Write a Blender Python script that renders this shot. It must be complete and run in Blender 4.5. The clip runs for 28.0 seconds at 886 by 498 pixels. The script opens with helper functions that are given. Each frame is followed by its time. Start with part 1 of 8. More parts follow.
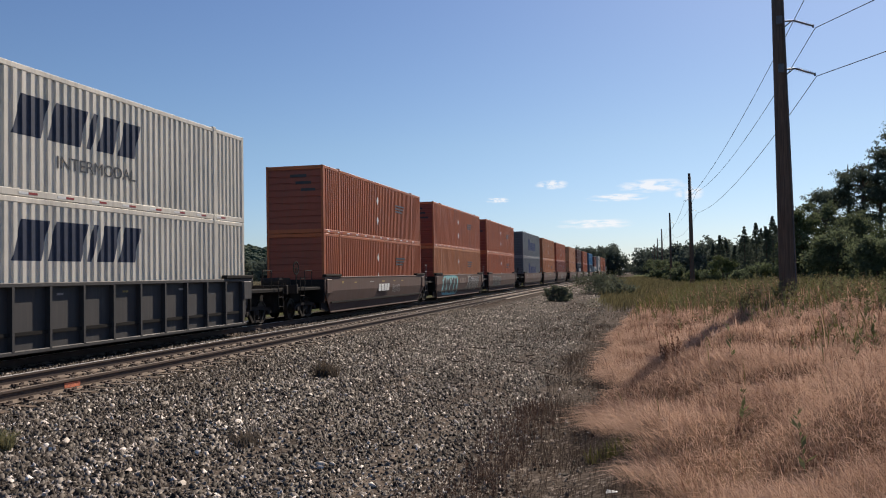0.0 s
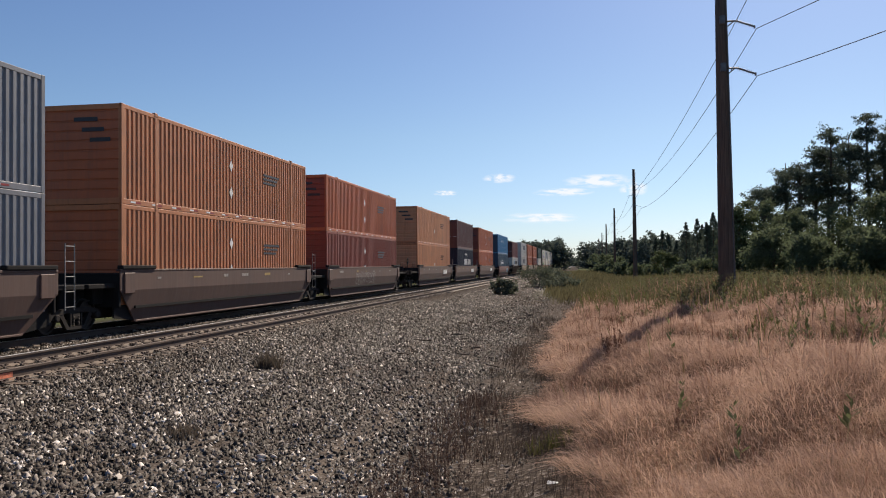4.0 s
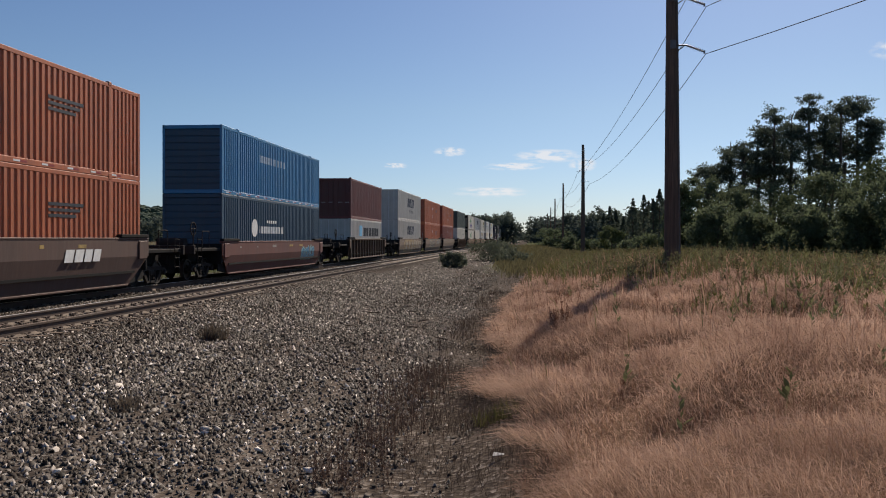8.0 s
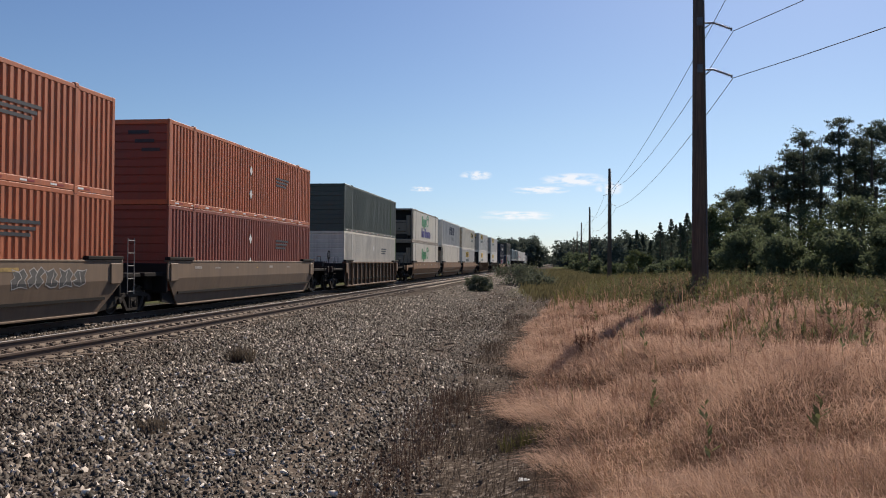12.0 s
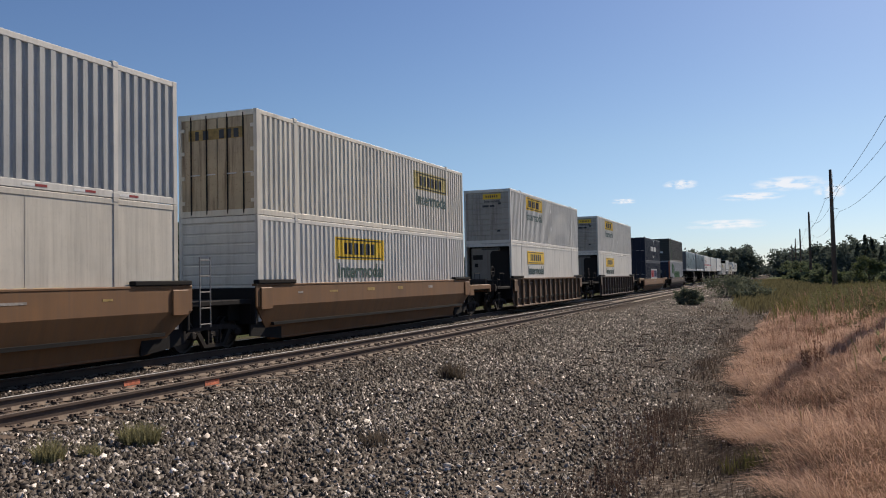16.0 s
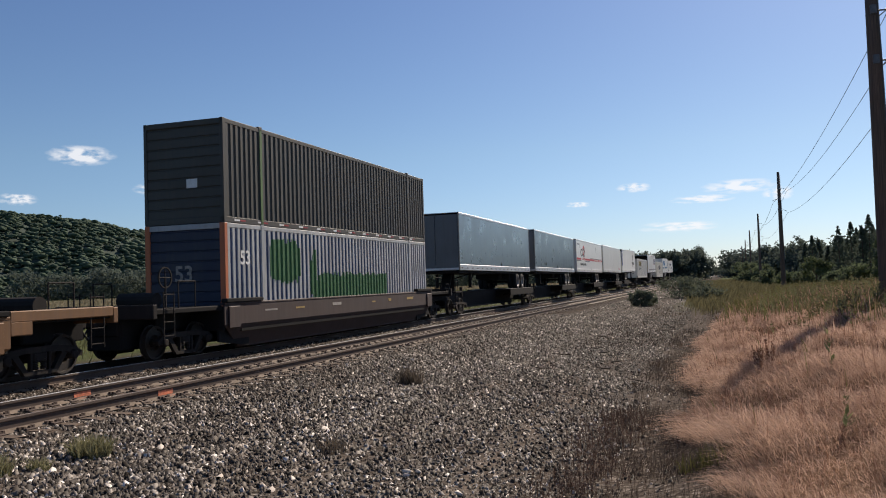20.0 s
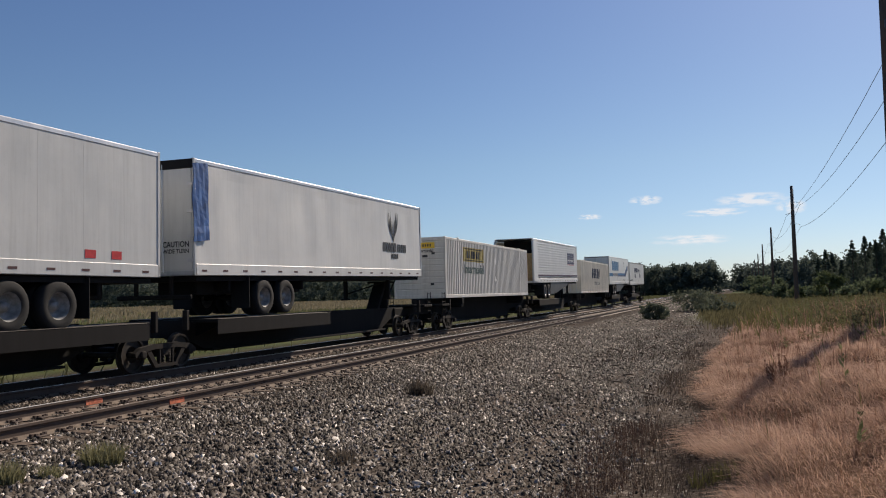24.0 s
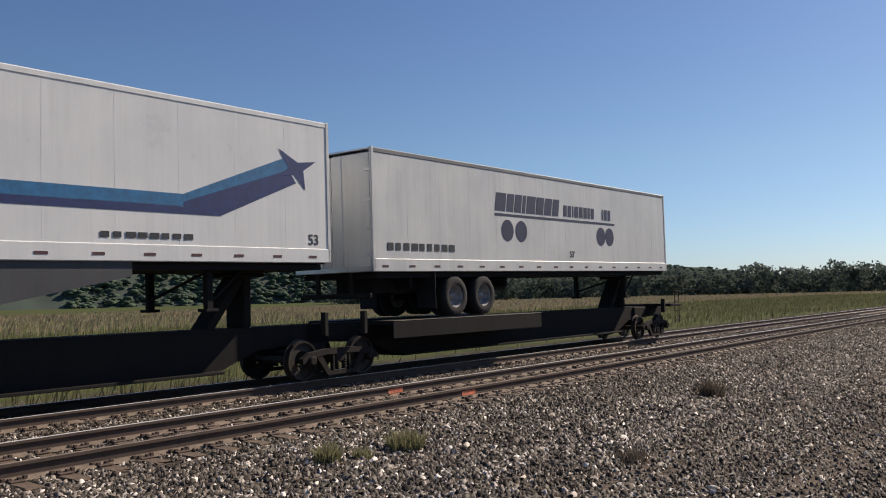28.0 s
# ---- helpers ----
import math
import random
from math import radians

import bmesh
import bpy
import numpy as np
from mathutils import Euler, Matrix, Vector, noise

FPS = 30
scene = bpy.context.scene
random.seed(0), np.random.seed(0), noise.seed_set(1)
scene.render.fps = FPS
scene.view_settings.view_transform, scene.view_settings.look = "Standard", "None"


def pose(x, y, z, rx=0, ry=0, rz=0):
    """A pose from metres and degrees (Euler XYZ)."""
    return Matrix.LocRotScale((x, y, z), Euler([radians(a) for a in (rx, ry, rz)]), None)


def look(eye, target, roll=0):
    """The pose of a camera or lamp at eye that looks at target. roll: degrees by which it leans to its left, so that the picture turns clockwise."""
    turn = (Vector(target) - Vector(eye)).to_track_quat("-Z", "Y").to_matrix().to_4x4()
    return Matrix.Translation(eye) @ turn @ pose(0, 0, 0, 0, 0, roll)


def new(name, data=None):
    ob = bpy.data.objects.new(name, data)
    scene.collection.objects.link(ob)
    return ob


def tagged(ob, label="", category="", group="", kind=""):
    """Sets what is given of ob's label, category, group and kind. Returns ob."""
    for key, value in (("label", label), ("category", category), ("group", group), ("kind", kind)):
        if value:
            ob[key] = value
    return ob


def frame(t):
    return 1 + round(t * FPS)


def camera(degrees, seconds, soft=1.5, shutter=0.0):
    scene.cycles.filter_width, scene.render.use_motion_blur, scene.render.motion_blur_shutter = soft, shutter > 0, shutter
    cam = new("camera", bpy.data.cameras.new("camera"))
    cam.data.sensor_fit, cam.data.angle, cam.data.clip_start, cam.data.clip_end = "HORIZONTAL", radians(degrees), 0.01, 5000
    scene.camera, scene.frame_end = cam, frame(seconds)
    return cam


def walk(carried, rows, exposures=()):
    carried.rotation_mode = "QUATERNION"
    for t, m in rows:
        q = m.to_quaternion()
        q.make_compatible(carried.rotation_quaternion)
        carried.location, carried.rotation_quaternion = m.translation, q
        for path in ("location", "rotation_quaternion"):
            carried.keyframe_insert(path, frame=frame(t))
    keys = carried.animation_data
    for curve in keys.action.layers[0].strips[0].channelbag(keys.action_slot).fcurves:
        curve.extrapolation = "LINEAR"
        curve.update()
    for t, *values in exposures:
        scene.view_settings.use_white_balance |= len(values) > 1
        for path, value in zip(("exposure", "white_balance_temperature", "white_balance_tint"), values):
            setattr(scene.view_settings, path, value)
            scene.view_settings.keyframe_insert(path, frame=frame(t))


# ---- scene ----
# ---- camera ----
cam = camera(55.32, 28.0, soft=1.05)
PATH = [
    (0.0, pose(0.027, -0.054, 1.509, 91.704, 1.001, 13.185)),
    (0.5, pose(0.041, -0.054, 1.510, 91.691, 1.056, 11.795)),
    (1.0, pose(0.031, -0.039, 1.505, 91.910, 0.693, 13.139)),
    (1.5, pose(0.025, -0.048, 1.505, 92.431, 0.532, 15.674)),
    (2.0, pose(0.019, -0.050, 1.509, 92.701, 0.352, 16.865)),
    (2.5, pose(0.022, -0.045, 1.500, 92.251, 0.338, 16.334)),
    (3.0, pose(0.027, -0.036, 1.506, 91.437, 0.013, 13.836)),
    (3.5, pose(0.038, -0.026, 1.502, 91.015, 0.254, 11.261)),
    (5.5, pose(0.045, 0.003, 1.500, 91.754, 0.744, 6.314)),
    (6.0, pose(0.048, 0.011, 1.499, 91.642, 0.676, 4.900)),
    (6.5, pose(0.047, 0.035, 1.491, 90.770, 0.163, 4.609)),
    (7.0, pose(0.048, 0.025, 1.491, 90.245, 0.059, 5.140)),
    (7.5, pose(0.036, 0.042, 1.484, 89.477, -0.079, 5.660)),
    (8.0, pose(0.037, 0.062, 1.486, 89.304, -0.206, 6.166)),
    (8.5, pose(0.027, 0.020, 1.489, 90.057, -0.215, 9.163)),
    (9.0, pose(0.024, 0.003, 1.494, 90.631, -0.963, 10.341)),
    (9.5, pose(0.020, 0.005, 1.495, 90.558, -1.747, 9.693)),
    (10.0, pose(0.022, 0.005, 1.499, 91.080, -1.797, 9.529)),
    (10.5, pose(0.017, 0.011, 1.494, 91.321, -1.715, 9.712)),
    (11.0, pose(0.025, 0.020, 1.495, 91.276, -1.026, 8.735)),
    (11.5, pose(0.040, 0.030, 1.492, 91.101, -0.523, 7.978)),
    (13.5, pose(0.033, 0.014, 1.492, 90.544, 0.049, 8.278)),
    (14.0, pose(0.027, 0.006, 1.497, 90.758, 0.363, 9.897)),
    (14.5, pose(0.017, -0.010, 1.497, 91.456, 0.588, 14.724)),
    (15.0, pose(0.007, -0.024, 1.499, 91.970, 0.760, 19.550)),
    (15.5, pose(0.008, -0.055, 1.495, 92.323, 0.697, 21.665)),
    (16.0, pose(-0.004, 0.002, 1.499, 92.057, 1.138, 21.584)),
    (16.5, pose(-0.017, 0.008, 1.498, 91.357, 1.288, 21.794)),
    (17.0, pose(-0.022, 0.019, 1.500, 90.743, 0.288, 19.993)),
    (17.5, pose(-0.022, 0.013, 1.503, 90.269, 0.143, 18.895)),
    (18.0, pose(-0.027, 0.043, 1.500, 90.129, 0.894, 17.925)),
    (18.5, pose(-0.028, 0.038, 1.502, 90.520, 1.300, 17.353)),
    (19.0, pose(-0.031, 0.043, 1.506, 90.871, 1.399, 17.514)),
    (19.5, pose(-0.025, 0.023, 1.504, 91.593, 1.565, 17.957)),
    (20.0, pose(-0.022, 0.031, 1.502, 92.283, 1.824, 18.652)),
    (20.5, pose(-0.023, 0.024, 1.506, 92.597, 1.868, 19.659)),
    (22.5, pose(-0.035, -0.006, 1.503, 93.199, 1.691, 23.927)),
    (23.0, pose(-0.035, 0.012, 1.502, 92.637, 1.877, 21.933)),
    (23.5, pose(-0.026, 0.025, 1.500, 92.551, 1.600, 18.718)),
    (24.0, pose(-0.028, 0.017, 1.502, 93.061, 1.320, 19.392)),
    (24.5, pose(-0.040, 0.016, 1.502, 93.013, 1.103, 21.601)),
    (25.0, pose(-0.040, 0.007, 1.506, 93.048, 0.997, 22.041)),
    (25.5, pose(-0.042, -0.001, 1.504, 92.601, 0.614, 23.177)),
    (26.0, pose(-0.050, 0.000, 1.498, 92.437, 0.615, 25.607)),
    (26.5, pose(-0.053, -0.012, 1.498, 92.756, 0.971, 28.286)),
    (27.0, pose(-0.051, -0.034, 1.503, 92.851, 1.277, 30.953)),
    (27.5, pose(-0.063, -0.046, 1.509, 93.006, 1.312, 33.841)),
    (28.0, pose(-0.093, -0.067, 1.518, 93.237, 1.352, 38.087)),
]
EXPOSURE = [(0.0, 0.14), (1.0, 0.27), (3.0, 0.26), (6.0, 0.09), (7.0, 0.04), (8.0, -0.05), (9.0, 0.13), (10.0, 0.18), (11.0, 0.17), (14.0, 0.11), (15.0, 0.08), (17.0, 0.12), (19.0, 0.13), (20.0, 0.16), (23.0, 0.13), (24.0, -0.02), (25.0, -0.05), (26.0, 0.05), (28.0, 0.15)]
walk(cam, PATH, [(t, stops - 0.01, 6650, 12) for t, stops in EXPOSURE])

# ---- world, sun ----
SUN_AZ, SUN_EL = 17.6, 38.5          # degrees right of the track's direction, above the horizon
world = bpy.data.worlds.new("sky")
scene.world = world
world.use_nodes = True
wn = world.node_tree.nodes
sky = wn.new("ShaderNodeTexSky")
sky.sky_type = "NISHITA"
sky.sun_disc = False
sky.sun_elevation = radians(SUN_EL)
sky.sun_rotation = radians(SUN_AZ)
sky.altitude = 1400
sky.air_density, sky.dust_density, sky.ozone_density = 1.0, 1.5, 4.7
# the air near the horizon stays blue-white on this clear, humid morning
wl = world.node_tree.links
up = wn.new("ShaderNodeSeparateXYZ")
wl.new(wn.new("ShaderNodeTexCoord").outputs["Generated"], up.inputs[0])
air = wn.new("ShaderNodeValToRGB")
air.color_ramp.elements.new(0.5)
for stop, (at_, shade) in zip(air.color_ramp.elements, ((0.0, (0.83, 0.92, 1.06)), (0.15, (0.935, 0.995, 0.99)), (0.33, (0.885, 0.945, 1.03)))):
    stop.position, stop.color = at_, (*shade, 1)
wl.new(up.outputs["Z"], air.inputs[0])
tint = wn.new("ShaderNodeMix")
tint.data_type, tint.blend_type = "RGBA", "MULTIPLY"
tint.inputs[0].default_value = 1.0
wl.new(sky.outputs[0], tint.inputs[6])
wl.new(air.outputs[0], tint.inputs[7])
wl.new(tint.outputs[2], wn["Background"].inputs[0])
wn["Background"].inputs[1].default_value = 0.085
sun = new("sun", bpy.data.lights.new("sun", "SUN"))
sun.data.energy, sun.data.angle, sun.data.color = 5.4, radians(0.53), (1.0, 0.88, 0.73)
toward = Vector((math.sin(radians(SUN_AZ)) * math.cos(radians(SUN_EL)), math.cos(radians(SUN_AZ)) * math.cos(radians(SUN_EL)), math.sin(radians(SUN_EL))))
sun.matrix_world = look(toward * 100, (0, 0, 0))

SPEED = 23.34                        # train, metres a second, towards -y
TRAIN_X, NEAR_X = -14.32, -10.45     # centre lines of the two tracks
NEAR_Z, RAIL_Z = -0.20, -0.21         # rail tops of the near track and of the train's
rnd = random.Random(7)
rng = np.random.default_rng(11)


# ---- materials ----
def nodes_of(name):
    m = bpy.data.materials.new(name)
    m.use_nodes = True
    nt = m.node_tree
    return m, nt, nt.nodes["Principled BSDF"]


def node(nt, kind, **sets):
    n = nt.nodes.new(kind)
    for k, v in sets.items():
        if k in n.inputs:
            n.inputs[k].default_value = v
    return n


def coords(nt, scale=(1, 1, 1), world_space=False):
    src = nt.nodes.new("ShaderNodeNewGeometry").outputs["Position"] if world_space else nt.nodes.new("ShaderNodeTexCoord").outputs["Object"]
    mp = nt.nodes.new("ShaderNodeMapping")
    mp.inputs["Scale"].default_value = scale
    nt.links.new(src, mp.inputs[0])
    return mp.outputs[0]


def noise_tex(nt, vec, scale, detail=4, rough=0.6):
    n = nt.nodes.new("ShaderNodeTexNoise")
    n.inputs["Scale"].default_value, n.inputs["Detail"].default_value, n.inputs["Roughness"].default_value = scale, detail, rough
    nt.links.new(vec, n.inputs["Vector"])
    return n.outputs["Fac"]


def ramp(nt, fac, stops):
    r = nt.nodes.new("ShaderNodeValToRGB")
    while len(r.color_ramp.elements) < len(stops):
        r.color_ramp.elements.new(0.5)
    for e, (p, c) in zip(r.color_ramp.elements, stops):
        e.position, e.color = p, (*c, 1) if len(c) == 3 else c
    nt.links.new(fac, r.inputs[0])
    return r.outputs[0]


def mix(nt, fac, a, b, mode="MIX"):
    m = nt.nodes.new("ShaderNodeMix")
    m.data_type, m.blend_type = "RGBA", mode
    for sock, v in ((m.inputs[0], fac), (m.inputs[6], a), (m.inputs[7], b)):
        if isinstance(v, (int, float)):
            sock.default_value = v
        elif isinstance(v, tuple):
            sock.default_value = (*v, 1)
        else:
            nt.links.new(v, sock)
    return m.outputs[2]


def bump(nt, bsdf, height, strength, distance=0.02):
    b = nt.nodes.new("ShaderNodeBump")
    b.inputs["Strength"].default_value, b.inputs["Distance"].default_value = strength, distance
    nt.links.new(height, b.inputs["Height"])
    nt.links.new(b.outputs[0], bsdf.inputs["Normal"])


MATS = {}


def paint(name, colour, rough=0.5, dirt=0.35, dirt_colour=(0.10, 0.075, 0.055), metal=0.0, gloss=0.5):
    """Weathered paint on sheet steel: grime in patches, streaks running down, a little dent."""
    if name in MATS:
        return MATS[name]
    m, nt, b = nodes_of(name)
    patches = noise_tex(nt, coords(nt, (0.6, 0.6, 0.6)), 1.3, 5)
    runs = noise_tex(nt, coords(nt, (3.0, 5.0, 0.22)), 2.2, 4, 0.7)
    fine = noise_tex(nt, coords(nt), 22, 3)
    shade = mix(nt, 1.0, ramp(nt, patches, [(0.3, (1 - 0.6 * min(dirt, 0.4),) * 3), (0.7, (1.06, 1.05, 1.04))]), colour, "MULTIPLY")
    faded = noise_tex(nt, coords(nt, (0.25, 1.5, 0.06)), 2.0, 4, 0.65)
    fade_ = min(0.16, 0.45 * dirt)
    shade = mix(nt, 1.0, ramp(nt, faded, [(0.3, (1 - fade_,) * 3), (0.7, (1 + 0.6 * fade_,) * 3)]), shade, "MULTIPLY")
    grime = ramp(nt, runs, [(0.48, (0, 0, 0)), (0.78, (dirt, dirt, dirt))])
    shade = mix(nt, grime, shade, dirt_colour)
    spots = ramp(nt, fine, [(0.60, (0, 0, 0)), (0.75, (dirt * 0.6,) * 3)])
    shade = mix(nt, spots, shade, dirt_colour)
    nt.links.new(shade, b.inputs["Base Color"])
    rg = ramp(nt, patches, [(0.2, (rough - 0.1,) * 3), (0.8, (min(1, rough + 0.18),) * 3)])
    nt.links.new(rg, b.inputs["Roughness"])
    b.inputs["Metallic"].default_value, b.inputs["Specular IOR Level"].default_value = metal, gloss
    bump(nt, b, patches, 0.12, 0.05)
    MATS[name] = m
    return m


def plain(name, colour, rough=0.6, metal=0.0, vary=0.25, scale=8.0):
    if name in MATS:
        return MATS[name]
    m, nt, b = nodes_of(name)
    n = noise_tex(nt, coords(nt), scale, 5)
    lo, hi = tuple(c * (1 - vary) for c in colour), tuple(min(1, c * (1 + vary)) for c in colour)
    nt.links.new(ramp(nt, n, [(0.3, lo), (0.7, hi)]), b.inputs["Base Color"])
    b.inputs["Roughness"].default_value, b.inputs["Metallic"].default_value = rough, metal
    bump(nt, b, n, 0.2, 0.01)
    MATS[name] = m
    return m


def leafy(name, dark, light, translucent=0.25, withered=None):
    m, nt, b = nodes_of(name)
    r = nt.nodes.new("ShaderNodeNewGeometry").outputs["Random Per Island"]
    patch = noise_tex(nt, coords(nt, world_space=True), 0.35, 3)
    col = mix(nt, ramp(nt, patch, [(0.35, (0, 0, 0)), (0.65, (0.6, 0.6, 0.6))]), ramp(nt, r, [(0, dark), (1, light)]), tuple(c * 1.15 for c in light))
    if withered:
        dead = noise_tex(nt, coords(nt, (1.0, 0.7, 0.4), world_space=True), 0.8, 4)
        col = mix(nt, ramp(nt, dead, [(0.47, (0, 0, 0)), (0.68, (0.65,) * 3)]), col, withered)
    nt.links.new(col, b.inputs["Base Color"])
    b.inputs["Roughness"].default_value, b.inputs["Specular IOR Level"].default_value = 0.85, 0.15
    if translucent:
        t = nt.nodes.new("ShaderNodeBsdfTranslucent")
        nt.links.new(col, t.inputs[0])
        s = nt.nodes.new("ShaderNodeMixShader")
        s.inputs[0].default_value = translucent
        nt.links.new(b.outputs[0], s.inputs[1])
        nt.links.new(t.outputs[0], s.inputs[2])
        nt.links.new(s.outputs[0], nt.nodes["Material Output"].inputs[0])
    MATS[name] = m
    return m


def gravel_tone(nt):
    """Gravel tone: browner at the rails and dip; painted shading darkens it up the line."""
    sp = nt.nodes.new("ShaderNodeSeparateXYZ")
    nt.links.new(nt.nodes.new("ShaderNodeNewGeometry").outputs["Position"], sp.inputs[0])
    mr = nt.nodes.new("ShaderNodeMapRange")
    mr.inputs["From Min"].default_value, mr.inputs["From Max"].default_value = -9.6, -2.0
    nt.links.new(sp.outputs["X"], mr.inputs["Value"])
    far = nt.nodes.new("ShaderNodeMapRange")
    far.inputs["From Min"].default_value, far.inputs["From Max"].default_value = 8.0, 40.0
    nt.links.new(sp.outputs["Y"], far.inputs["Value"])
    # shading up the line, put into the gravel colour, darker with distance
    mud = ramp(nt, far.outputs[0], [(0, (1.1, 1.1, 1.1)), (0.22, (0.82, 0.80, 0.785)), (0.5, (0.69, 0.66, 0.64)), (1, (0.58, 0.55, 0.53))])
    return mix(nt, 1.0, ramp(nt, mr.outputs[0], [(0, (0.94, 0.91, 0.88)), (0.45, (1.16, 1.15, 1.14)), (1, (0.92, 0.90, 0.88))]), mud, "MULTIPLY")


def lanes(nt, x, strength):
    """Two dusty wheel lanes along the shoulder, broken up by noise."""
    total = None
    for centre, half in ((-2.85, 0.42), (-4.55, 0.38)):
        d = nt.nodes.new("ShaderNodeMath")
        d.operation = "SUBTRACT"
        nt.links.new(x, d.inputs[0])
        d.inputs[1].default_value = centre
        a = nt.nodes.new("ShaderNodeMath")
        a.operation = "ABSOLUTE"
        nt.links.new(d.outputs[0], a.inputs[0])
        mr = nt.nodes.new("ShaderNodeMapRange")
        mr.inputs["From Min"].default_value, mr.inputs["From Max"].default_value = half, 0.1
        mr.inputs["To Max"].default_value = strength
        nt.links.new(a.outputs[0], mr.inputs["Value"])
        if total is None:
            total = mr.outputs[0]
        else:
            add = nt.nodes.new("ShaderNodeMath")
            nt.links.new(total, add.inputs[0])
            nt.links.new(mr.outputs[0], add.inputs[1])
            total = add.outputs[0]
    broken = nt.nodes.new("ShaderNodeMath")
    broken.operation = "MULTIPLY"
    nt.links.new(total, broken.inputs[0])
    nt.links.new(ramp(nt, noise_tex(nt, coords(nt, (1.4, 0.4, 1.0), world_space=True), 1.3, 4), [(0.42, (0, 0, 0)), (0.6, (1, 1, 1))]), broken.inputs[1])
    return broken.outputs[0]


def stone_mat(name, stops, rough=0.85, gloss=0.25):
    m, nt, b = nodes_of(name)
    r = nt.nodes.new("ShaderNodeNewGeometry").outputs["Random Per Island"]
    fine = noise_tex(nt, coords(nt, world_space=True), 60, 3)
    col = mix(nt, 1.0, ramp(nt, r, stops), ramp(nt, fine, [(0.3, (0.75,) * 3), (0.7, (1.15,) * 3)]), "MULTIPLY")
    soil = noise_tex(nt, coords(nt, (1.0, 0.45, 1.0), world_space=True), 0.75, 4)
    col = mix(nt, 1.0, col, ramp(nt, soil, [(0.34, (0.62, 0.57, 0.53)), (0.5, (0.98, 0.96, 0.94)), (0.68, (1.2, 1.17, 1.13))]), "MULTIPLY")
    col = mix(nt, 1.0, col, gravel_tone(nt), "MULTIPLY")
    nt.links.new(col, b.inputs["Base Color"])
    b.inputs["Roughness"].default_value, b.inputs["Specular IOR Level"].default_value = rough, gloss
    MATS[name] = m
    return m


def ground_mat():
    """Gravel by the tracks, a dark weedy strip, dry-grass soil to the right, field soil beyond: one sheet, blended by place."""
    m, nt, b = nodes_of("ground")
    pos = coords(nt, world_space=True)
    sep = nt.nodes.new("ShaderNodeSeparateXYZ")
    nt.links.new(pos, sep.inputs[0])
    v = nt.nodes.new("ShaderNodeTexVoronoi")
    v.inputs["Scale"].default_value = 21
    nt.links.new(pos, v.inputs["Vector"])
    v2 = nt.nodes.new("ShaderNodeSeparateColor")
    nt.links.new(v.outputs["Color"], v2.inputs[0])
    gravel = ramp(nt, v2.outputs[0], [(0, (0.028, 0.023, 0.019)), (0.55, (0.068, 0.056, 0.047)), (0.9, (0.13, 0.112, 0.098)), (1, (0.30, 0.275, 0.25))])
    big = noise_tex(nt, pos, 0.55, 5)
    gravel = mix(nt, ramp(nt, big, [(0.48, (0, 0, 0)), (0.68, (0.7,) * 3)]), gravel, (0.125, 0.098, 0.078))
    gravel = mix(nt, lanes(nt, sep.outputs["X"], 0.5), gravel, (0.215, 0.175, 0.142))
    gravel = mix(nt, 1.0, gravel, gravel_tone(nt), "MULTIPLY")
    soil = ramp(nt, noise_tex(nt, pos, 3.0, 5), [(0.3, (0.12, 0.072, 0.045)), (0.7, (0.23, 0.145, 0.095))])
    green = ramp(nt, noise_tex(nt, pos, 0.4, 5), [(0.3, (0.045, 0.06, 0.02)), (0.7, (0.10, 0.105, 0.045))])
    wob = noise_tex(nt, pos, 0.5, 4)

    def step(out, a, c, k=3.0):
        add = nt.nodes.new("ShaderNodeMath")
        add.operation = "MULTIPLY_ADD"
        nt.links.new(wob, add.inputs[0])
        add.inputs[1].default_value = k
        nt.links.new(out, add.inputs[2])
        mr = nt.nodes.new("ShaderNodeMapRange")
        mr.inputs["From Min"].default_value, mr.inputs["From Max"].default_value = a + k / 2, c + k / 2
        nt.links.new(add.outputs[0], mr.inputs["Value"])
        return mr.outputs[0]

    damp = ramp(nt, v2.outputs[1], [(0, (0.050, 0.038, 0.030)), (0.8, (0.110, 0.088, 0.071)), (1, (0.24, 0.205, 0.175))])
    col = mix(nt, step(sep.outputs["X"], -2.5, -1.5, 1.0), gravel, damp)
    col = mix(nt, step(sep.outputs["X"], -0.25, 0.45, 0.6), col, soil)
    col = mix(nt, step(sep.outputs["Y"], 46, 70, 12), col, mix(nt, step(sep.outputs["X"], -4.0, -2.6, 1.6), gravel, green))
    col = mix(nt, step(sep.outputs["X"], 8, 16, 6), col, green)
    col = mix(nt, step(sep.outputs["X"], -22.0, -24.0, 1.0), col, green)
    nt.links.new(col, b.inputs["Base Color"])
    b.inputs["Roughness"].default_value, b.inputs["Specular IOR Level"].default_value = 1.0, 0.05
    bump(nt, b, v.outputs["Distance"], 0.5, 0.03)
    return m


M_GROUND = ground_mat()
M_STONE = stone_mat("ballast", [(0, (0.016, 0.014, 0.012)), (0.3, (0.045, 0.039, 0.034)), (0.7, (0.122, 0.108, 0.097)), (0.91, (0.290, 0.268, 0.250)), (1, (0.80, 0.77, 0.74))], 0.61, 0.165)
M_TIE = plain("creosoted_wood", (0.105, 0.072, 0.050), 0.9, vary=0.5, scale=14)
M_RAIL = paint("rusted_rail", (0.085, 0.056, 0.043), 0.75, 0.4)
M_DUST = plain("sandy_rail_dust", (0.165, 0.125, 0.094), 0.9, vary=0.35, scale=6)
# rail-head glint is put into a pale colour; brown where no glint shows
M_DULL = plain("dull_rail_head", (0.21, 0.165, 0.135), 0.55, 0.2, 0.25)
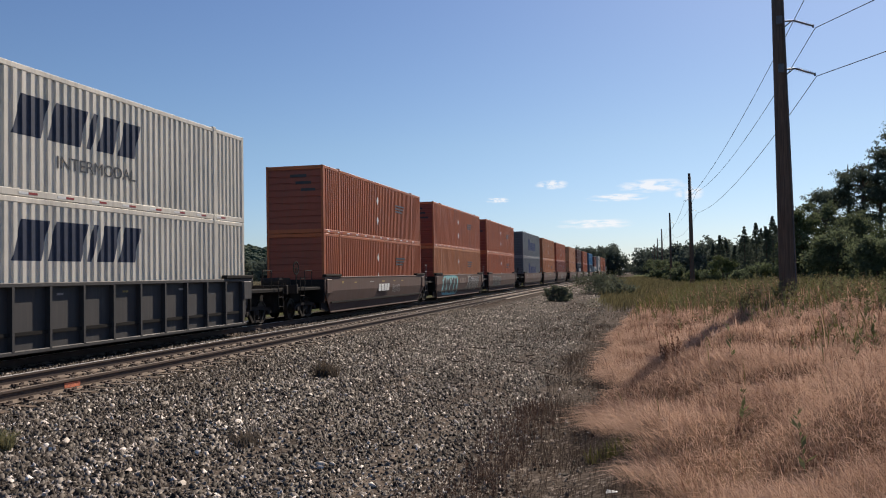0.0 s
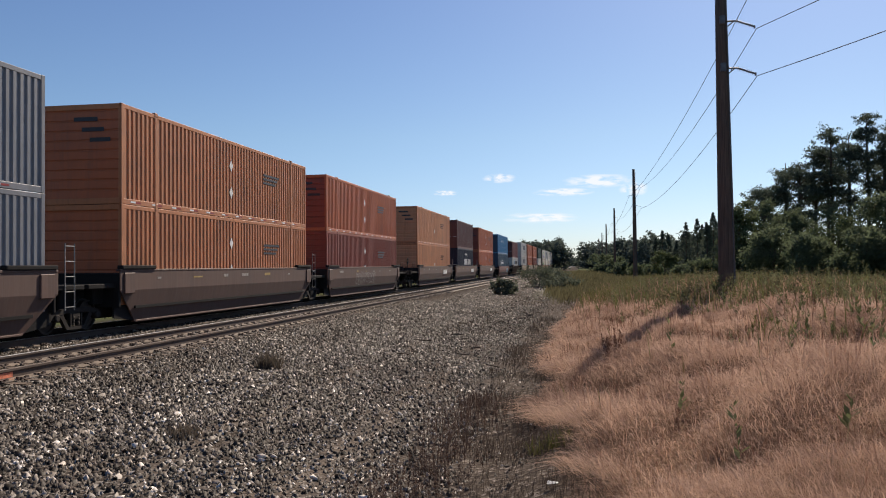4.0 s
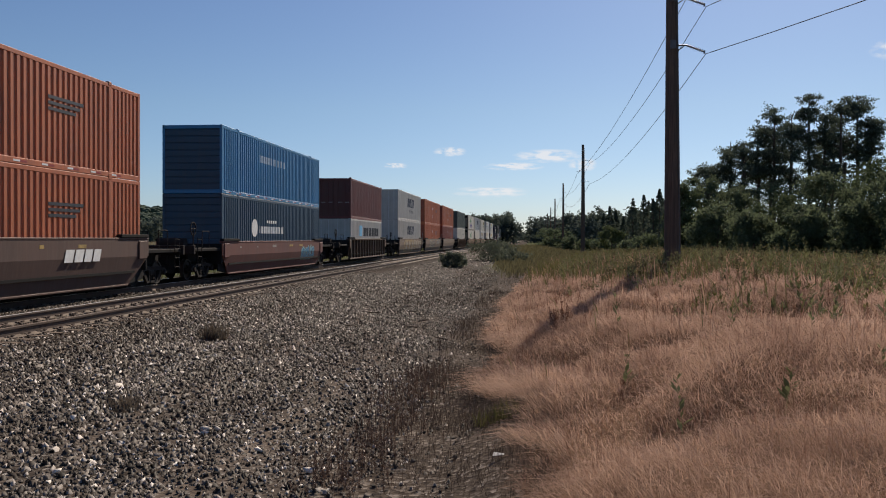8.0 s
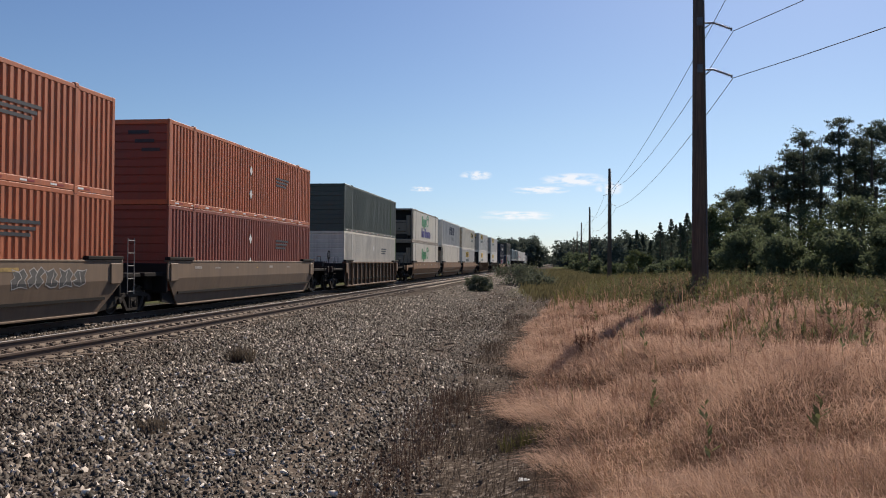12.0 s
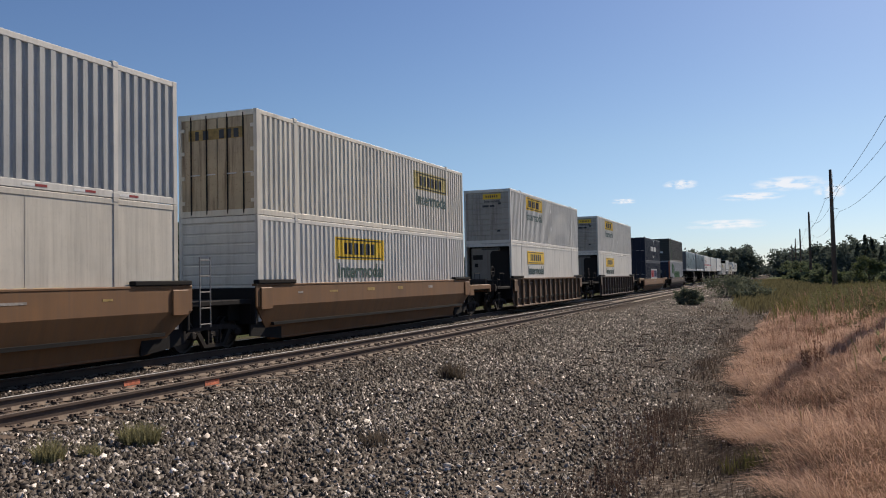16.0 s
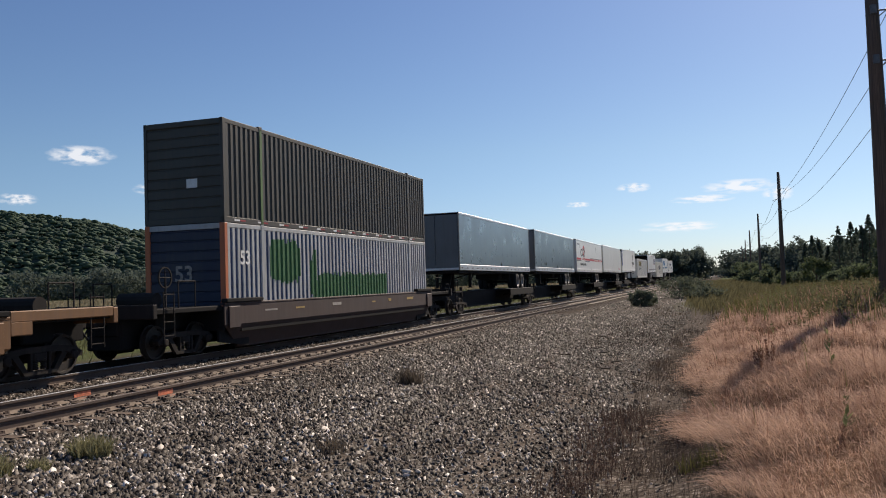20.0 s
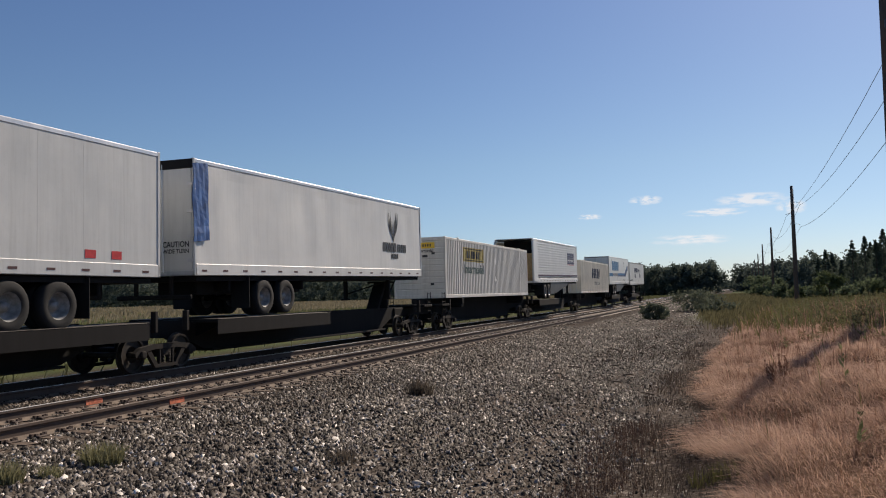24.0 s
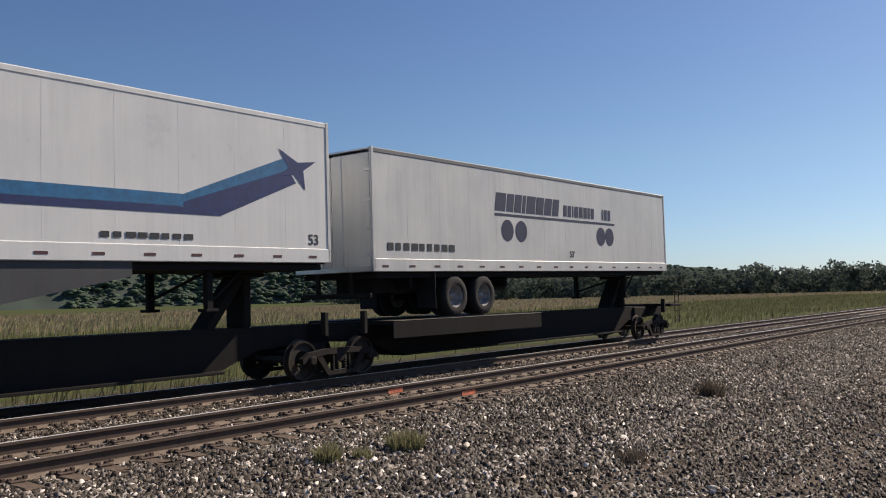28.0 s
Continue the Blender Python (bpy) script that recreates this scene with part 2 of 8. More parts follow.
M_SHINE = plain("polished_rail_glint", (0.72, 0.71, 0.70), 0.38, 0.3, 0.12)
M_ORANGE_MARK = plain("orange_mark", (0.62, 0.19, 0.10), 0.8, vary=0.45, scale=18)
M_DARK = paint("grimy_black", (0.021, 0.020, 0.020), 0.85, 0.25, (0.028, 0.024, 0.021), gloss=0.12)
M_TRUCK = paint("truck_steel", (0.027, 0.023, 0.021), 0.8, 0.4, (0.050, 0.041, 0.034), gloss=0.2)
M_WHEEL = plain("wheel_steel", (0.040, 0.033, 0.028), 0.6, 0.4, 0.3)
M_STEP = plain("galvanised_step", (0.24, 0.23, 0.22), 0.55, 0.3, 0.3)
M_RUBBER = plain("tyre_rubber", (0.012, 0.012, 0.013), 0.9)
M_RIM = plain("painted_rim", (0.22, 0.22, 0.22), 0.5, 0.2, 0.4)
M_TAPE_W = plain("white_tape", (0.8, 0.8, 0.78), 0.4, vary=0.1)
M_TAPE_R = plain("red_tape", (0.30, 0.040, 0.034), 0.4, vary=0.1)
# red tape with the unlit side's darkness put into its colour
M_TAPE_SHADED = plain("shaded_red_tape", (0.085, 0.035, 0.035), 0.5, vary=0.3)
M_ALU = paint("bare_aluminium", (0.62, 0.63, 0.65), 0.38, 0.15, metal=0.75)
M_YELLOW = plain("yellow_paint", (0.80, 0.52, 0.03), 0.5, vary=0.12)
M_YELLOW_WORN = plain("worn_yellow_paint", (0.50, 0.40, 0.14), 0.6, vary=0.45, scale=5)
M_STENCIL = plain("faded_white_stencil", (0.30, 0.27, 0.24), 0.7, vary=0.4)
M_STENCIL_Y = plain("faded_yellow_stencil", (0.34, 0.23, 0.07), 0.7, vary=0.4)
M_INK = plain("black_lettering", (0.025, 0.028, 0.035), 0.55)
M_WHITE_INK = plain("white_lettering", (0.75, 0.75, 0.72), 0.55, vary=0.12)


# ---- mesh helpers ----
class Build:
    """Collects vertices and faces; m turns into one mesh."""

    def __init__(self):
        self.v, self.f = [], []

    def add(self, verts, faces):
        k = len(self.v)
        self.v += [tuple(p) for p in verts]
        self.f += [tuple(i + k for i in f) for f in faces]
        return self

    def box(self, x0, x1, y0, y1, z0, z1):
        vs = [(x, y, z) for z in (z0, z1) for y in (y0, y1) for x in (x0, x1)]
        return self.add(vs, [(0, 2, 3, 1), (4, 5, 7, 6), (0, 1, 5, 4), (2, 6, 7, 3), (0, 4, 6, 2), (1, 3, 7, 5)])

    def cbox(self, x0, x1, y0, y1, z0, z1, c=0.012):
        """A box with chamfered edges."""
        bm = bmesh.new()
        bmesh.ops.create_cube(bm, size=1)
        for p in bm.verts:
            p.co = Vector(((x0 + x1) / 2 + p.co.x * (x1 - x0), (y0 + y1) / 2 + p.co.y * (y1 - y0), (z0 + z1) / 2 + p.co.z * (z1 - z0)))
        bmesh.ops.bevel(bm, geom=bm.edges[:], offset=min(c, 0.4 * min(x1 - x0, y1 - y0, z1 - z0)), segments=1, affect="EDGES")
        bm.verts.index_update()
        self.add([p.co for p in bm.verts], [[p.index for p in f.verts] for f in bm.faces])
        bm.free()
        return self

    def prism(self, profile, axis, a, b):
        """A polygon pushed along an axis from a to b. profile: pairs in the other two axes, in order."""
        n = len(profile)

        def at(p, s):
            return {"x": (s, p[0], p[1]), "y": (p[0], s, p[1]), "z": (p[0], p[1], s)}[axis]
        vs = [at(p, a) for p in profile] + [at(p, b) for p in profile]
        fs = [(i, (i + 1) % n, n + (i + 1) % n, n + i) for i in range(n)]
        return self.add(vs, fs + [tuple(range(n))[::-1], tuple(range(n, 2 * n))])

    def sheet(self, profile, axis, a, b):
        """An open strip pushed along an axis."""
        n = len(profile)

        def at(p, s):
            return {"x": (s, p[0], p[1]), "y": (p[0], s, p[1]), "z": (p[0], p[1], s)}[axis]
        vs = [at(p, a) for p in profile] + [at(p, b) for p in profile]
        return self.add(vs, [(i, i + 1, n + i + 1, n + i) for i in range(n - 1)])

    def tube(self, p, q, r, n=8, r2=None, cap=True):
        p, q = Vector(p), Vector(q)
        d = (q - p).normalized()
        s = d.orthogonal().normalized()
        t = d.cross(s)
        r2 = r if r2 is None else r2
        ring = [(math.cos(2 * math.pi * i / n), math.sin(2 * math.pi * i / n)) for i in range(n)]
        vs = [p + (s * a + t * b) * r for a, b in ring] + [q + (s * a + t * b) * r2 for a, b in ring]
        fs = [(i, (i + 1) % n, n + (i + 1) % n, n + i) for i in range(n)]
        if cap:
            fs += [tuple(range(n))[::-1], tuple(range(n, 2 * n))]
        return self.add(vs, fs)

    def lathe(self, profile, centre, n=20):
        """Pairs (x offset, radius) turned round an axis along x."""
        cx, cy, cz = centre
        k = len(profile)
        vs = [(cx + a, cy + r * math.cos(2 * math.pi * i / n), cz + r * math.sin(2 * math.pi * i / n)) for i in range(n) for a, r in profile]
        fs = [(i * k + j, i * k + j + 1, ((i + 1) % n) * k + j + 1, ((i + 1) % n) * k + j) for i in range(n) for j in range(k - 1)]
        return self.add(vs, fs)

    def spindle(self, rings, n=18):
        """Rings (z, radius) joined into one closed shaft."""
        vs = [(r * math.cos(2 * math.pi * i / n), r * math.sin(2 * math.pi * i / n), z) for z, r in rings for i in range(n)]
        fs = [(k * n + i, k * n + (i + 1) % n, (k + 1) * n + (i + 1) % n, (k + 1) * n + i) for k in range(len(rings) - 1) for i in range(n)]
        return self.add(vs, fs + [tuple(range((len(rings) - 1) * n, len(rings) * n))])

    def mesh(self, name, material, smooth=False):
        me = bpy.data.meshes.new(name)
        me.from_pydata(self.v, [], self.f)
        if material:
            me.materials.append(material)
        if smooth:
            me.polygons.foreach_set("use_smooth", [True] * len(me.polygons))
        me.update()
        return me


def np_mesh(name, verts, faces, material, smooth=False):
    """A mesh straight from arrays: verts (n, 3), faces (m, 3 or 4)."""
    me = bpy.data.meshes.new(name)
    n, k = faces.shape
    me.vertices.add(len(verts))
    me.vertices.foreach_set("co", verts.astype(np.float32).ravel())
    me.loops.add(n * k)
    me.loops.foreach_set("vertex_index", faces.astype(np.int32).ravel())
    me.polygons.add(n)
    me.polygons.foreach_set("loop_start", np.arange(0, n * k, k, dtype=np.int32))
    me.polygons.foreach_set("loop_total", np.full(n, k, dtype=np.int32))
    if smooth:
        me.polygons.foreach_set("use_smooth", np.ones(n, dtype=bool))
    me.materials.append(material)
    me.update(calc_edges=True)
    me.validate()
    return me


CACHE = {}


def part(name, shape, material, parent, label="", at=None, key=None, smooth=False):
    """One mesh object under a thing or a part. key: alike parts share one mesh."""
    if key is not None and (key, material.name) in CACHE:
        me = CACHE[key, material.name]
    else:
        b = shape() if callable(shape) else shape
        me = b if isinstance(b, bpy.types.Mesh) else b.mesh(name, material, smooth)
        if key is not None:
            CACHE[key, material.name] = me
    ob = new(name, me)
    ob.parent = parent
    if at is not None:
        ob.matrix_basis = at
    if label:
        ob["label"] = label
    return ob


def thing(name, label, category, group="", kind="", at=None):
    e = new(name)
    e.empty_display_size = 0.3
    if at is not None:
        e.matrix_basis = at
    return tagged(e, label, category, group, kind)


MOVERS = []                          # (thing, x, y at 0 s, z): all that rides with the train


# ---- ground ----
GX = [-400, -120, -40, -22, -19, -17.2, -16.2, -15.7, -13.05, -12.4, -11.85, -9.1, -8.6, -7.6, -5, -2.2, -0.9, 0.2, 1.5, 3.0, 4.5, 9, 16, 30, 80, 400]
GZ = [-1.2, -1.2, -1.1, -1.0, -0.95, -0.85, -0.60, -0.42, -0.42, -0.45, -0.415, -0.415, -0.475, -0.54, -0.62, -0.68, -0.66, -0.30, -0.02, 0.28, 0.56, 0.46, 0.12, -0.1, -0.3, -0.6]


def ground_z(x, y):
    """Height of the ground: two ballast beds, a gravel shoulder, a dip, and a grassy bank that fades out up the line."""
    z = np.interp(x, GX, GZ)
    far = np.clip((np.asarray(y) - 34) / 60, 0, 1)
    low = np.interp(x, [-8, -3, 2, 30], [-0.45, -0.5, -0.35, -0.3])
    bank = np.where(np.asarray(x) > -8, z * (1 - far) + low * far, z)
    return bank


def wobble(x, y):
    return 0.05 * np.sin(0.9 * x + 1.3 * np.sin(0.31 * y)) * np.sin(0.73 * y + 0.5) + 0.025 * np.sin(2.3 * x + 0.7) * np.sin(1.9 * y + 1.1)


def billow(x, y):
    """Soft rounded mounds with narrow hollows, 0 to 1."""
    a = np.sqrt(np.abs(np.sin(0.95 * x + 1.0 * np.sin(0.45 * y + 0.4)) * np.sin(0.72 * y + 0.9 * np.sin(0.75 * x) + 0.3)))
    b_ = np.sqrt(np.abs(np.sin(2.2 * x + 1.2 * np.sin(1.05 * y)) * np.sin(1.7 * y + 1.2 * np.sin(1.4 * x + 1))))
    return 0.68 * a + 0.32 * b_


def place_z(x, y):
    soft = np.where((np.asarray(x) > -7.6), np.clip((np.asarray(x) + 7.6) / 3, 0, 1), 0.0)
    x_, y_ = np.asarray(x), np.asarray(y)
    tussock = 0.36 * (billow(x_, y_) - 0.62)
    bank = np.clip((x_ + 0.4) / 0.8, 0, 1) * np.clip((42 - y_) / 12, 0, 1) * np.clip((14 - x_) / 5, 0, 1)
    return ground_z(x, y) + wobble(x, y) * soft + tussock * bank


xs = np.unique(np.concatenate([np.array([-3200, -1500, -700, -400, -250, -150, -90, -60, -40, -30]), np.arange(-26, -16.6, 0.8), np.arange(-16.6, -7.4, 0.2), np.arange(-7.4, 6, 0.3), np.arange(6, 20, 1.0), np.array([22, 26, 30, 36, 45, 60, 80, 120, 200, 400, 900, 2000, 3200])]))
ys = np.unique(np.concatenate([np.array([-3200, -1200, -400, -150, -80, -50, -35, -25, -18, -12]), np.arange(-8, 34, 0.4), np.arange(34, 70, 1.5), np.arange(70, 160, 6), np.array([170, 190, 220, 260, 320, 400, 520, 700, 1000, 1500, 2300, 3400])]))
X, Y = np.meshgrid(xs, ys)
verts = np.stack([X.ravel(), Y.ravel(), place_z(X, Y).ravel()], 1)
nx, ny = len(xs), len(ys)
i = np.arange(nx * ny).reshape(ny, nx)
faces = np.stack([i[:-1, :-1].ravel(), i[:-1, 1:].ravel(), i[1:, 1:].ravel(), i[1:, :-1].ravel()], 1)
ground = new("ground", np_mesh("ground", verts, faces, M_GROUND, True))
tagged(ground, "grey ballast gravel running into a dry grassy bank and fields", "ground", kind="structure")


# ---- tracks ----
RAIL_H = 0.190


def rail_profile(cx, top):
    h = [(-0.036, 0), (0.036, 0), (0.037, -0.035), (0.010, -0.050), (0.009, -0.148), (0.07, -0.174), (0.07, -RAIL_H), (-0.07, -RAIL_H), (-0.07, -0.174), (-0.009, -0.148), (-0.010, -0.050), (-0.037, -0.035)]
    return [(cx + a, top + b) for a, b in h]


def railway_track(name, cx, top, label):
    track = thing(name, label, "railway track", kind="structure")
    for side in (-0.753, 0.753):
        ys_ = [-300, -60, -20, 0, 20, 40, 80, 160, 320, 900, 1500]
        rail = Build()
        for a, b in zip(ys_[:-1], ys_[1:]):
            rail.prism(rail_profile(cx + side, top), "y", a, b)
        r = part("rail", rail, M_RAIL, track, "rust-brown steel rail")
        # the near track's near rail takes the brown head, without the painted glint
        part("rail_head", Build().box(cx + side - 0.033, cx + side + 0.033, -300, 1500, top + 0.0005, top + 0.003), M_DULL if side > 0 and cx == NEAR_X else M_SHINE, r, "worn running surface")
        for d in (-1, 1):
            fillet = [(cx + side + d * 0.010, top - 0.150), (cx + side + d * 0.072, top - 0.170), (cx + side + d * 0.125, top - 0.196), (cx + side + d * 0.010, top - 0.21)]
            part("rail_sand", Build().prism(fillet[::d], "y", -60, 160), M_DUST, r, "sandy dirt heaped along the rail foot")
    return track


near_track = railway_track("railway_track_near", NEAR_X, NEAR_Z, "empty railway track with rusty rails on wooden sleepers")
main_track = railway_track("railway_track_far", TRAIN_X, RAIL_Z, "railway track carrying the freight train on wooden sleepers")


def tie_mesh(seed):
    q = random.Random(seed)
    b = Build().cbox(-1.3, 1.3, -0.115, 0.115, -0.16, 0, 0.018)
    b.v = [(x + q.uniform(-0.03, 0.03) * (abs(x) > 1), y + q.uniform(-0.012, 0.012), z + q.uniform(-0.008, 0.004)) for x, y, z in b.v]
    return b


def tie_plate():
    b = Build()
    for s in (-0.753, 0.753):
        b.cbox(s - 0.19, s + 0.19, -0.09, 0.09, 0.0, 0.02, 0.006)
        for dx in (-0.1, 0.1):
            for dy in (-0.06, 0.05):
                b.box(s + dx - 0.022, s + dx + 0.022, dy - 0.02, dy + 0.02, 0.018, 0.045)
        for dy in (-0.12, 0.12):
            b.box(s - 0.10, s - 0.05, dy - 0.02, dy + 0.02, 0.0, 0.05)
            b.box(s + 0.05, s + 0.10, dy - 0.02, dy + 0.02, 0.0, 0.05)
    return b


TIE_MESHES = [tie_mesh(k).mesh("sleeper", M_TIE) for k in range(6)]
PLATE_MESH = tie_plate().mesh("tie_plate", M_RAIL)
for track, cx, top, y0, count in ((near_track, NEAR_X, NEAR_Z, -6.0, 230), (main_track, TRAIN_X, RAIL_Z, -4.0, 150)):
    z = top - RAIL_H - 0.004
    far_ties = Build()
    for k in range(count):
        y = y0 + k * 0.52
        t = part("sleeper", TIE_MESHES[k % 6], M_TIE, track, at=pose(cx + rnd.uniform(-0.05, 0.05), y, z, 0, 0, rnd.uniform(-0.8, 0.8)))
        if k < 130:
            part("tie_plate", PLATE_MESH, M_RAIL, t)
    for k in range(count, 900):
        y = y0 + k * 0.52
        far_ties.box(cx - 1.3, cx + 1.3, y - 0.11, y + 0.11, z - 0.1, z)
    part("sleepers_beyond", far_ties, M_TIE, track)["kind"] = "stuff"

for sx, dx in ((-0.753, 0.012), (0.753, 0.012)):
    y = 12.5 if sx < 0 else 12.88
    mk = Build().box(NEAR_X + sx + dx, NEAR_X + sx + dx + 0.004, y - 0.2, y + 0.22, NEAR_Z - 0.145, NEAR_Z - 0.055)
    mk.box(NEAR_X + sx + 0.02, NEAR_X + sx + 0.074, y - 0.17, y + 0.2, NEAR_Z - 0.170, NEAR_Z - 0.166)
    part("paint_mark", mk, M_ORANGE_MARK, near_track, "orange survey paint on the rail")

# ---- ballast stones ----
ICO = None


def ico():
    bm = bmesh.new()
    bmesh.ops.create_icosphere(bm, subdivisions=1, radius=1)
    bm.verts.index_update()
    v = np.array([p.co[:] for p in bm.verts])
    f = np.array([[p.index for p in q.verts] for q in bm.faces])
    bm.free()
    return v, f


ICO = ico()


# a broken flake: four rim corners and a sharp ridge; its underside is sunk in the bed
CHIP = (np.array([(-0.95, -0.8, -0.5), (0.95, -0.8, -0.5), (0.95, 0.8, -0.5), (-0.95, 0.8, -0.5), (-0.45, 0.0, 0.75), (0.5, 0.1, 0.75)]),
        np.array([(0, 1, 5), (0, 5, 4), (2, 3, 4), (2, 4, 5), (1, 2, 5), (3, 0, 4)]))


def stones(name, label, x, y, z, size, material, flat=0.7, form=None):
    n = len(x)
    v, f = form or ICO
    jag = rng.uniform(0.55, 1.45, (n, len(v), 1))
    ang = rng.uniform(0, 2 * np.pi, n)
    sc = np.stack([size * rng.uniform(0.8, 1.35, n), size * rng.uniform(0.6, 1.0, n), size * flat * rng.uniform(0.7, 1.1, n)], 1)
    p = v[None] * jag * sc[:, None, :]
    tilt = rng.normal(0, 0.45, n)
    c, s = np.cos(tilt)[:, None], np.sin(tilt)[:, None]
    p = np.stack([p[..., 0] * c - p[..., 2] * s, p[..., 1], p[..., 0] * s + p[..., 2] * c], -1)
    c, s = np.cos(ang)[:, None], np.sin(ang)[:, None]
    p = np.stack([p[..., 0] * c - p[..., 1] * s + x[:, None], p[..., 0] * s + p[..., 1] * c + y[:, None], p[..., 2] + z[:, None]], -1)
    faces = (f[None] + (np.arange(n) * len(v))[:, None, None]).reshape(-1, 3)
    ob = new(name, np_mesh(name, p.reshape(-1, 3), faces, material))
    return tagged(ob, label, "gravel", kind="stuff")


def scatter(n, x0, x1, y0, y1, bias=1.0):
    """Random places, denser towards y0 for bias above 1."""
    return rng.uniform(x0, x1, n), y0 + (y1 - y0) * rng.random(n) ** bias


sx1, sy1 = scatter(155000, -8.9, -0.6, 2.5, 46, 1.75)
strip = np.clip((sx1 - np.interp(sy1, [0, 10, 20, 46], [-1.3, -1.75, -2.0, -2.3]) + 0.25 * np.sin(sy1 * 2.1)) / 0.35, 0, 1)
lane = np.maximum(np.clip(1.4 - np.abs(sx1 + 2.85) / 0.35, 0, 1), np.clip(1.4 - np.abs(sx1 + 4.55) / 0.32, 0, 1)) * np.clip(0.5 + 1.2 * np.sin(sy1 * 0.9 + 1.5 * np.sin(sy1 * 0.37)), 0, 1)
keep_1 = (rng.random(len(sx1)) > 0.88 * strip) & (rng.random(len(sx1)) > 0.40 * lane) & (rng.random(len(sx1)) < np.clip(1.25 - 0.6 * np.clip(np.sin(sx1 * 1.1 + 1.2 * np.sin(sy1 * 0.35)) * np.sin(sy1 * 0.5 + 1), 0, 1) , 0.1, 1))
sx1, sy1 = sx1[keep_1], sy1[keep_1]
stones("ballast_gravel", "loose grey crushed-rock ballast beside the track", sx1, sy1, place_z(sx1, sy1) + rng.uniform(-0.012, 0.02, len(sx1)), (0.011 + 0.024 * rng.random(len(sx1)) ** 1.5) * (1 + 0.004 * sy1) * np.interp(sx1, [-8, -5.5, -3, -1], [1.15, 1.05, 0.88, 0.76]), M_STONE, 1.3, CHIP)
sx0, sy0 = scatter(30000, -9.0, -0.9, -7, 2.7)
stones("ballast_behind", "loose grey crushed-rock ballast behind the camera", sx0, sy0, place_z(sx0, sy0), rng.uniform(0.012, 0.034, len(sx0)), M_STONE, 1.1, CHIP)
sx3, sy3 = scatter(12000, -8.6, -1.6, 44, 120, 1.5)
ok = sx3 < np.interp(sy3, [44, 60, 90, 120], [-1.8, -2.6, -4.2, -5.2])
sx3, sy3 = sx3[ok], sy3[ok]
stones("far_ballast", "grey ballast farther along the track", sx3, sy3, place_z(sx3, sy3), rng.uniform(0.022, 0.05, len(sx3)) * (0.6 + 0.010 * sy3), M_STONE, 0.6, CHIP)
sx2, sy2 = scatter(64000, -13.4, -8.3, 4.0, 46, 1.5)
inside = np.abs(sx2 - NEAR_X) < 1.40
ok = ~(inside & (np.abs(((sy2 + 6.0) / 0.52) % 1 - 0.0) < 0.25) | inside & (((sy2 + 6.0) / 0.52) % 1 > 0.75)) & (np.abs(np.abs(sx2 - NEAR_X) - 0.753) > 0.1)
sx2, sy2 = sx2[ok], sy2[ok]
stones("track_ballast", "grey ballast between the sleepers", sx2, sy2, ground_z(sx2, sy2) + rng.uniform(-0.012, 0.016, len(sx2)), rng.uniform(0.014, 0.034, len(sx2)), M_STONE, 1.2, CHIP)

# ---- train: shapes ----
W = 1.30                              # half width of a container


def corrugated(y0, y1, z0, z1, period, depth, x=W):
    """A trapezoid-corrugated steel sheet, ridges upright, outer face at x."""
    n = max(1, round((y1 - y0) / period))
    p = (y1 - y0) / n
    prof = []
    for k in range(n):
        a = y0 + k * p
        prof += [(x, a), (x, a + 0.44 * p), (x - depth, a + 0.56 * p), (x - depth, a + 0.88 * p)]
    prof.append((x, y1))
    return Build().sheet(prof, "z", z0, z1)


def mirrored(b):
    m = Build()
    m.v = [(-x, y, z) for x, y, z in b.v]
    m.f = [f[::-1] for f in b.f]
    return m


def text_part(body, size, material, parent, y, z, x, width=None, label="", name="lettering", shear=0.0, facing="x"):
    cu = bpy.data.curves.new(name, "FONT")
    cu.body, cu.size, cu.shear, cu.extrude, cu.offset = body, size, shear, 0.001, 0.0 if "M" in body else 0.02 * size
    cu.materials.append(material)
    ob = new(name, cu)
    ob.parent = parent
    m = pose(x, y, z, 90, 0, 90) if facing == "x" else pose(y, x, z, 90, 0, 0)
    if width:
        bpy.context.view_layer.update()
        m = m @ Matrix.Diagonal((width / max(ob.dimensions.x, 0.01), 1, 1, 1))
    ob.matrix_basis = m
    if label:
        ob["label"] = label
    return ob


def slab(y0, y1, z0, z1, x, lean=0.0, t=0.004):
    """A flat patch on the side at x; lean shifts its top along y."""
    return Build().add([(x, y0, z0), (x, y1, z0), (x, y1 + lean, z1), (x, y0 + lean, z1), (x + t, y0, z0), (x + t, y1, z0), (x + t, y1 + lean, z1), (x + t, y0 + lean, z1)],
                       [(4, 5, 6, 7), (0, 3, 2, 1), (0, 1, 5, 4), (1, 2, 6, 5), (2, 3, 7, 6), (3, 0, 4, 7)])


RIBBED = {}                           # container -> (length, rib period)


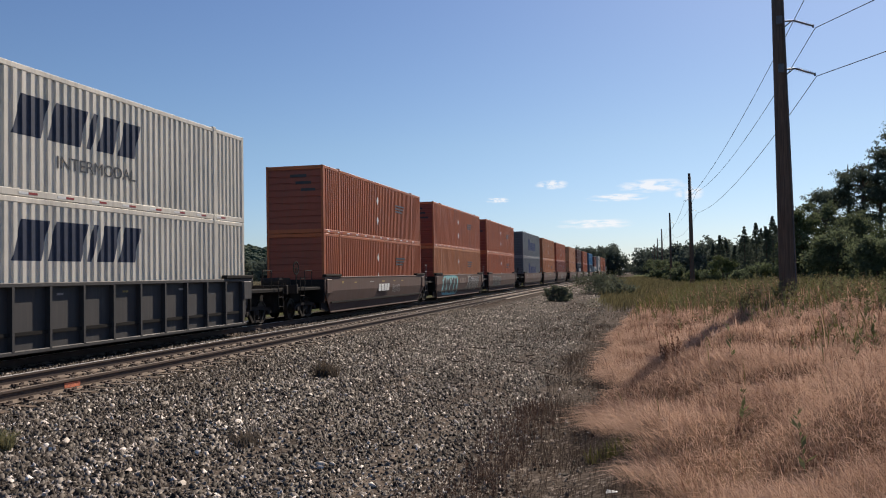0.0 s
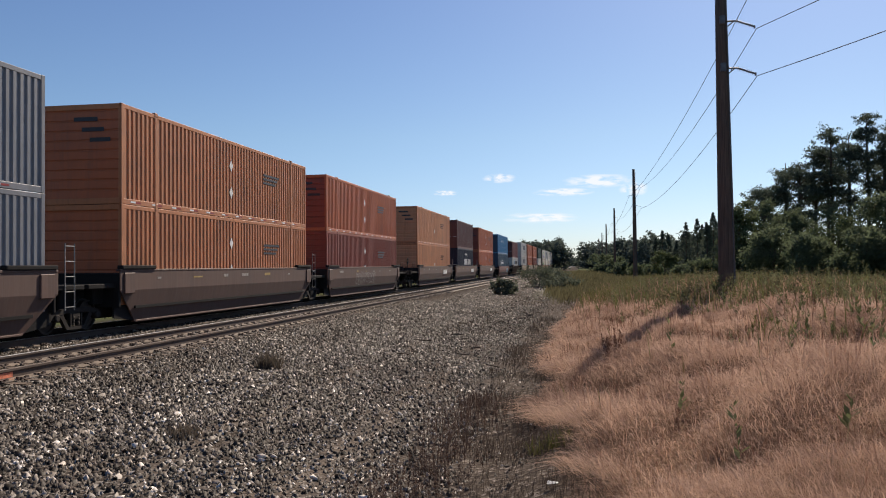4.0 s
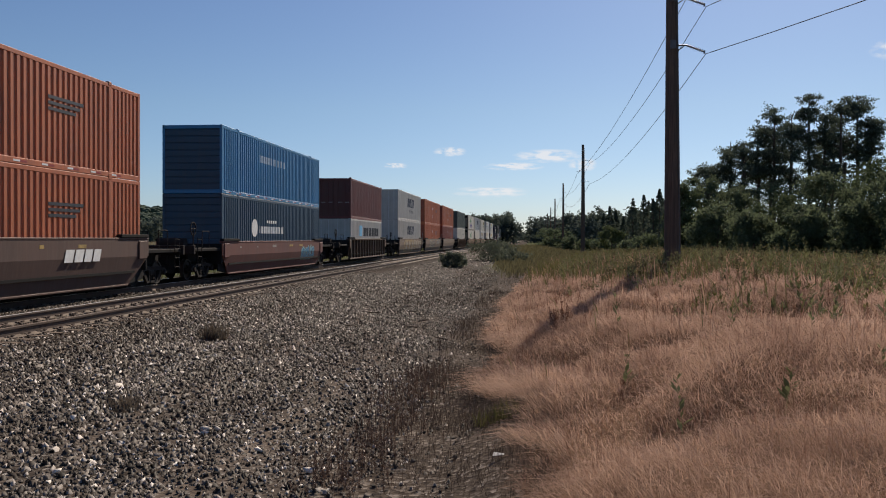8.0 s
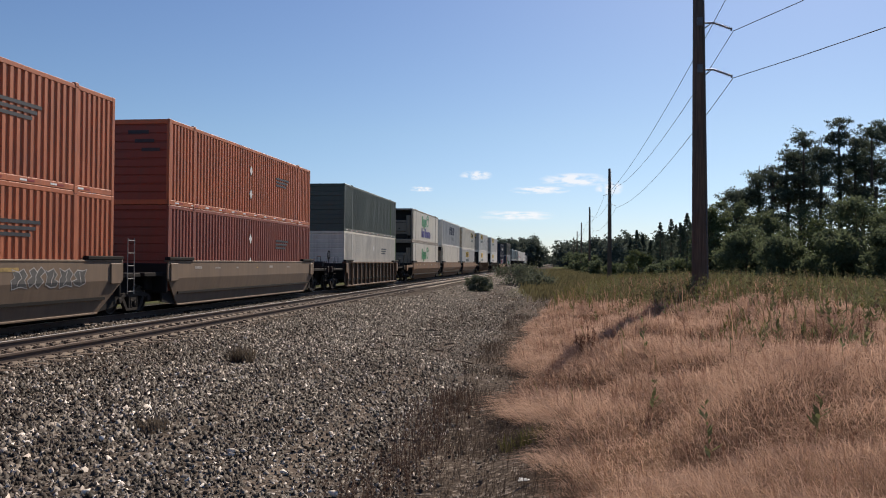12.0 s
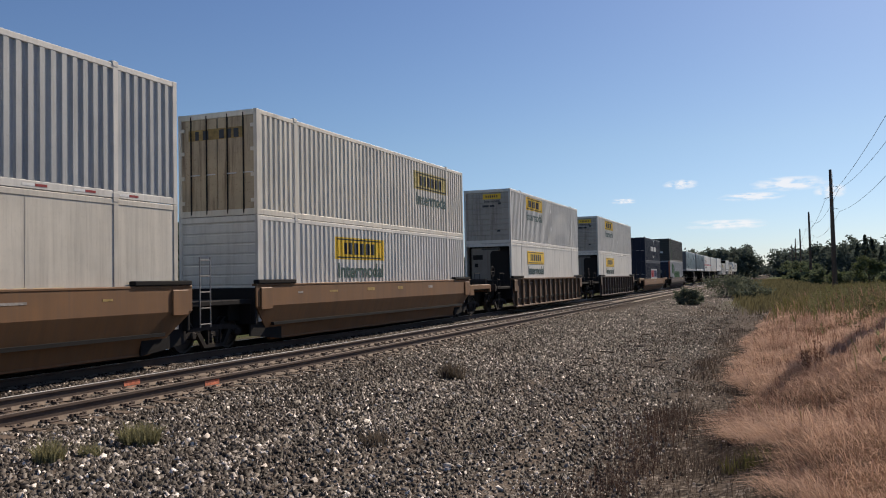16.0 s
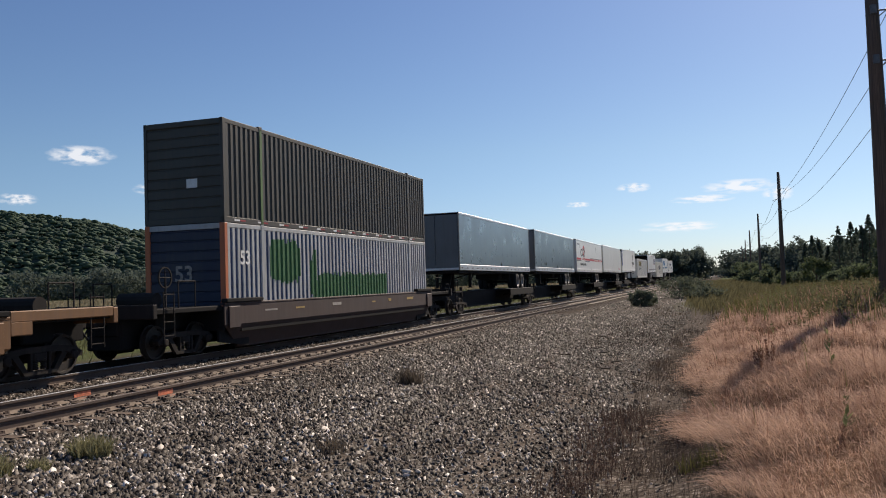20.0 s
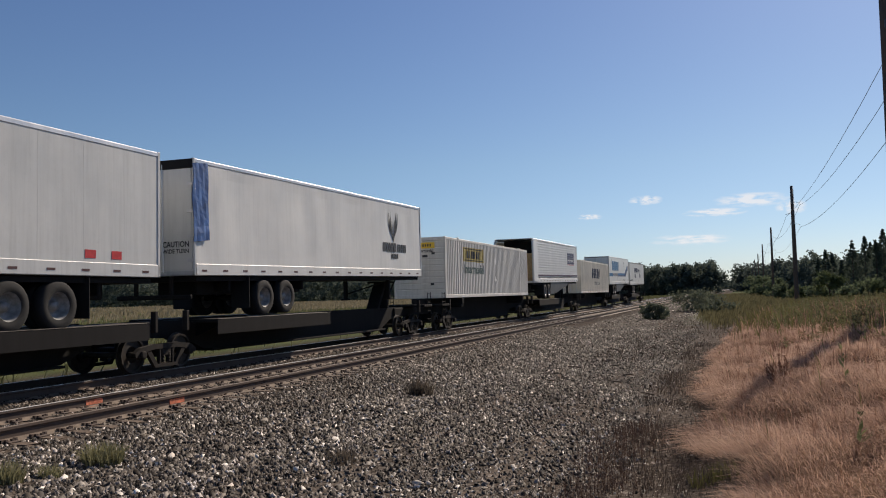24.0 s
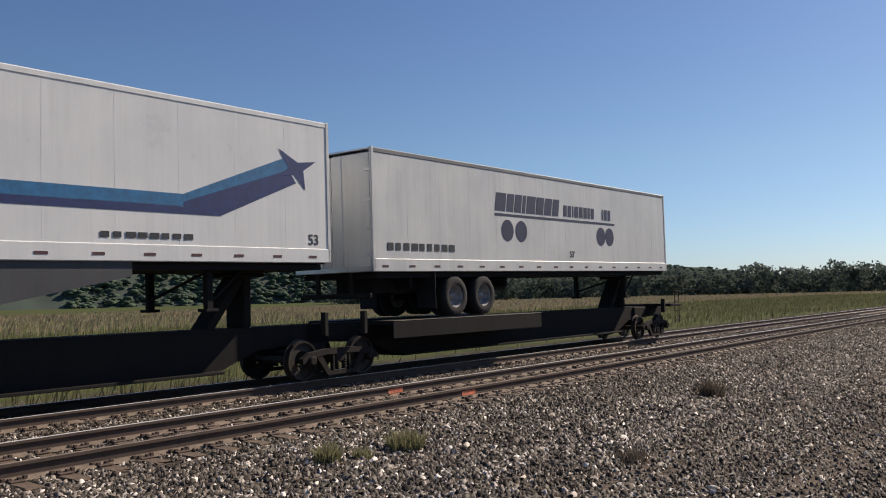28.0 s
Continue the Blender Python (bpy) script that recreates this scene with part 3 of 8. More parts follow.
def rib_patch(parent, y0, y1, z0, z1, lean=0.0, off=0.0):
    """A painted patch that follows the corrugated side of a container, in leaning strips."""
    L, per = RIBBED[parent.name]
    post = 2.0 if L > 13 else 0.09
    b, n = Build(), 22 if lean else 1
    lo, hi = post + 0.07, L - post - 0.07
    m = max(1, round((hi - lo) / per))
    q = (hi - lo) / m
    knots = [(lo + (k + f) * q, d) for k in range(m) for f, d in ((0, 0), (0.44, 0), (0.56, 0.036), (0.88, 0.036))] + [(hi, 0)]
    ky, kd = [k[0] for k in knots], [k[1] for k in knots]
    for s in range(n):
        a, e = y0 + lean * (s + 0.5) / n, y1 + lean * (s + 0.5) / n
        ys_ = [a] + [y for y in ky if a < y < e] + [e]
        prof = [(W - 0.004 + off - float(np.interp(y, ky, kd)), y) for y in ys_]
        sh = Build().sheet(prof, "z", z0 + (z1 - z0) * s / n, z0 + (z1 - z0) * (s + 1) / n)
        b.add(sh.v, sh.f)
    return b


def block_word(parent, widths, y, z, h, x, material, gap=0.07, lean=0.0, name="logo_bar", label="plain block of a company mark"):
    """A brand word as plain upright blocks of its size and colour."""
    for w in widths:
        shape = (lambda p0, p1: rib_patch(parent, p0, p1, z, z + h, lean, x - W - 0.002)) if parent.name in RIBBED else (lambda p0, p1: slab(p0, p1, z, z + h, x, lean))
        b = shape(y, y + w)
        part(name, b, material, parent, label)
        y += w + gap
    return y


def bars(parent, y, z, h, n, w, material, x, gap=0.05, name="marking_bar"):
    for k in range(n):
        part(name, slab(y + k * (w + gap), y + k * (w + gap) + w * rnd.uniform(0.7, 1.0), z, z + h, x), material, parent)


def container(u, z0, length, height, side, end, frame_mat, style, label, near_end="front", tape=True):
    """An intermodal container. style: rib53, rib40 or smooth. Its origin is the bottom, at the end nearest the camera."""
    c = thing("intermodal_container", label, "shipping container", "containers on the train")
    L, H = length, height
    if style != "smooth":
        RIBBED[c.name] = (L, 0.27 if style == "rib53" else 0.28)
    post = 2.0 if L > 13 else 0.16
    bays = [(0.16, post - 0.07), (post + 0.07, L - post - 0.07), (L - post + 0.07, L - 0.16)] if L > 13 else [(0.16, L - 0.16)]

    if near_end == "genset":
        bays[0] = (0.68, bays[0][1])

    def wall():
        b = Build()
        for a, e in bays:
            if style == "smooth":
                b.box(W - 0.03, W - 0.012, a, e, 0.16, H - 0.14)
            else:
                s = corrugated(a, e, 0.16, H - 0.14, 0.27 if style == "rib53" else 0.28, 0.036, W - 0.006)
                b.add(s.v, s.f)
        return b
    for s, nm in ((1, 0), (-1, 1)):
        p = part("side_panel", (lambda: wall()) if s > 0 else (lambda: mirrored(wall())), side, c, key=("wall", style, L, H, s, near_end == "genset"))
    if style == "smooth":
        seams = [post + 0.07 + k * 1.22 for k in range(1, int((L - 2 * post) / 1.22))]
        for y in seams:
            part("panel_seam", lambda: Build().cbox(W - 0.013, W - 0.008, -0.02, 0.02, 0.17, H - 0.15, 0.002), side, c, at=pose(0, y, 0), key=("seam", H))
    for s in (1, -1):
        xa, xb = (W - 0.07, W) if s > 0 else (-W, -W + 0.07)
        part("top_rail", lambda: Build().cbox(xa, xb, 0, L, H - 0.14, H - 0.012, 0.012), frame_mat, c, key=("tr", L, H, s))
        part("bottom_rail", lambda: Build().cbox(xa, xb, 0, L, 0.0, 0.16, 0.012), frame_mat, c, key=("br", L, s))
    for y in ((0, L - 0.16) + ((post - 0.07, L - post - 0.07) if L > 13 else ())):
        for s in (1, -1):
            xa, xb = (W - 0.1, W + 0.004) if s > 0 else (-W - 0.004, -W + 0.1)
            part("corner_post", lambda: Build().cbox(xa, xb, 0, 0.15, 0.0, H - 0.005, 0.01), frame_mat, c, at=pose(0, y, 0), key=("post", H, s))
    lift = (post - 0.09, L - post - 0.09) if L > 13 else (0.0, L - 0.18)
    for y in lift:
        for z in (0.0, H - 0.085):
            part("corner_casting", lambda: Build().cbox(W - 0.12, W + 0.012, 0, 0.18, -0.004, 0.125, 0.015), frame_mat, c, at=pose(0, y, z), key="casting")
    part("roof", lambda: Build().cbox(-W + 0.06, W - 0.06, 0.05, L - 0.05, H - 0.05, H - 0.02, 0.01), side, c, key=("roof", L, H))
    part("floor", lambda: Build().box(-W + 0.06, W - 0.06, 0.05, L - 0.05, 0.1, 0.15), M_DARK, c, key=("cfloor", L))
    part("far_end", lambda: Build().box(-W + 0.09, W - 0.09, L - 0.09, L - 0.05, 0.1, H - 0.06), end, c, key=("fend", L, H))
    part("end_header", lambda: Build().cbox(-W + 0.1, W - 0.1, 0.0, 0.09, H - 0.17, H - 0.015, 0.01), frame_mat, c, key=("ehead", H))
    part("end_sill", lambda: Build().cbox(-W + 0.1, W - 0.1, 0.0, 0.09, 0.0, 0.17, 0.01), frame_mat, c, key=("esill", H))
    if near_end == "front":
        def front():
            b = Build()
            prof = []
            z, n = 0.17, 9
            step_ = (H - 0.34) / n
            for k in range(n):
                a = z + k * step_
                prof += [(0.025, a), (0.025, a + step_ * 0.74), (0.050, a + step_ * 0.84), (0.050, a + step_ * 0.93)]
            prof.append((0.025, H - 0.17))
            return b.sheet(prof, "x", -W + 0.1, W - 0.1)
        part("front_panel", front, end, c, key=("front", H))
    elif near_end == "doors":
        for s in (-1, 1):
            xa, xb = (0.012, W - 0.1) if s > 0 else (-W + 0.1, -0.012)
            d = part("door_leaf", lambda: Build().cbox(xa, xb, 0.03, 0.07, 0.17, H - 0.17, 0.008), end, c, key=("leaf", H, s))
            for f_ in (0.28, 0.72):
                x = xa + (xb - xa) * f_
                part("lock_rod", lambda: Build().tube((0, 0, 0.06), (0, 0, H - 0.08), 0.02, 8), (M_TRUCK if end.name == "rusty_beige_doors" else M_ALU) if side.name.startswith("white") else frame_mat, d, at=pose(x, 0.005, 0), key=("rod", H, end.name))
                part("rod_handle", lambda: Build().cbox(-0.02, 0.3, -0.02, 0.0, 0, 0.03, 0.006), M_ALU, d, at=pose(x, 0.01, 1.15), key="rodhandle")
            for z in (0.35, 1.05, 1.75, 2.4):
                part("hinge", lambda: Build().cbox(-0.07, 0.07, -0.02, 0.02, 0, 0.1, 0.006), frame_mat, d, at=pose(s * (W - 0.13), 0.02, z), key="hinge")
    elif near_end == "genset":
        part("bulkhead", lambda: Build().box(-W + 0.1, W - 0.1, 0.62, 0.66, 0.15, H - 0.1), M_DARK, c, key=("gbulk", H))
        g = part("refrigeration_unit", lambda: Build().cbox(-0.9, 0.75, 0.12, 0.6, 0.85, 1.85, 0.05).cbox(0.72, 1.05, 0.2, 0.6, 0.5, 2.3, 0.03).cbox(-0.95, 0.9, 0.25, 0.6, 0.62, 0.82, 0.02), paint("dull_beige_unit", (0.20, 0.17, 0.135), 0.6, 0.4), c, "dull beige refrigeration unit in the open end frame", key="gunit")
        part("latch_plate", lambda: Build().cbox(0.05, 0.2, 0.1, 0.13, 1.05, 1.15, 0.01).cbox(-0.85, 0.7, 0.108, 0.12, 1.60, 1.63, 0.004), M_DARK, g, key="glatch")
        part("fuel_tank", lambda: Build().cbox(-0.8, 0.8, 0.12, 0.6, 0.2, 0.62, 0.08), M_TRUCK, c, key="gtank")
        for s in (-1, 1):
            part("end_brace", lambda: Build().tube((0, 0.05, 0.15), (0, 0.62, 1.4), 0.03, 6).tube((0, 0.62, 1.4), (0, 0.05, 2.7), 0.03, 6), frame_mat, c, at=pose(s * (W - 0.06), 0, 0), key="gbrace")
    elif near_end == "reefer":
        part("bulkhead", lambda: Build().box(-W + 0.1, W - 0.1, 0.5, 0.54, 0.15, H - 0.1), M_DARK, c, key=("rbulk", H))
        # white unit given a dark base to stand for shade in its recess
        part("cooling_unit", lambda: Build().cbox(-1.0, 0.55, 0.16, 0.5, 0.25, H - 0.22, 0.05), paint("shaded_white_unit", (0.20, 0.19, 0.17), 0.6, 0.5), c, "white cooling unit coloured as in shade, set deep in the end frame", key=("runit", H))
        part("fan_grille", lambda: Build().prism([(0.1, 1.0), (0.5, 0.8), (1.1, 0.75), (1.1, 2.5), (0.2, 2.5), (0.1, 2.35)], "y", 0.10, 0.15), M_DARK, c, "dark grille of the cooling unit", key="rgrille")
        part("unit_plate", lambda: Build().box(-0.9, -0.35, 0.145, 0.158, 2.05, 2.3), M_DARK, c, key="rplate")
        part("unit_hatch", lambda: Build().box(-0.8, -0.62, 0.145, 0.158, 1.65, 1.85), M_DARK, c, key="rhatch")
        part("unit_name_bar", lambda: Build().box(-0.4, 0.6, 0.145, 0.158, 2.56, 2.64), M_INK, c, key="rname")
        part("end_brace", lambda: Build().tube((0, 0.05, 0.15), (0, 0.42, 1.4), 0.025, 6).tube((0, 0.42, 1.4), (0, 0.05, 2.7), 0.025, 6), frame_mat, c, at=pose(W - 0.06, 0, 0), key="rbrace")
    if tape:
        n = int(L / 1.25)
        for k in range(n):
            y = 0.5 + k * 1.25
            part("white_reflector", lambda: slab(0, 0.28, 0.055, 0.105, W + 0.001), M_TAPE_W, c, at=pose(0, y, 0), key="tapew")
            part("red_reflector", lambda: slab(0.3, 0.58, 0.055, 0.105, W + 0.001), M_TAPE_R, c, at=pose(0, y, 0), key="taper")
    MOVERS.append((c, TRAIN_X, u, z0, 0.0))
    return c


# ---- running gear ----
def sideframe():
    """The cast side frame of a freight truck, with windows for springs."""
    b = Build()
    b.prism([(-1.15, 0.50), (-0.95, 0.62), (-0.45, 0.68), (0.45, 0.68), (0.95, 0.62), (1.15, 0.50), (1.13, 0.40), (0.95, 0.40), (0.72, 0.52), (0.45, 0.56), (-0.45, 0.56), (-0.72, 0.52), (-0.95, 0.40), (-1.13, 0.40)], "x", -0.06, 0.06)
    b.prism([(-0.72, 0.50), (-0.58, 0.54), (-0.34, 0.2), (0.34, 0.2), (0.58, 0.54), (0.72, 0.50), (0.42, 0.12), (-0.42, 0.12)], "x", -0.05, 0.05)
    for y in (-0.27, 0.21):
        b.cbox(-0.05, 0.05, y, y + 0.06, 0.18, 0.58, 0.01)
    return b


def spring():
    return Build().spindle([(0.22 + 0.25 * k / 14, 0.068 if k % 2 else 0.050) for k in range(15)])


def wheelset_mesh():
    b = Build()
    for s in (-1, 1):
        b.lathe([(s * -0.07, 0.10), (s * -0.06, 0.18), (s * 0.0, 0.2), (s * 0.0, 0.36), (s * 0.05, 0.37), (s * 0.055, 0.415), (s * -0.06, 0.42), (s * -0.07, 0.45), (s * -0.09, 0.45), (s * -0.09, 0.36), (s * -0.04, 0.34), (s * -0.04, 0.2), (s * -0.1, 0.18), (s * -0.1, 0.1)], (s * 0.74, 0, 0), 28)
    b.lathe([(-1.0, 0.0), (-1.0, 0.075), (1.0, 0.075), (1.0, 0.0)], (0, 0, 0), 12)
    return b


def cap_mesh(s):
    return Build().lathe([(s * 1.12, 0.0), (s * 1.12, 0.07), (s * 1.10, 0.10), (s * 0.95, 0.10)], (0, 0, 0), 14)


def truck(parent, y):
    t = part("truck_bolster", lambda: Build().cbox(-1.05, 1.05, -0.2, 0.2, 0.36, 0.58, 0.04).cbox(-0.3, 0.3, -0.3, 0.3, 0.5, 0.95, 0.04), M_TRUCK, parent, at=pose(0, y, RAIL_Z), key="bolster")
    for s in (-1, 1):
        part("side_frame", sideframe, M_TRUCK, t, "cast steel side frame", at=pose(s * 1.0, 0, 0), key="sideframe")
        for yy in (-0.11, 0.11):
            part("spring", spring, M_TRUCK, t, at=pose(s * 1.0, yy, 0), key="spring")
        for yy in (-0.89, 0.89):
            part("bearing_cap", (lambda: cap_mesh(1)) if s > 0 else (lambda: cap_mesh(-1)), M_TRUCK, t, at=pose(0, yy, 0.45), key=("cap", s))
    for yy in (-0.89, 0.89):
        w = part("wheelset", wheelset_mesh, M_WHEEL, t, "steel wheels on their axle", at=pose(0, yy, 0.45), key="wheelset")
        WHEELSETS.append((w, yy))
    return t


WHEELSETS = []


def coupler(parent, y, s):
    part("coupler", lambda: Build().cbox(-0.1, 0.1, -0.5, 0.35, 0.72, 0.92, 0.03).cbox(-0.16, 0.14, 0.3, 0.55, 0.68, 0.98, 0.05), M_TRUCK, parent, "knuckle coupler", at=pose(0, y, 0, 0, 0, 0 if s > 0 else 180), key="coupler")
    part("air_hose", lambda: Build().tube((0.3, 0.1, 0.75), (0.32, 0.35, 0.45), 0.025, 6).tube((0.32, 0.35, 0.45), (0.2, 0.55, 0.5), 0.025, 6), M_RUBBER, parent, at=pose(0, y, 0, 0, 0, 0 if s > 0 else 180), key="airhose")


def ladder(parent, y, x, z0=0.35, z1=1.5, mat=None, n=4):
    mat = mat or M_TRUCK
    r = part("ladder_rail", lambda: Build().tube((0, -0.2, z0), (0, -0.2, z1), 0.016, 6).tube((0, 0.2, z0), (0, 0.2, z1), 0.016, 6), mat, parent, at=pose(x, y, 0), key=("lad", z0, z1))
    for k in range(n):
        part("rung", lambda: Build().tube((0, -0.2, 0), (0, 0.2, 0), 0.014, 6), mat, r, at=pose(0, 0, z0 + 0.08 + (z1 - z0 - 0.15) * k / (n - 1)), key="rung")


SLOPE = {}                            # car -> (height of its crease, inward slope below it)


def well_car(ua, ub, paint_mat, style, label, ends=("c", "c"), sill_top=1.48, sill_bottom=-0.06, marks="bars", tall_ends=True):
    """One well of a double-stack car. ua, ub: its container bay. ends: c, a coupler end with its own truck; s, a shared truck; n, shares the other's truck."""
    car = thing("well_car", label, "railway wagon", "wells of the train")
    L, mid = ub - ua, (ua + ub) / 2
    hl = L / 2 + 0.30
    SX = 1.46
    inset = 0.32 if paint_mat.name in ("car_ochre", "car_dark_maroon") else 0.20
    SLOPE[car.name] = (sill_top - 0.60, (inset - 0.012) / (sill_top - 0.60 - sill_bottom))

    def smooth_side():
        b = Build()
        slope = 1.1
        crease = sill_top - 0.60
        for x0, x1 in ((SX - 0.012, SX - 0.05),):
            b.prism([(-hl, sill_top), (-hl, crease), (hl, crease), (hl, sill_top)], "x", x1, x0)
        xin = SX - inset
        b.add([(SX - 0.012, -hl, crease), (SX - 0.012, hl, crease), (xin, hl - slope, sill_bottom), (xin, -hl + slope, sill_bottom), (SX - 0.05, -hl, crease), (SX - 0.05, hl, crease), (xin - 0.04, hl - slope, sill_bottom), (xin - 0.04, -hl + slope, sill_bottom)],
              [(0, 3, 2, 1), (4, 5, 6, 7), (0, 4, 7, 3), (1, 2, 6, 5), (2, 3, 7, 6)])
        b.cbox(SX - 0.16, SX, -hl, hl, sill_top - 0.06, sill_top, 0.012)
        b.cbox(xin - 0.12, xin + 0.02, -hl + slope, hl - slope, sill_bottom - 0.01, sill_bottom + 0.05, 0.012)
        return b

    def rib_side():
        b = Build()
        b.prism([(-hl, sill_top), (-hl, sill_top - 0.55), (-hl + 0.5, sill_bottom), (hl - 0.5, sill_bottom), (hl, sill_top - 0.55), (hl, sill_top)], "x", SX - 0.15, SX - 0.13)
        return b
    for s in (1, -1):
        if style == "smooth":
            side = part("side_sill", (lambda: smooth_side()) if s > 0 else (lambda: mirrored(smooth_side())), paint_mat, car, key=("smooth", round(L, 1), s, sill_top, sill_bottom, inset))
        else:
            side = part("side_sill", (lambda: rib_side()) if s > 0 else (lambda: mirrored(rib_side())), paint_mat, car, key=("rib", round(L, 1), s, sill_top))
            xa, xb = (SX - 0.2, SX) if s > 0 else (-SX, -SX + 0.2)
            part("top_chord", lambda: Build().cbox(xa, xb, -hl, hl, sill_top - 0.1, sill_top, 0.014), paint_mat, side, key=("chord", round(L, 1), s, sill_top))
            part("bottom_chord", lambda: Build().cbox(xa, xb, -hl + 0.5, hl - 0.5, sill_bottom, sill_bottom + 0.09, 0.014), paint_mat, side, key=("bchord", round(L, 1), s))
            n = 14 if L > 13 else 11
            for k in range(n):
                y = -hl + 0.75 + (2 * hl - 1.5) * k / (n - 1)
                part("side_post", lambda: Build().prism([(xa, sill_bottom + 0.06), (xb if s > 0 else xa, sill_bottom + 0.06), (xb, sill_top - 0.08), (xa, sill_top - 0.08)] if s > 0 else [(xa + 0.2, sill_bottom + 0.06), (xb, sill_bottom + 0.06), (xb, sill_top - 0.08), (xa, sill_top - 0.08)], "y", -0.035, 0.035), paint_mat, side, at=pose(0, y, 0), key=("rpost", s, sill_top))
        for e in (-1, 1):
            if tall_ends:
                part("end_cap", lambda: Build().cbox(-0.1, 0.09, -0.95, 0.95, 0.0, 0.11, 0.02), M_DARK, side, "dark raised sill cap", at=pose(s * (SX - 0.05), e * (hl - 1.0), sill_top + 0.002), key="endcap")
            if style == "smooth":
                part("truck_guard", lambda: Build().prism([(-1.5, sill_bottom), (0.0, 0.10), (0.0, sill_top - 0.5), (-1.5, sill_top - 0.5)], "x", -0.03, 0.03), M_DARK, side, "dark plate beside the truck", at=pose(s * 1.22, e * hl, 0, 0, 0, 0 if e > 0 else 180), key=("tguard", sill_top, sill_bottom))
            part("jack_pad", lambda: Build().cbox(-0.02, 0.03, -0.28, 0.28, -0.3, 0.3, 0.02), paint_mat, side, at=pose(s * (SX - 0.0), e * (hl - 0.45), sill_top - 0.4), key="pad")
    part("well_floor", lambda: Build().box(-1.4, 1.4, -L / 2 + 0.6, L / 2 - 0.6, 0.34, 0.42), M_DARK, car, key=("wfloor", round(L, 1)))
    for e in (-1, 1):
        part("bulkhead", lambda: Build().cbox(-1.4, 1.4, -0.05, 0.05, 0.4, sill_top - 0.1, 0.02), M_DARK, car, at=pose(0, e * (hl - 0.06), 0), key=("bulk", sill_top))
        kind = ends[0] if e < 0 else ends[1]
        inner = hl
        if kind == "c":
            ey = e * (inner + 1.45)
            part("end_platform", lambda: Build().cbox(-1.35, 1.35, -1.45, 1.5, 0.95, 1.08, 0.02).cbox(-0.35, 0.35, -1.45, 1.7, 0.45, 0.97, 0.03), M_DARK, car, at=pose(0, ey, 0), key="eplat")
            part("end_sill_beam", lambda: Build().cbox(-1.45, 1.45, -0.08, 0.08, 0.85, 1.2, 0.02), paint_mat if paint_mat.name == "car_ochre" else M_TRUCK, car, at=pose(0, ey + e * 1.45, 0), key=("ebeam", paint_mat.name))
            if paint_mat.name == "car_ochre":
                for s in (-1, 1):
                    part("end_side_sill", lambda: Build().cbox(-0.05, 0.05, -1.45, 1.38, 1.0, 1.22, 0.02).cbox(-0.05, 0.05, -1.45, -0.9, 0.74, 1.02, 0.02), paint_mat, car, "ochre sill along the end platform", at=pose(s * 1.40, ey, 0), key="eside")
            # added dark bulk: blocks the view through and stands for shade in the gap
            part("dark_gap_bulk", lambda: Build().cbox(-0.62, 0.42, -1.4, 1.3, 0.10, 0.94, 0.04).cbox(-0.95, 0.75, -0.5, 0.4, 0.5, 1.0, 0.04), M_DARK, car, at=pose(0, ey, 0), key="cfiller")
            truck(car, e * (inner + 1.15))
            coupler(car, e * (inner + 2.95), e)
            for s in (-1, 1):
                ladder(car, ey + e * 0.9, s * 1.42)
                part("handrail", lambda: Build().tube((0, -0.35, 1.05), (0, -0.35, 1.75), 0.018, 6).tube((0, -0.35, 1.75), (0, 0.35, 1.75), 0.018, 6).tube((0, 0.35, 1.75), (0, 0.35, 1.05), 0.018, 6), M_TRUCK, car, at=pose(s * 1.3, ey, 0), key="hrail")
            if e < 0:
                part("brake_wheel", lambda: Build().lathe([(-0.02, 0.27), (0.02, 0.27), (0.02, 0.24), (-0.02, 0.24), (-0.02, 0.27)], (0, 0, 0), 18).tube((0, -0.25, 0), (0, 0.25, 0), 0.015, 6).tube((0, 0, -0.25), (0, 0, 0.25), 0.015, 6).tube((0, 0, 0), (0, 0, -0.9), 0.03, 6), M_TRUCK, car, at=pose(0.95, ey - 0.4, 1.85, 0, 0, 0), key="bwheel")
            part("air_reservoir", lambda: Build().tube((-0.55, 0, 1.28), (0.55, 0, 1.28), 0.2, 14), M_TRUCK, car, at=pose(0, ey + e * 0.2, 0), key="tank")
        else:
            part("end_platform", lambda: Build().cbox(-1.3, 1.3, -0.65, 0.7, 0.95, 1.08, 0.02).cbox(-0.35, 0.35, -0.65, 0.8, 0.6, 0.97, 0.03), M_DARK, car, at=pose(0, e * (inner + 0.66), 0), key="splat")
            # same added bulk, filling the shaded gap between articulated wells
            part("dark_gap_bulk", lambda: Build().cbox(-0.62, 0.42, -1.9, 0.95, 0.08, 0.94, 0.04).cbox(-0.9, 0.7, -1.2, -0.2, 0.5, 1.0, 0.04), M_DARK, car, at=pose(0, e * (inner + 0.66), 0, 0, 0, 0 if e > 0 else 180), key="sfiller")
            if kind == "s":
                for s in (-1, 1):
                    ladder(car, e * (inner + 0.55), s * 1.4, 0.45, 2.15, M_STEP, n=5)
            if kind == "s":
                truck(car, e * (L / 2 + 1.68))
    if marks:
        yy = -hl * 0.75
        while yy < hl * 0.7:
            w = rnd.uniform(0.25, 0.9)
            part("stencil_bar", slab(yy, yy + w * 0.8, sill_top - 0.30, sill_top - 0.30 + rnd.choice((0.05, 0.06, 0.10)), SX - 0.011 if style == "smooth" else SX - 0.128), M_STENCIL if rnd.random() < 0.55 else M_STENCIL_Y, car, "faded stencilled marking")
            yy += w + rnd.uniform(0.8, 2.6)
    MOVERS.append((car, TRAIN_X, mid, 0.0, 0.0))
    return car


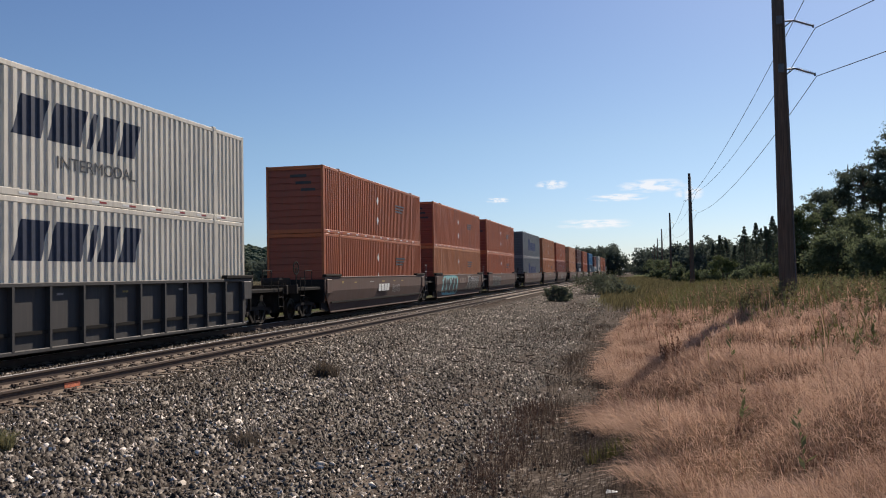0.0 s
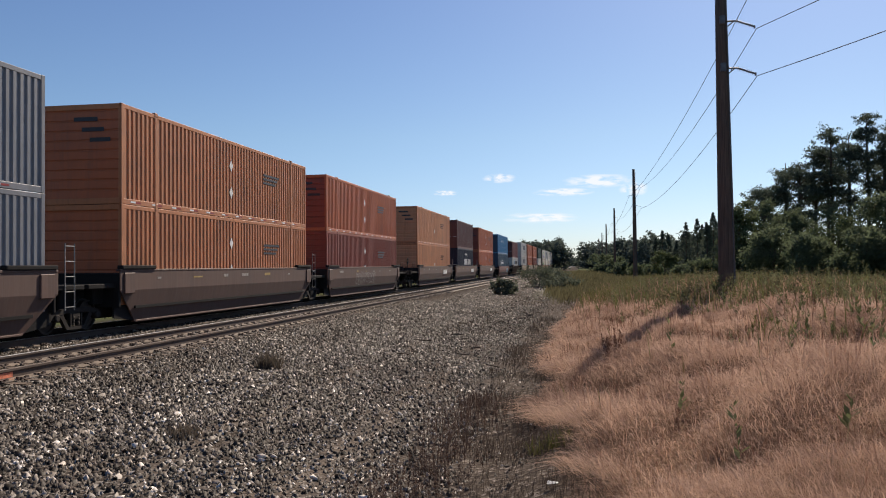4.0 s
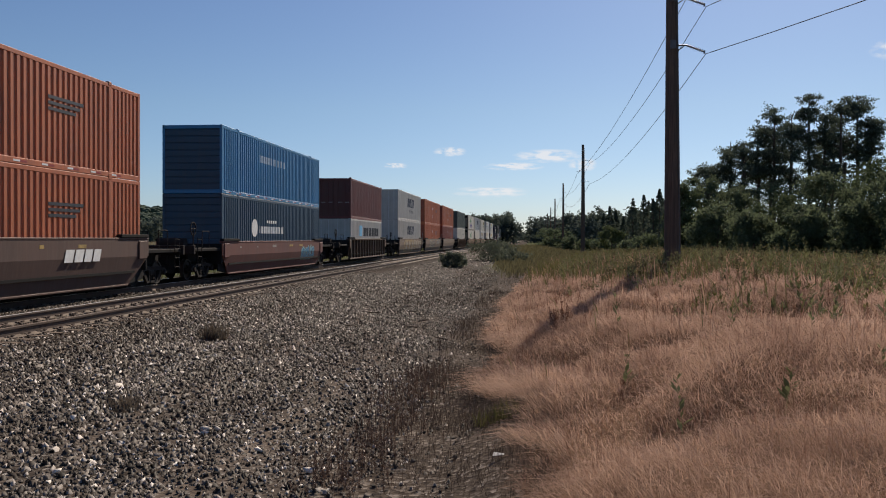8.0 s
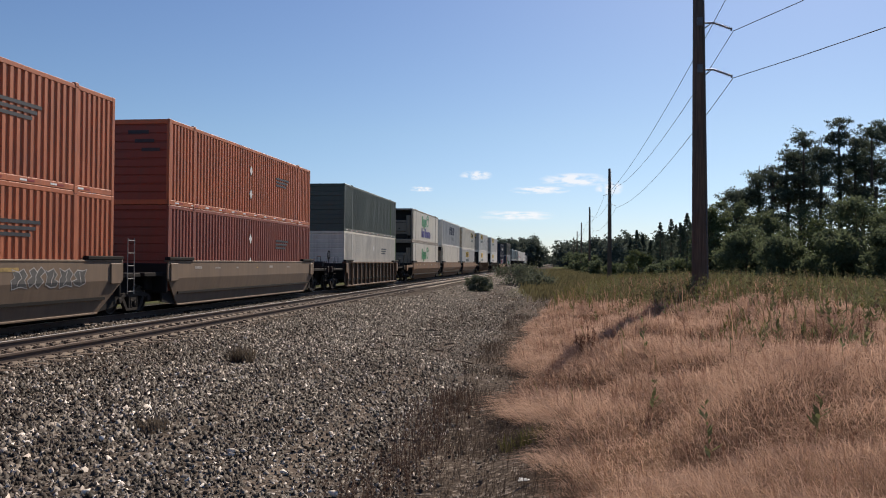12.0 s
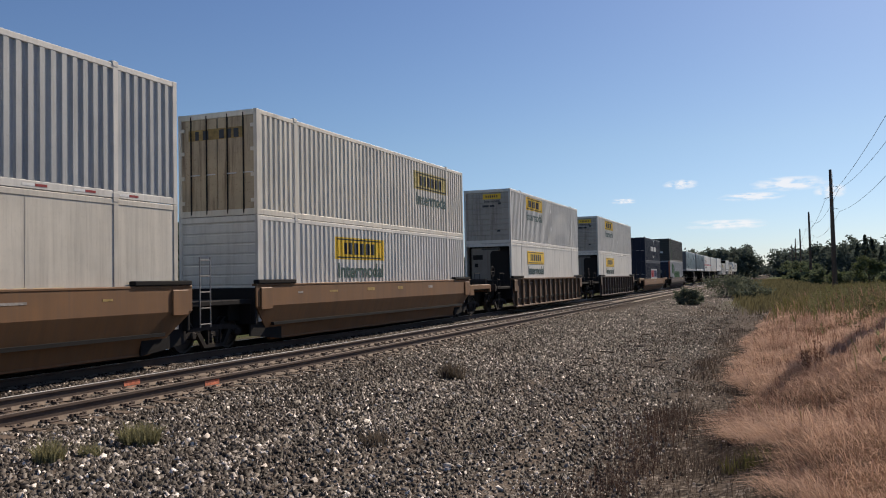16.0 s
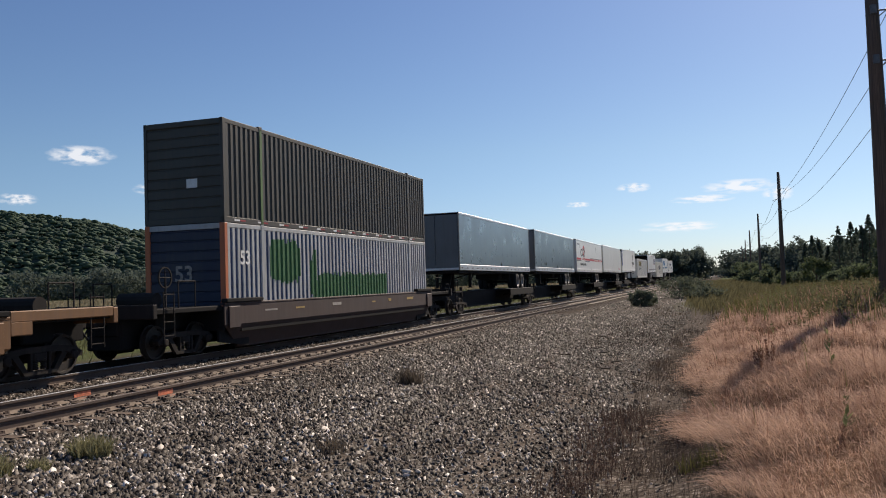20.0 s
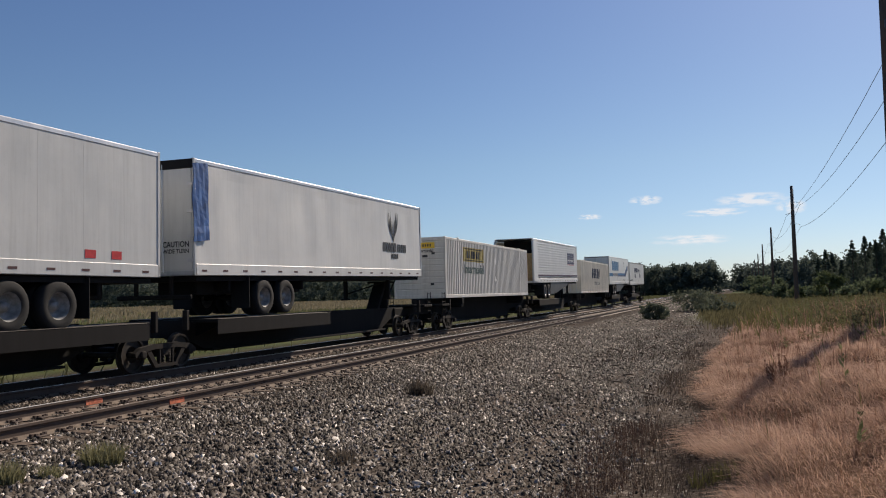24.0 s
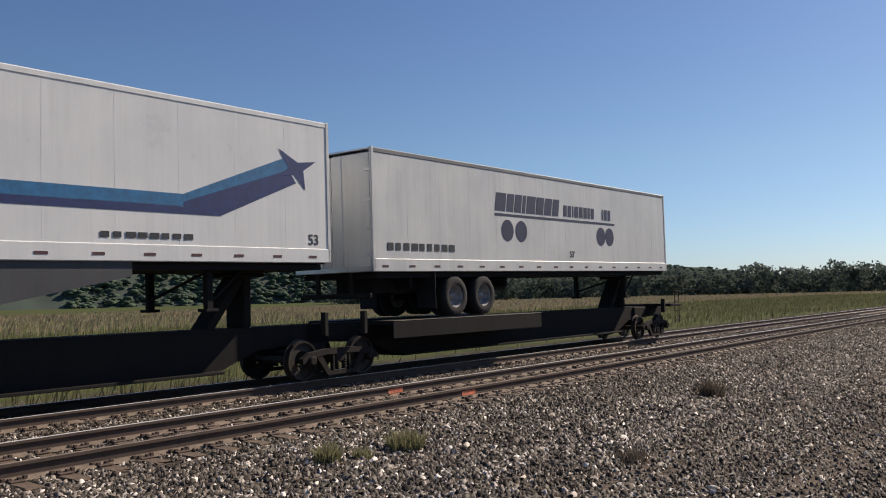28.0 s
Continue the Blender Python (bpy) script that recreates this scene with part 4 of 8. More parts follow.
def ribbon(path, w, x_of, closed=False):
    """A painted stroke along (y, z) points, lying on the surface x_of(z)."""
    n = len(path)
    vs = []
    for i_, (y, z) in enumerate(path):
        ya, za = path[(i_ - 1) % n] if closed or i_ else path[i_]
        yb, zb_ = path[(i_ + 1) % n] if closed or i_ < n - 1 else path[i_]
        d = math.hypot(yb - ya, zb_ - za) or 1e-6
        ny_, nz_ = -(zb_ - za) / d * w / 2, (yb - ya) / d * w / 2
        vs += [(x_of(z + nz_), y + ny_, z + nz_), (x_of(z - nz_), y - ny_, z - nz_)]
    m = n if closed else n - 1
    return Build().add(vs, [(2 * i_, 2 * i_ + 1, 2 * ((i_ + 1) % n) + 1, 2 * ((i_ + 1) % n)) for i_ in range(m)])


GLYPHS = [
    [(-1, -0.4), (-0.5, -1), (0.1, -0.6), (0.5, -1), (1, -0.3), (0.6, 0.1), (1, 0.6), (0.5, 1), (0, 0.55), (-0.4, 1), (-1, 0.5), (-0.55, 0.05)],
    [(-1, -0.7), (-0.2, -1), (0.6, -0.9), (1, -0.4), (0.4, -0.15), (0.95, 0.35), (0.5, 1), (-0.3, 0.75), (-0.9, 0.95), (-0.65, 0.2)],
    [(-0.9, -1), (0, -0.75), (0.9, -1), (1, -0.1), (0.55, 0.2), (0.8, 1), (0.1, 0.7), (-0.6, 1), (-1, 0.4), (-0.6, -0.1)],
    [(-0.6, -1), (0.3, -0.85), (0.95, -0.95), (0.75, -0.2), (1, 0.25), (0.7, 0.9), (0.2, 0.6), (-0.2, 1), (-0.8, 0.8), (-1, 0.1), (-0.5, -0.3)],
]


def graffiti(car, y0, y1, z0, z1, colours, seed, backing=None, width=0.62, line=0.04):
    """Spray-painted piece: angular outlined shapes, filled, over an uneven backing; no words."""
    q = random.Random(seed)
    crease, slope = SLOPE[car.name]

    def wall(layer):
        return lambda z: 1.4505 + 0.0015 * layer - max(0.0, crease - z) * slope

    def clip(poly, above):
        out = []
        for (ya, za), (yb, zb_) in zip(poly, poly[1:] + poly[:1]):
            ina, inb = (za >= crease) == above, (zb_ >= crease) == above
            if ina:
                out.append((ya, za))
            if ina != inb:
                f = (crease - za) / (zb_ - za)
                out.append((ya + (yb - ya) * f, crease))
        return out

    def lay(polys, layer):
        shape = Build()
        for poly in polys:
            for above in (True, False):
                piece = clip(list(poly), above)
                if len(piece) > 2:
                    shape.add([(wall(layer)(z), y, z) for y, z in piece], [tuple(range(len(piece)))])
        return shape

    def fan(loop, cy, cz, layer):
        return lay([((cy, cz), p0, p1) for p0, p1 in zip(loop, loop[1:] + loop[:1])], layer)

    def stroke(path, layer, closed=False):
        flat = ribbon(path, line, lambda z: 0.0, closed)
        return lay([[(flat.v[i_][1], flat.v[i_][2]) for i_ in f] for f in flat.f], layer)
    if backing:
        cy, cz = (y0 + y1) / 2, (z0 + z1) / 2
        loop = []
        for i_ in range(36):
            a = 2 * math.pi * i_ / 36
            c, d = math.cos(a), math.sin(a)
            k = q.uniform(0.96, 1.06)
            loop.append((cy + (y1 - y0) * 0.53 * k * math.copysign(abs(c) ** 0.35, c), min(z1 + 0.05, cz + (z1 - z0) * 0.52 * math.copysign(abs(d) ** 0.35, d))))
        part("graffiti_backing", fan(loop, cy, cz, 0), backing, car, "spray-painted backing colour")
    n = max(2, round((y1 - y0) / width))
    for k in range(n):
        cy, cz = y0 + (y1 - y0) * (k + 0.5) / n, (z0 + z1) / 2 + q.uniform(-0.04, 0.04)
        ry, rz = (y1 - y0) / n * q.uniform(0.44, 0.54), (z1 - z0) / 2 * q.uniform(0.82, 0.98)
        flip, lean = q.choice((-1, 1)), q.uniform(-0.25, 0.25)
        loop = [(cy + ry * (flip * a + lean * e) * q.uniform(0.88, 1.08), min(z1 + 0.04, cz + rz * e * q.uniform(0.9, 1.05))) for a, e in q.choice(GLYPHS)]
        if len(colours) > 1:
            part("graffiti_fill", fan(loop, cy, cz, 1), colours[1 + k % (len(colours) - 1)], car, "spray-painted graffiti fill")
        part("graffiti_outline", stroke(loop, 2, True), colours[0], car, "spray-painted graffiti outline")
        path = [(cy + 0.35 * ry * q.uniform(-1, 1), cz + (f - 0.5) * 1.3 * rz) for f in (0, 0.35, 0.6, 1)]
        part("graffiti_stroke", stroke(path, 3), colours[0], car, "spray-painted graffiti stroke")


# ---- trailers and spine cars ----
def road_wheel(parent, y, x, zc):
    t = part("tyre", lambda: Build().lathe([(-0.12, 0.28), (-0.14, 0.34), (-0.14, 0.46), (-0.10, 0.50), (0.10, 0.50), (0.14, 0.46), (0.14, 0.34), (0.12, 0.28)], (0, 0, 0), 28), M_RUBBER, parent, "black road tyre", at=pose(x, y, zc), key="tyre", smooth=True)
    part("rim", lambda: Build().lathe([(0.125, 0.285), (0.10, 0.265), (-0.02, 0.235), (-0.05, 0.13), (-0.02, 0.11), (0.05, 0.085), (0.06, 0.0)], (0, 0, 0), 20), M_RIM, t, "pale steel wheel rim", key="rim", smooth=True)


def trailer(u, label, side, end, top_mat, wheels_at, rear_near=True, z0=1.0, ribs=False, skirt=None, H=3.0, length=16.15, landing=None, open_doors=False, pitch=None, slack=False):
    """A road semi-trailer. Origin: ground level, at the end nearest the camera."""
    t = thing("semi_trailer", label, "semi-trailer", "trailers on the train")
    L = length
    zb, zt = 1.12, 1.12 + H
    if ribs:
        def wall():
            prof = []
            n = 14
            st = (H - 0.5) / n
            for k in range(n):
                a = zb + 0.36 + k * st
                prof += [(W - 0.004, a), (W - 0.004, a + 0.72 * st), (W + 0.006, a + 0.78 * st), (W + 0.010, a + 0.86 * st), (W - 0.034, a + 0.89 * st), (W - 0.034, a + 0.98 * st)]
            prof.append((W - 0.004, zt - 0.14))
            return Build().sheet(prof, "y", 0.08, L - 0.08)
    elif slack:
        def wall():
            """A curtain that sags in shallow folds between its rails."""
            ny, nz, vs, fs = 90, 9, [], []
            for r in range(nz):
                for k in range(ny):
                    y, g = 0.08 + (L - 0.16) * k / (ny - 1), r / (nz - 1)
                    d = math.sin(math.pi * min(1, max(0, g))) ** 0.5 * (0.5 + 0.5 * math.sin(2.6 * y + 1.4 * math.sin(0.9 * y) + 1.1 * g)) * (0.35 + 0.65 * g)
                    vs.append((W - 0.013 - 0.030 * d, y, zb + 0.3 + (H - 0.4) * g))
            for r in range(nz - 1):
                for k in range(ny - 1):
                    p = r * ny + k
                    fs.append((p, p + 1, p + ny + 1, p + ny))
            b = Build()
            b.add(vs, fs)
            return b
    else:
        def wall():
            return Build().box(W - 0.03, W - 0.012, 0.08, L - 0.08, zb + 0.3, zt - 0.1)
    for s in (1, -1):
        part("side_wall", wall if s > 0 else (lambda: mirrored(wall())), side, t, key=("twall", ribs, slack, L, H, s))
    if not ribs and not slack:
        for k in range(1, 13):
            part("panel_seam", lambda: Build().cbox(W - 0.0125, W - 0.0108, -0.012, 0.012, zb + 0.31, zt - 0.11, 0.001), side, t, at=pose(0, L * k / 13, 0), key=("tseam", H))
    for s in (1, -1):
        xa, xb = (W - 0.06, W) if s > 0 else (-W, -W + 0.06)
        part("top_rail", lambda: Build().cbox(xa, xb, 0.02, L - 0.02, zt - 0.13, zt - 0.01, 0.02), top_mat, t, key=("ttop", L, H, s))
        part("bottom_rail", lambda: Build().cbox(xa, xb + 0.004 * s, 0.02, L - 0.02, zb, zb + 0.3, 0.015), side if side.name.startswith("white") else M_ALU, t, key=("tbot", L, s))
        for y in (0.0, L - 0.1):
            part("corner_post", lambda: Build().cbox(xa - 0.004, xb + 0.004, 0, 0.1, zb, zt, 0.015), end, t, at=pose(0, y, 0), key=("tpost", H, s))
    n = int(L / 0.95)
    for k in range(n):
        part("reflector", lambda: slab(0, 0.22, zb + 0.10, zb + 0.15, W + 0.006), M_TAPE_SHADED, t, at=pose(0, 0.3 + k * 0.95, 0), key="treflect")
    part("roof", lambda: Build().cbox(-W + 0.04, W - 0.04, 0.05, L - 0.05, zt - 0.05, zt - 0.005, 0.015), M_ALU, t, key=("troof", L, H))
    part("floor_frame", lambda: Build().box(-W + 0.1, W - 0.1, 0.1, L - 0.1, zb - 0.02, zb + 0.08), M_DARK, t, key=("tfloor", L))
    part("far_end", lambda: Build().box(-W + 0.06, W - 0.06, L - 0.06, L - 0.02, zb, zt - 0.05), end, t, key=("tfar", L, H))
    if open_doors:
        for s in (-1, 1):
            part("door_leaf", lambda: Build().cbox(-0.03, 0.03, 0, 1.2, zb + 0.1, zt - 0.15, 0.01), side, t, "open door folded against the side", at=pose(s * (W + 0.035), 0.02, 0), key="opendoor")
        part("cargo_box", lambda: Build().cbox(-1.15, 1.15, 0.9, 2.1, zb + 0.1, zb + 2.0, 0.02), plain("cardboard", (0.55, 0.36, 0.16), 0.8), t, "stacked cardboard load", key="cargo")
        part("inner_wall", lambda: Build().box(-W + 0.05, W - 0.05, 2.2, 2.25, zb, zt - 0.1), M_DARK, t, key="inner")
    else:
        for s in (-1, 1):
            xa, xb = (0.01, W - 0.08) if s > 0 else (-W + 0.08, -0.01)
            d = part("door_leaf" if rear_near else "front_panel", lambda: Build().cbox(xa, xb, 0.01, 0.05, zb + 0.12, zt - 0.12, 0.01), end, t, key=("tleaf", H, s))
            if rear_near:
                part("lock_rod", lambda: Build().tube((0, 0, zb + 0.1), (0, 0, zt - 0.12), 0.018, 6), M_ALU, d, at=pose(s * 0.35, 0.0, 0), key=("trod", H))
                for z in (0.35, 0.95, 1.6, 2.3):
                    part("hinge", lambda: Build().cbox(-0.09, 0.09, -0.03, 0.01, 0, 0.08, 0.006), M_ALU, d, at=pose(s * (W - 0.12), 0.02, zb + z), key="thinge")
    part("rear_sill", lambda: Build().cbox(-W, W, 0.0, 0.08, zb, zb + 0.14, 0.015), M_ALU, t, key="tsill")
    bogie = part("axle_frame", lambda: Build().cbox(-0.55, 0.55, -1.3, 1.3, 0.72, zb - 0.02, 0.03), M_DARK, t, at=pose(0, wheels_at, 0), key="bogie")
    for dy in (-0.62, 0.62):
        part("axle", lambda: Build().tube((-1.1, 0, 0.5), (1.1, 0, 0.5), 0.07, 8), M_DARK, bogie, at=pose(0, dy, 0), key="raxle")
        for x in (1.14, 0.83):
            road_wheel(bogie, dy, x, 0.5)
            w = road_wheel(bogie, dy, -x, 0.5)
    part("slider_frame", lambda: Build().cbox(-0.62, 0.62, -3.0, 2.6, 0.62, zb - 0.03, 0.03).cbox(-1.1, 1.1, -2.2, -2.1, 0.7, zb - 0.03, 0.02).cbox(-1.1, 1.1, 1.9, 2.0, 0.7, zb - 0.03, 0.02), M_DARK, bogie, key="slider")
    for s in (-1, 1):
        part("mud_flap", lambda: Build().cbox(-0.30, 0.30, -0.012, 0.012, 0.22, zb - 0.02, 0.004), M_RUBBER, t, "black rubber mud flap", at=pose(s * 0.98, wheels_at + (-1.45 if rear_near else 1.45), 0), key="mudflap")
    part("cross_member", lambda: Build().box(-1.18, 1.18, 0.2, L - 0.2, zb - 0.14, zb - 0.03), M_DARK, t, key=("tcross", L))
    if rear_near:
        part("underride_guard", lambda: Build().cbox(-1.15, 1.15, 0.02, 0.12, 0.52, 0.64, 0.02).cbox(-0.6, -0.5, 0.02, 0.1, 0.6, zb, 0.01).cbox(0.5, 0.6, 0.02, 0.1, 0.6, zb, 0.01), M_DARK, t, key="guard")
    lg = landing if landing is not None else (L - 2.9 if rear_near else 2.9)
    for s in (-1, 1):
        part("landing_leg", lambda: Build().cbox(-0.07, 0.07, -0.07, 0.07, 0.25, zb, 0.015).cbox(-0.14, 0.14, -0.14, 0.14, 0.2, 0.26, 0.01), M_DARK, t, at=pose(s * 0.95, lg, 0), key="leg")
    part("leg_brace", lambda: Build().tube((-0.9, 0, 0.45), (0.9, 0, 0.95), 0.03, 6).tube((0.9, 0, 0.3), (0.9, 1.0, zb), 0.03, 6), M_DARK, t, at=pose(0, lg, 0), key="legbrace")
    if skirt:
        a, b, c = skirt
        part("side_skirt", Build().prism([(a, zb), (a, 0.28), (b, 0.32), (c, zb - 0.25), (c, zb)] if c > a else [(a, zb), (c, zb), (c, zb - 0.25), (b, 0.32), (a, 0.28)], "x", W - 0.07, W - 0.05), paint("skirt_grey", (0.055, 0.058, 0.065), 0.5, 0.3), t, "grey aerodynamic side skirt")
    MOVERS.append((t, TRAIN_X, u, z0, pitch if pitch is not None else (0.6 if rear_near else -0.25)))
    return t


def spine_car(ua, ub, label, ends, deck_at=None, hitch_at=None, box=False):
    """One platform of an articulated spine car: a deep centre beam, side decks for road wheels, a hitch."""
    car = thing("spine_car", label, "railway wagon", "spine platforms of the train")
    L, mid = ub - ua, (ua + ub) / 2
    hl = L / 2
    deck_z = 1.30 if box else 0.98
    part("centre_beam", lambda: Build().prism([(-hl - 0.3, deck_z), (hl + 0.3, deck_z), (hl + 0.3, 0.60), (hl - 1.7, 0.50), (hl - 2.6, 0.16), (-hl + 2.6, 0.16), (-hl + 1.7, 0.50), (-hl - 0.3, 0.60)], "x", -0.33, 0.33), M_DARK, car, key=("beam", round(L, 1), deck_z))
    part("side_flange", lambda: Build().cbox(-0.55, 0.55, -hl + 2.7, hl - 2.7, 0.10, 0.16, 0.01), M_DARK, car, key=("flange", round(L, 1)))
    if deck_at is not None:
        for s in (-1, 1):
            part("wheel_deck", lambda: Build().cbox(-0.42, 0.42, -3.2, 3.2, 0.9, 0.985, 0.015).prism([(0.38, 0.94), (0.42, 0.94), (0.42, 0.60), (0.38, 0.66)], "y", -3.2, 3.2), M_DARK, car, at=pose(s * 1.0, deck_at - mid, 0, 0, 0, 0 if s > 0 else 180), key="deck")
            part("deck_plate", lambda: Build().cbox(-0.42, 0.425, -3.2, 3.2, 0.988, 1.0, 0.004), C_PLATE, car, "rusty tread plate", at=pose(s * 1.0, deck_at - mid, 0, 0, 0, 0 if s > 0 else 180), key="deckplate")
            for dy in (-2.6, -0.9, 0.9, 2.6):
                part("deck_bracket", lambda: Build().prism([(0.3, 0.9), (1.3, 0.9), (0.3, 0.5)], "y", -0.04, 0.04), M_DARK, car, at=pose(0, deck_at - mid + dy, 0, 0, 0, 0 if s > 0 else 180), key="dbracket")
    if hitch_at is not None:
        h = part("trailer_hitch", lambda: Build().prism([(-0.9, 0.98), (-0.7, 0.98), (0.1, 2.02), (-0.1, 2.02)], "x", -0.25, 0.25).cbox(-0.45, 0.45, -0.35, 0.45, 2.02, 2.1, 0.03).cbox(-0.3, 0.3, 0.0, 0.2, 0.98, 2.05, 0.03), M_DARK, car, "folding steel trailer hitch", at=pose(0, hitch_at - mid, 0), key="hitch")
    if box:
        for y in (-6.1, 6.1):
            for s in (-1, 1):
                part("container_pedestal", lambda: Build().cbox(-0.55, 0.55, -0.14, 0.14, 1.0, 1.31, 0.03).cbox(-0.6, 0.5, -0.2, 0.2, 0.86, 1.02, 0.02), M_DARK, car, at=pose(s * 0.8, y, 0), key="pedestal")
    for e in (-1, 1):
        kind = ends[0] if e < 0 else ends[1]
        if kind == "s":
            truck(car, e * (hl + 0.05))
        if kind == "c":
            truck(car, e * (hl - 0.9))
            coupler(car, e * (hl + 0.9), e)
            part("end_platform", lambda: Build().cbox(-1.35, 1.35, -0.5, 0.5, 0.96, 1.06, 0.02).cbox(-0.4, 0.4, -1.6, 0.8, 0.6, 0.96, 0.03), M_DARK, car, at=pose(0, e * (hl + 0.25), 0), key="spplat")
            for s in (-1, 1):
                ladder(car, e * (hl + 0.45), s * 1.3, 0.35, 1.6)
        part("deck_end_post", lambda: Build().cbox(-0.07, 0.07, -0.05, 0.05, 0.75, 1.25, 0.01), M_TRUCK, car, at=pose(1.2, e * (hl - 0.6), 0), key="epost")
    MOVERS.append((car, TRAIN_X, mid, 0.0, 0.0))
    return car


# ---- train: the consist, front to back as it passes ----
P_WHITE = paint("white_steel", (0.69, 0.675, 0.63), 0.5, 0.25)
P_CREAM = paint("white_cream", (0.73, 0.69, 0.60), 0.5, 0.3)
# white end: grime, plus the end's shade put into the base colour
END_GRIMY_SHADED = paint("grimy_shaded_white_end", (0.42, 0.40, 0.36), 0.6, 0.8, (0.13, 0.10, 0.075))
P_REEFER = paint("dull_cream", (0.62, 0.585, 0.51), 0.5, 0.3)
P_FRAME = paint("sooty_frame", (0.27, 0.235, 0.195), 0.6, 0.6)
P_GREY = paint("white_grey", (0.56, 0.545, 0.51), 0.5, 0.35)
P_BLUEGREY = paint("white_bluish_grey", (0.44, 0.455, 0.46), 0.5, 0.35)
P_SILVER = paint("silver_grey_steel", (0.195, 0.203, 0.225), 0.45, 0.25)
# silver-grey end, darkened in colour for the shade it stands in
END_GREY_SHADED = paint("shaded_grey_end", (0.10, 0.105, 0.12), 0.55, 0.3)
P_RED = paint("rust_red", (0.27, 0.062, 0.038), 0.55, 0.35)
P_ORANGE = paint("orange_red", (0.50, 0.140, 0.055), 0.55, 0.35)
P_HEAD = paint("fresh_orange", (0.42, 0.112, 0.038), 0.55, 0.3)
P_TAN = paint("tan_orange", (0.52, 0.20, 0.085), 0.6, 0.35)
P_SALMON = paint("salmon_orange", (0.66, 0.31, 0.155), 0.6, 0.4, (0.20, 0.085, 0.045))
P_MAROON = paint("maroon", (0.115, 0.032, 0.028), 0.55, 0.3)
P_CRIMSON = paint("faded_crimson", (0.165, 0.040, 0.038), 0.55, 0.3)
P_NAVY = paint("navy", (0.007, 0.013, 0.036), 0.55, 0.22, (0.022, 0.027, 0.042), gloss=0.3)
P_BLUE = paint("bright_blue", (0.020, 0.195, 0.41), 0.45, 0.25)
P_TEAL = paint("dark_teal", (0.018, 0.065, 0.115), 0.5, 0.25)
P_GREEN = paint("grey_green", (0.075, 0.10, 0.085), 0.55, 0.3)
P_OLIVE = paint("dark_olive", (0.053, 0.051, 0.043), 0.55, 0.3)
P_POSTS = paint("orange_posts", (0.55, 0.16, 0.06), 0.55, 0.3)
P_BLUE_END = paint("blue_end", (0.010, 0.017, 0.045), 0.5, 0.2)
C_BROWN = paint("car_brown", (0.105, 0.056, 0.043), 0.7, 0.5, (0.135, 0.095, 0.076))
C_PLATE = paint("worn_tread_plate", (0.050, 0.040, 0.033), 0.6, 0.5, (0.09, 0.06, 0.04))
C_DARK = paint("car_dark_maroon", (0.050, 0.029, 0.025), 0.7, 0.5, (0.075, 0.055, 0.046))
C_TTX = paint("car_ochre", (0.195, 0.094, 0.035), 0.65, 0.55, (0.12, 0.072, 0.046))
C_RIB = paint("car_rib_brown", (0.145, 0.080, 0.042), 0.7, 0.6, (0.07, 0.05, 0.038))
C_RIB_WORN = paint("car_rib_worn", (0.078, 0.050, 0.036), 0.7, 0.6, (0.06, 0.045, 0.036))
C_RIB_DARK = paint("car_rib_dark_brown", (0.095, 0.055, 0.034), 0.7, 0.6, (0.06, 0.042, 0.032))
C_TTX_DARK = paint("car_ochre_worn", (0.19, 0.130, 0.085), 0.7, 0.6, (0.12, 0.085, 0.06))
C_GREY = paint("car_grey", (0.044, 0.043, 0.046), 0.65, 0.5, (0.080, 0.072, 0.064))
C_RED = paint("car_maroon", (0.145, 0.045, 0.035), 0.65, 0.5)
INK_GREY = plain("dark_blue_grey_mark", (0.02, 0.028, 0.06), 0.55)
INK_BLUE = plain("royal_blue_mark", (0.045, 0.060, 0.165), 0.55)
INK_GREEN = plain("green_mark", (0.05, 0.26, 0.10), 0.5)
INK_PURPLE = plain("violet_mark", (0.05, 0.03, 0.22), 0.5)
INK_RED = plain("red_mark", (0.50, 0.025, 0.03), 0.5)
INK_MINT = plain("mint_graffiti", (0.35, 0.6, 0.55), 0.6)
INK_LIME = plain("lime_graffiti", (0.035, 0.125, 0.038), 0.6)
INK_SKY = plain("sky_graffiti", (0.15, 0.42, 0.65), 0.6)
INK_TAN = plain("tan_graffiti", (0.55, 0.45, 0.28), 0.6)
INK_TEALBLUE = plain("teal_blue_mark", (0.015, 0.13, 0.29), 0.5)
INK_DEEP = plain("deep_blue_mark", (0.012, 0.026, 0.115), 0.5)

LOW, STACK = 0.46, 2.90
X_MARK = W + 0.002


def oval_band(cy, cz, ry, rz, wy, wz, a0, a1, x0, x1, n=26):
    """A raised band along an oval on a trailer's side, from angle a0 to a1."""
    vs, fs = [], []
    for k in range(n + 1):
        a = math.radians(a0 + (a1 - a0) * k / n)
        c, d = math.cos(a), math.sin(a)
        for x, qy, qz in ((x0, ry, rz), (x1, ry, rz), (x1, ry - wy, rz - wz), (x0, ry - wy, rz - wz)):
            vs.append((x, cy + qy * c, cz + qz * d))
    for k in range(n):
        for j in range(4):
            p, q = 4 * k + j, 4 * k + (j + 1) % 4
            fs.append((p, p + 4, q + 4, q))
    b = Build()
    b.add(vs, fs)
    return b


def swift_mark(c, y=5.7, z=1.35, sub=True):
    block_word(c, [0.90, 1.16, 0.22, 0.64, 0.70], y, z, 0.91, X_MARK, INK_GREY, 0.22, 0.3, label="dark blue block of a haulier's mark")
    if sub:
        text_part("INTERMODAL", 0.42, M_INK, c, y + 1.4, z - 0.60, X_MARK, 3.1)


WORD_GREEN = plain("dark_green_lettering", (0.02, 0.06, 0.05), 0.55)


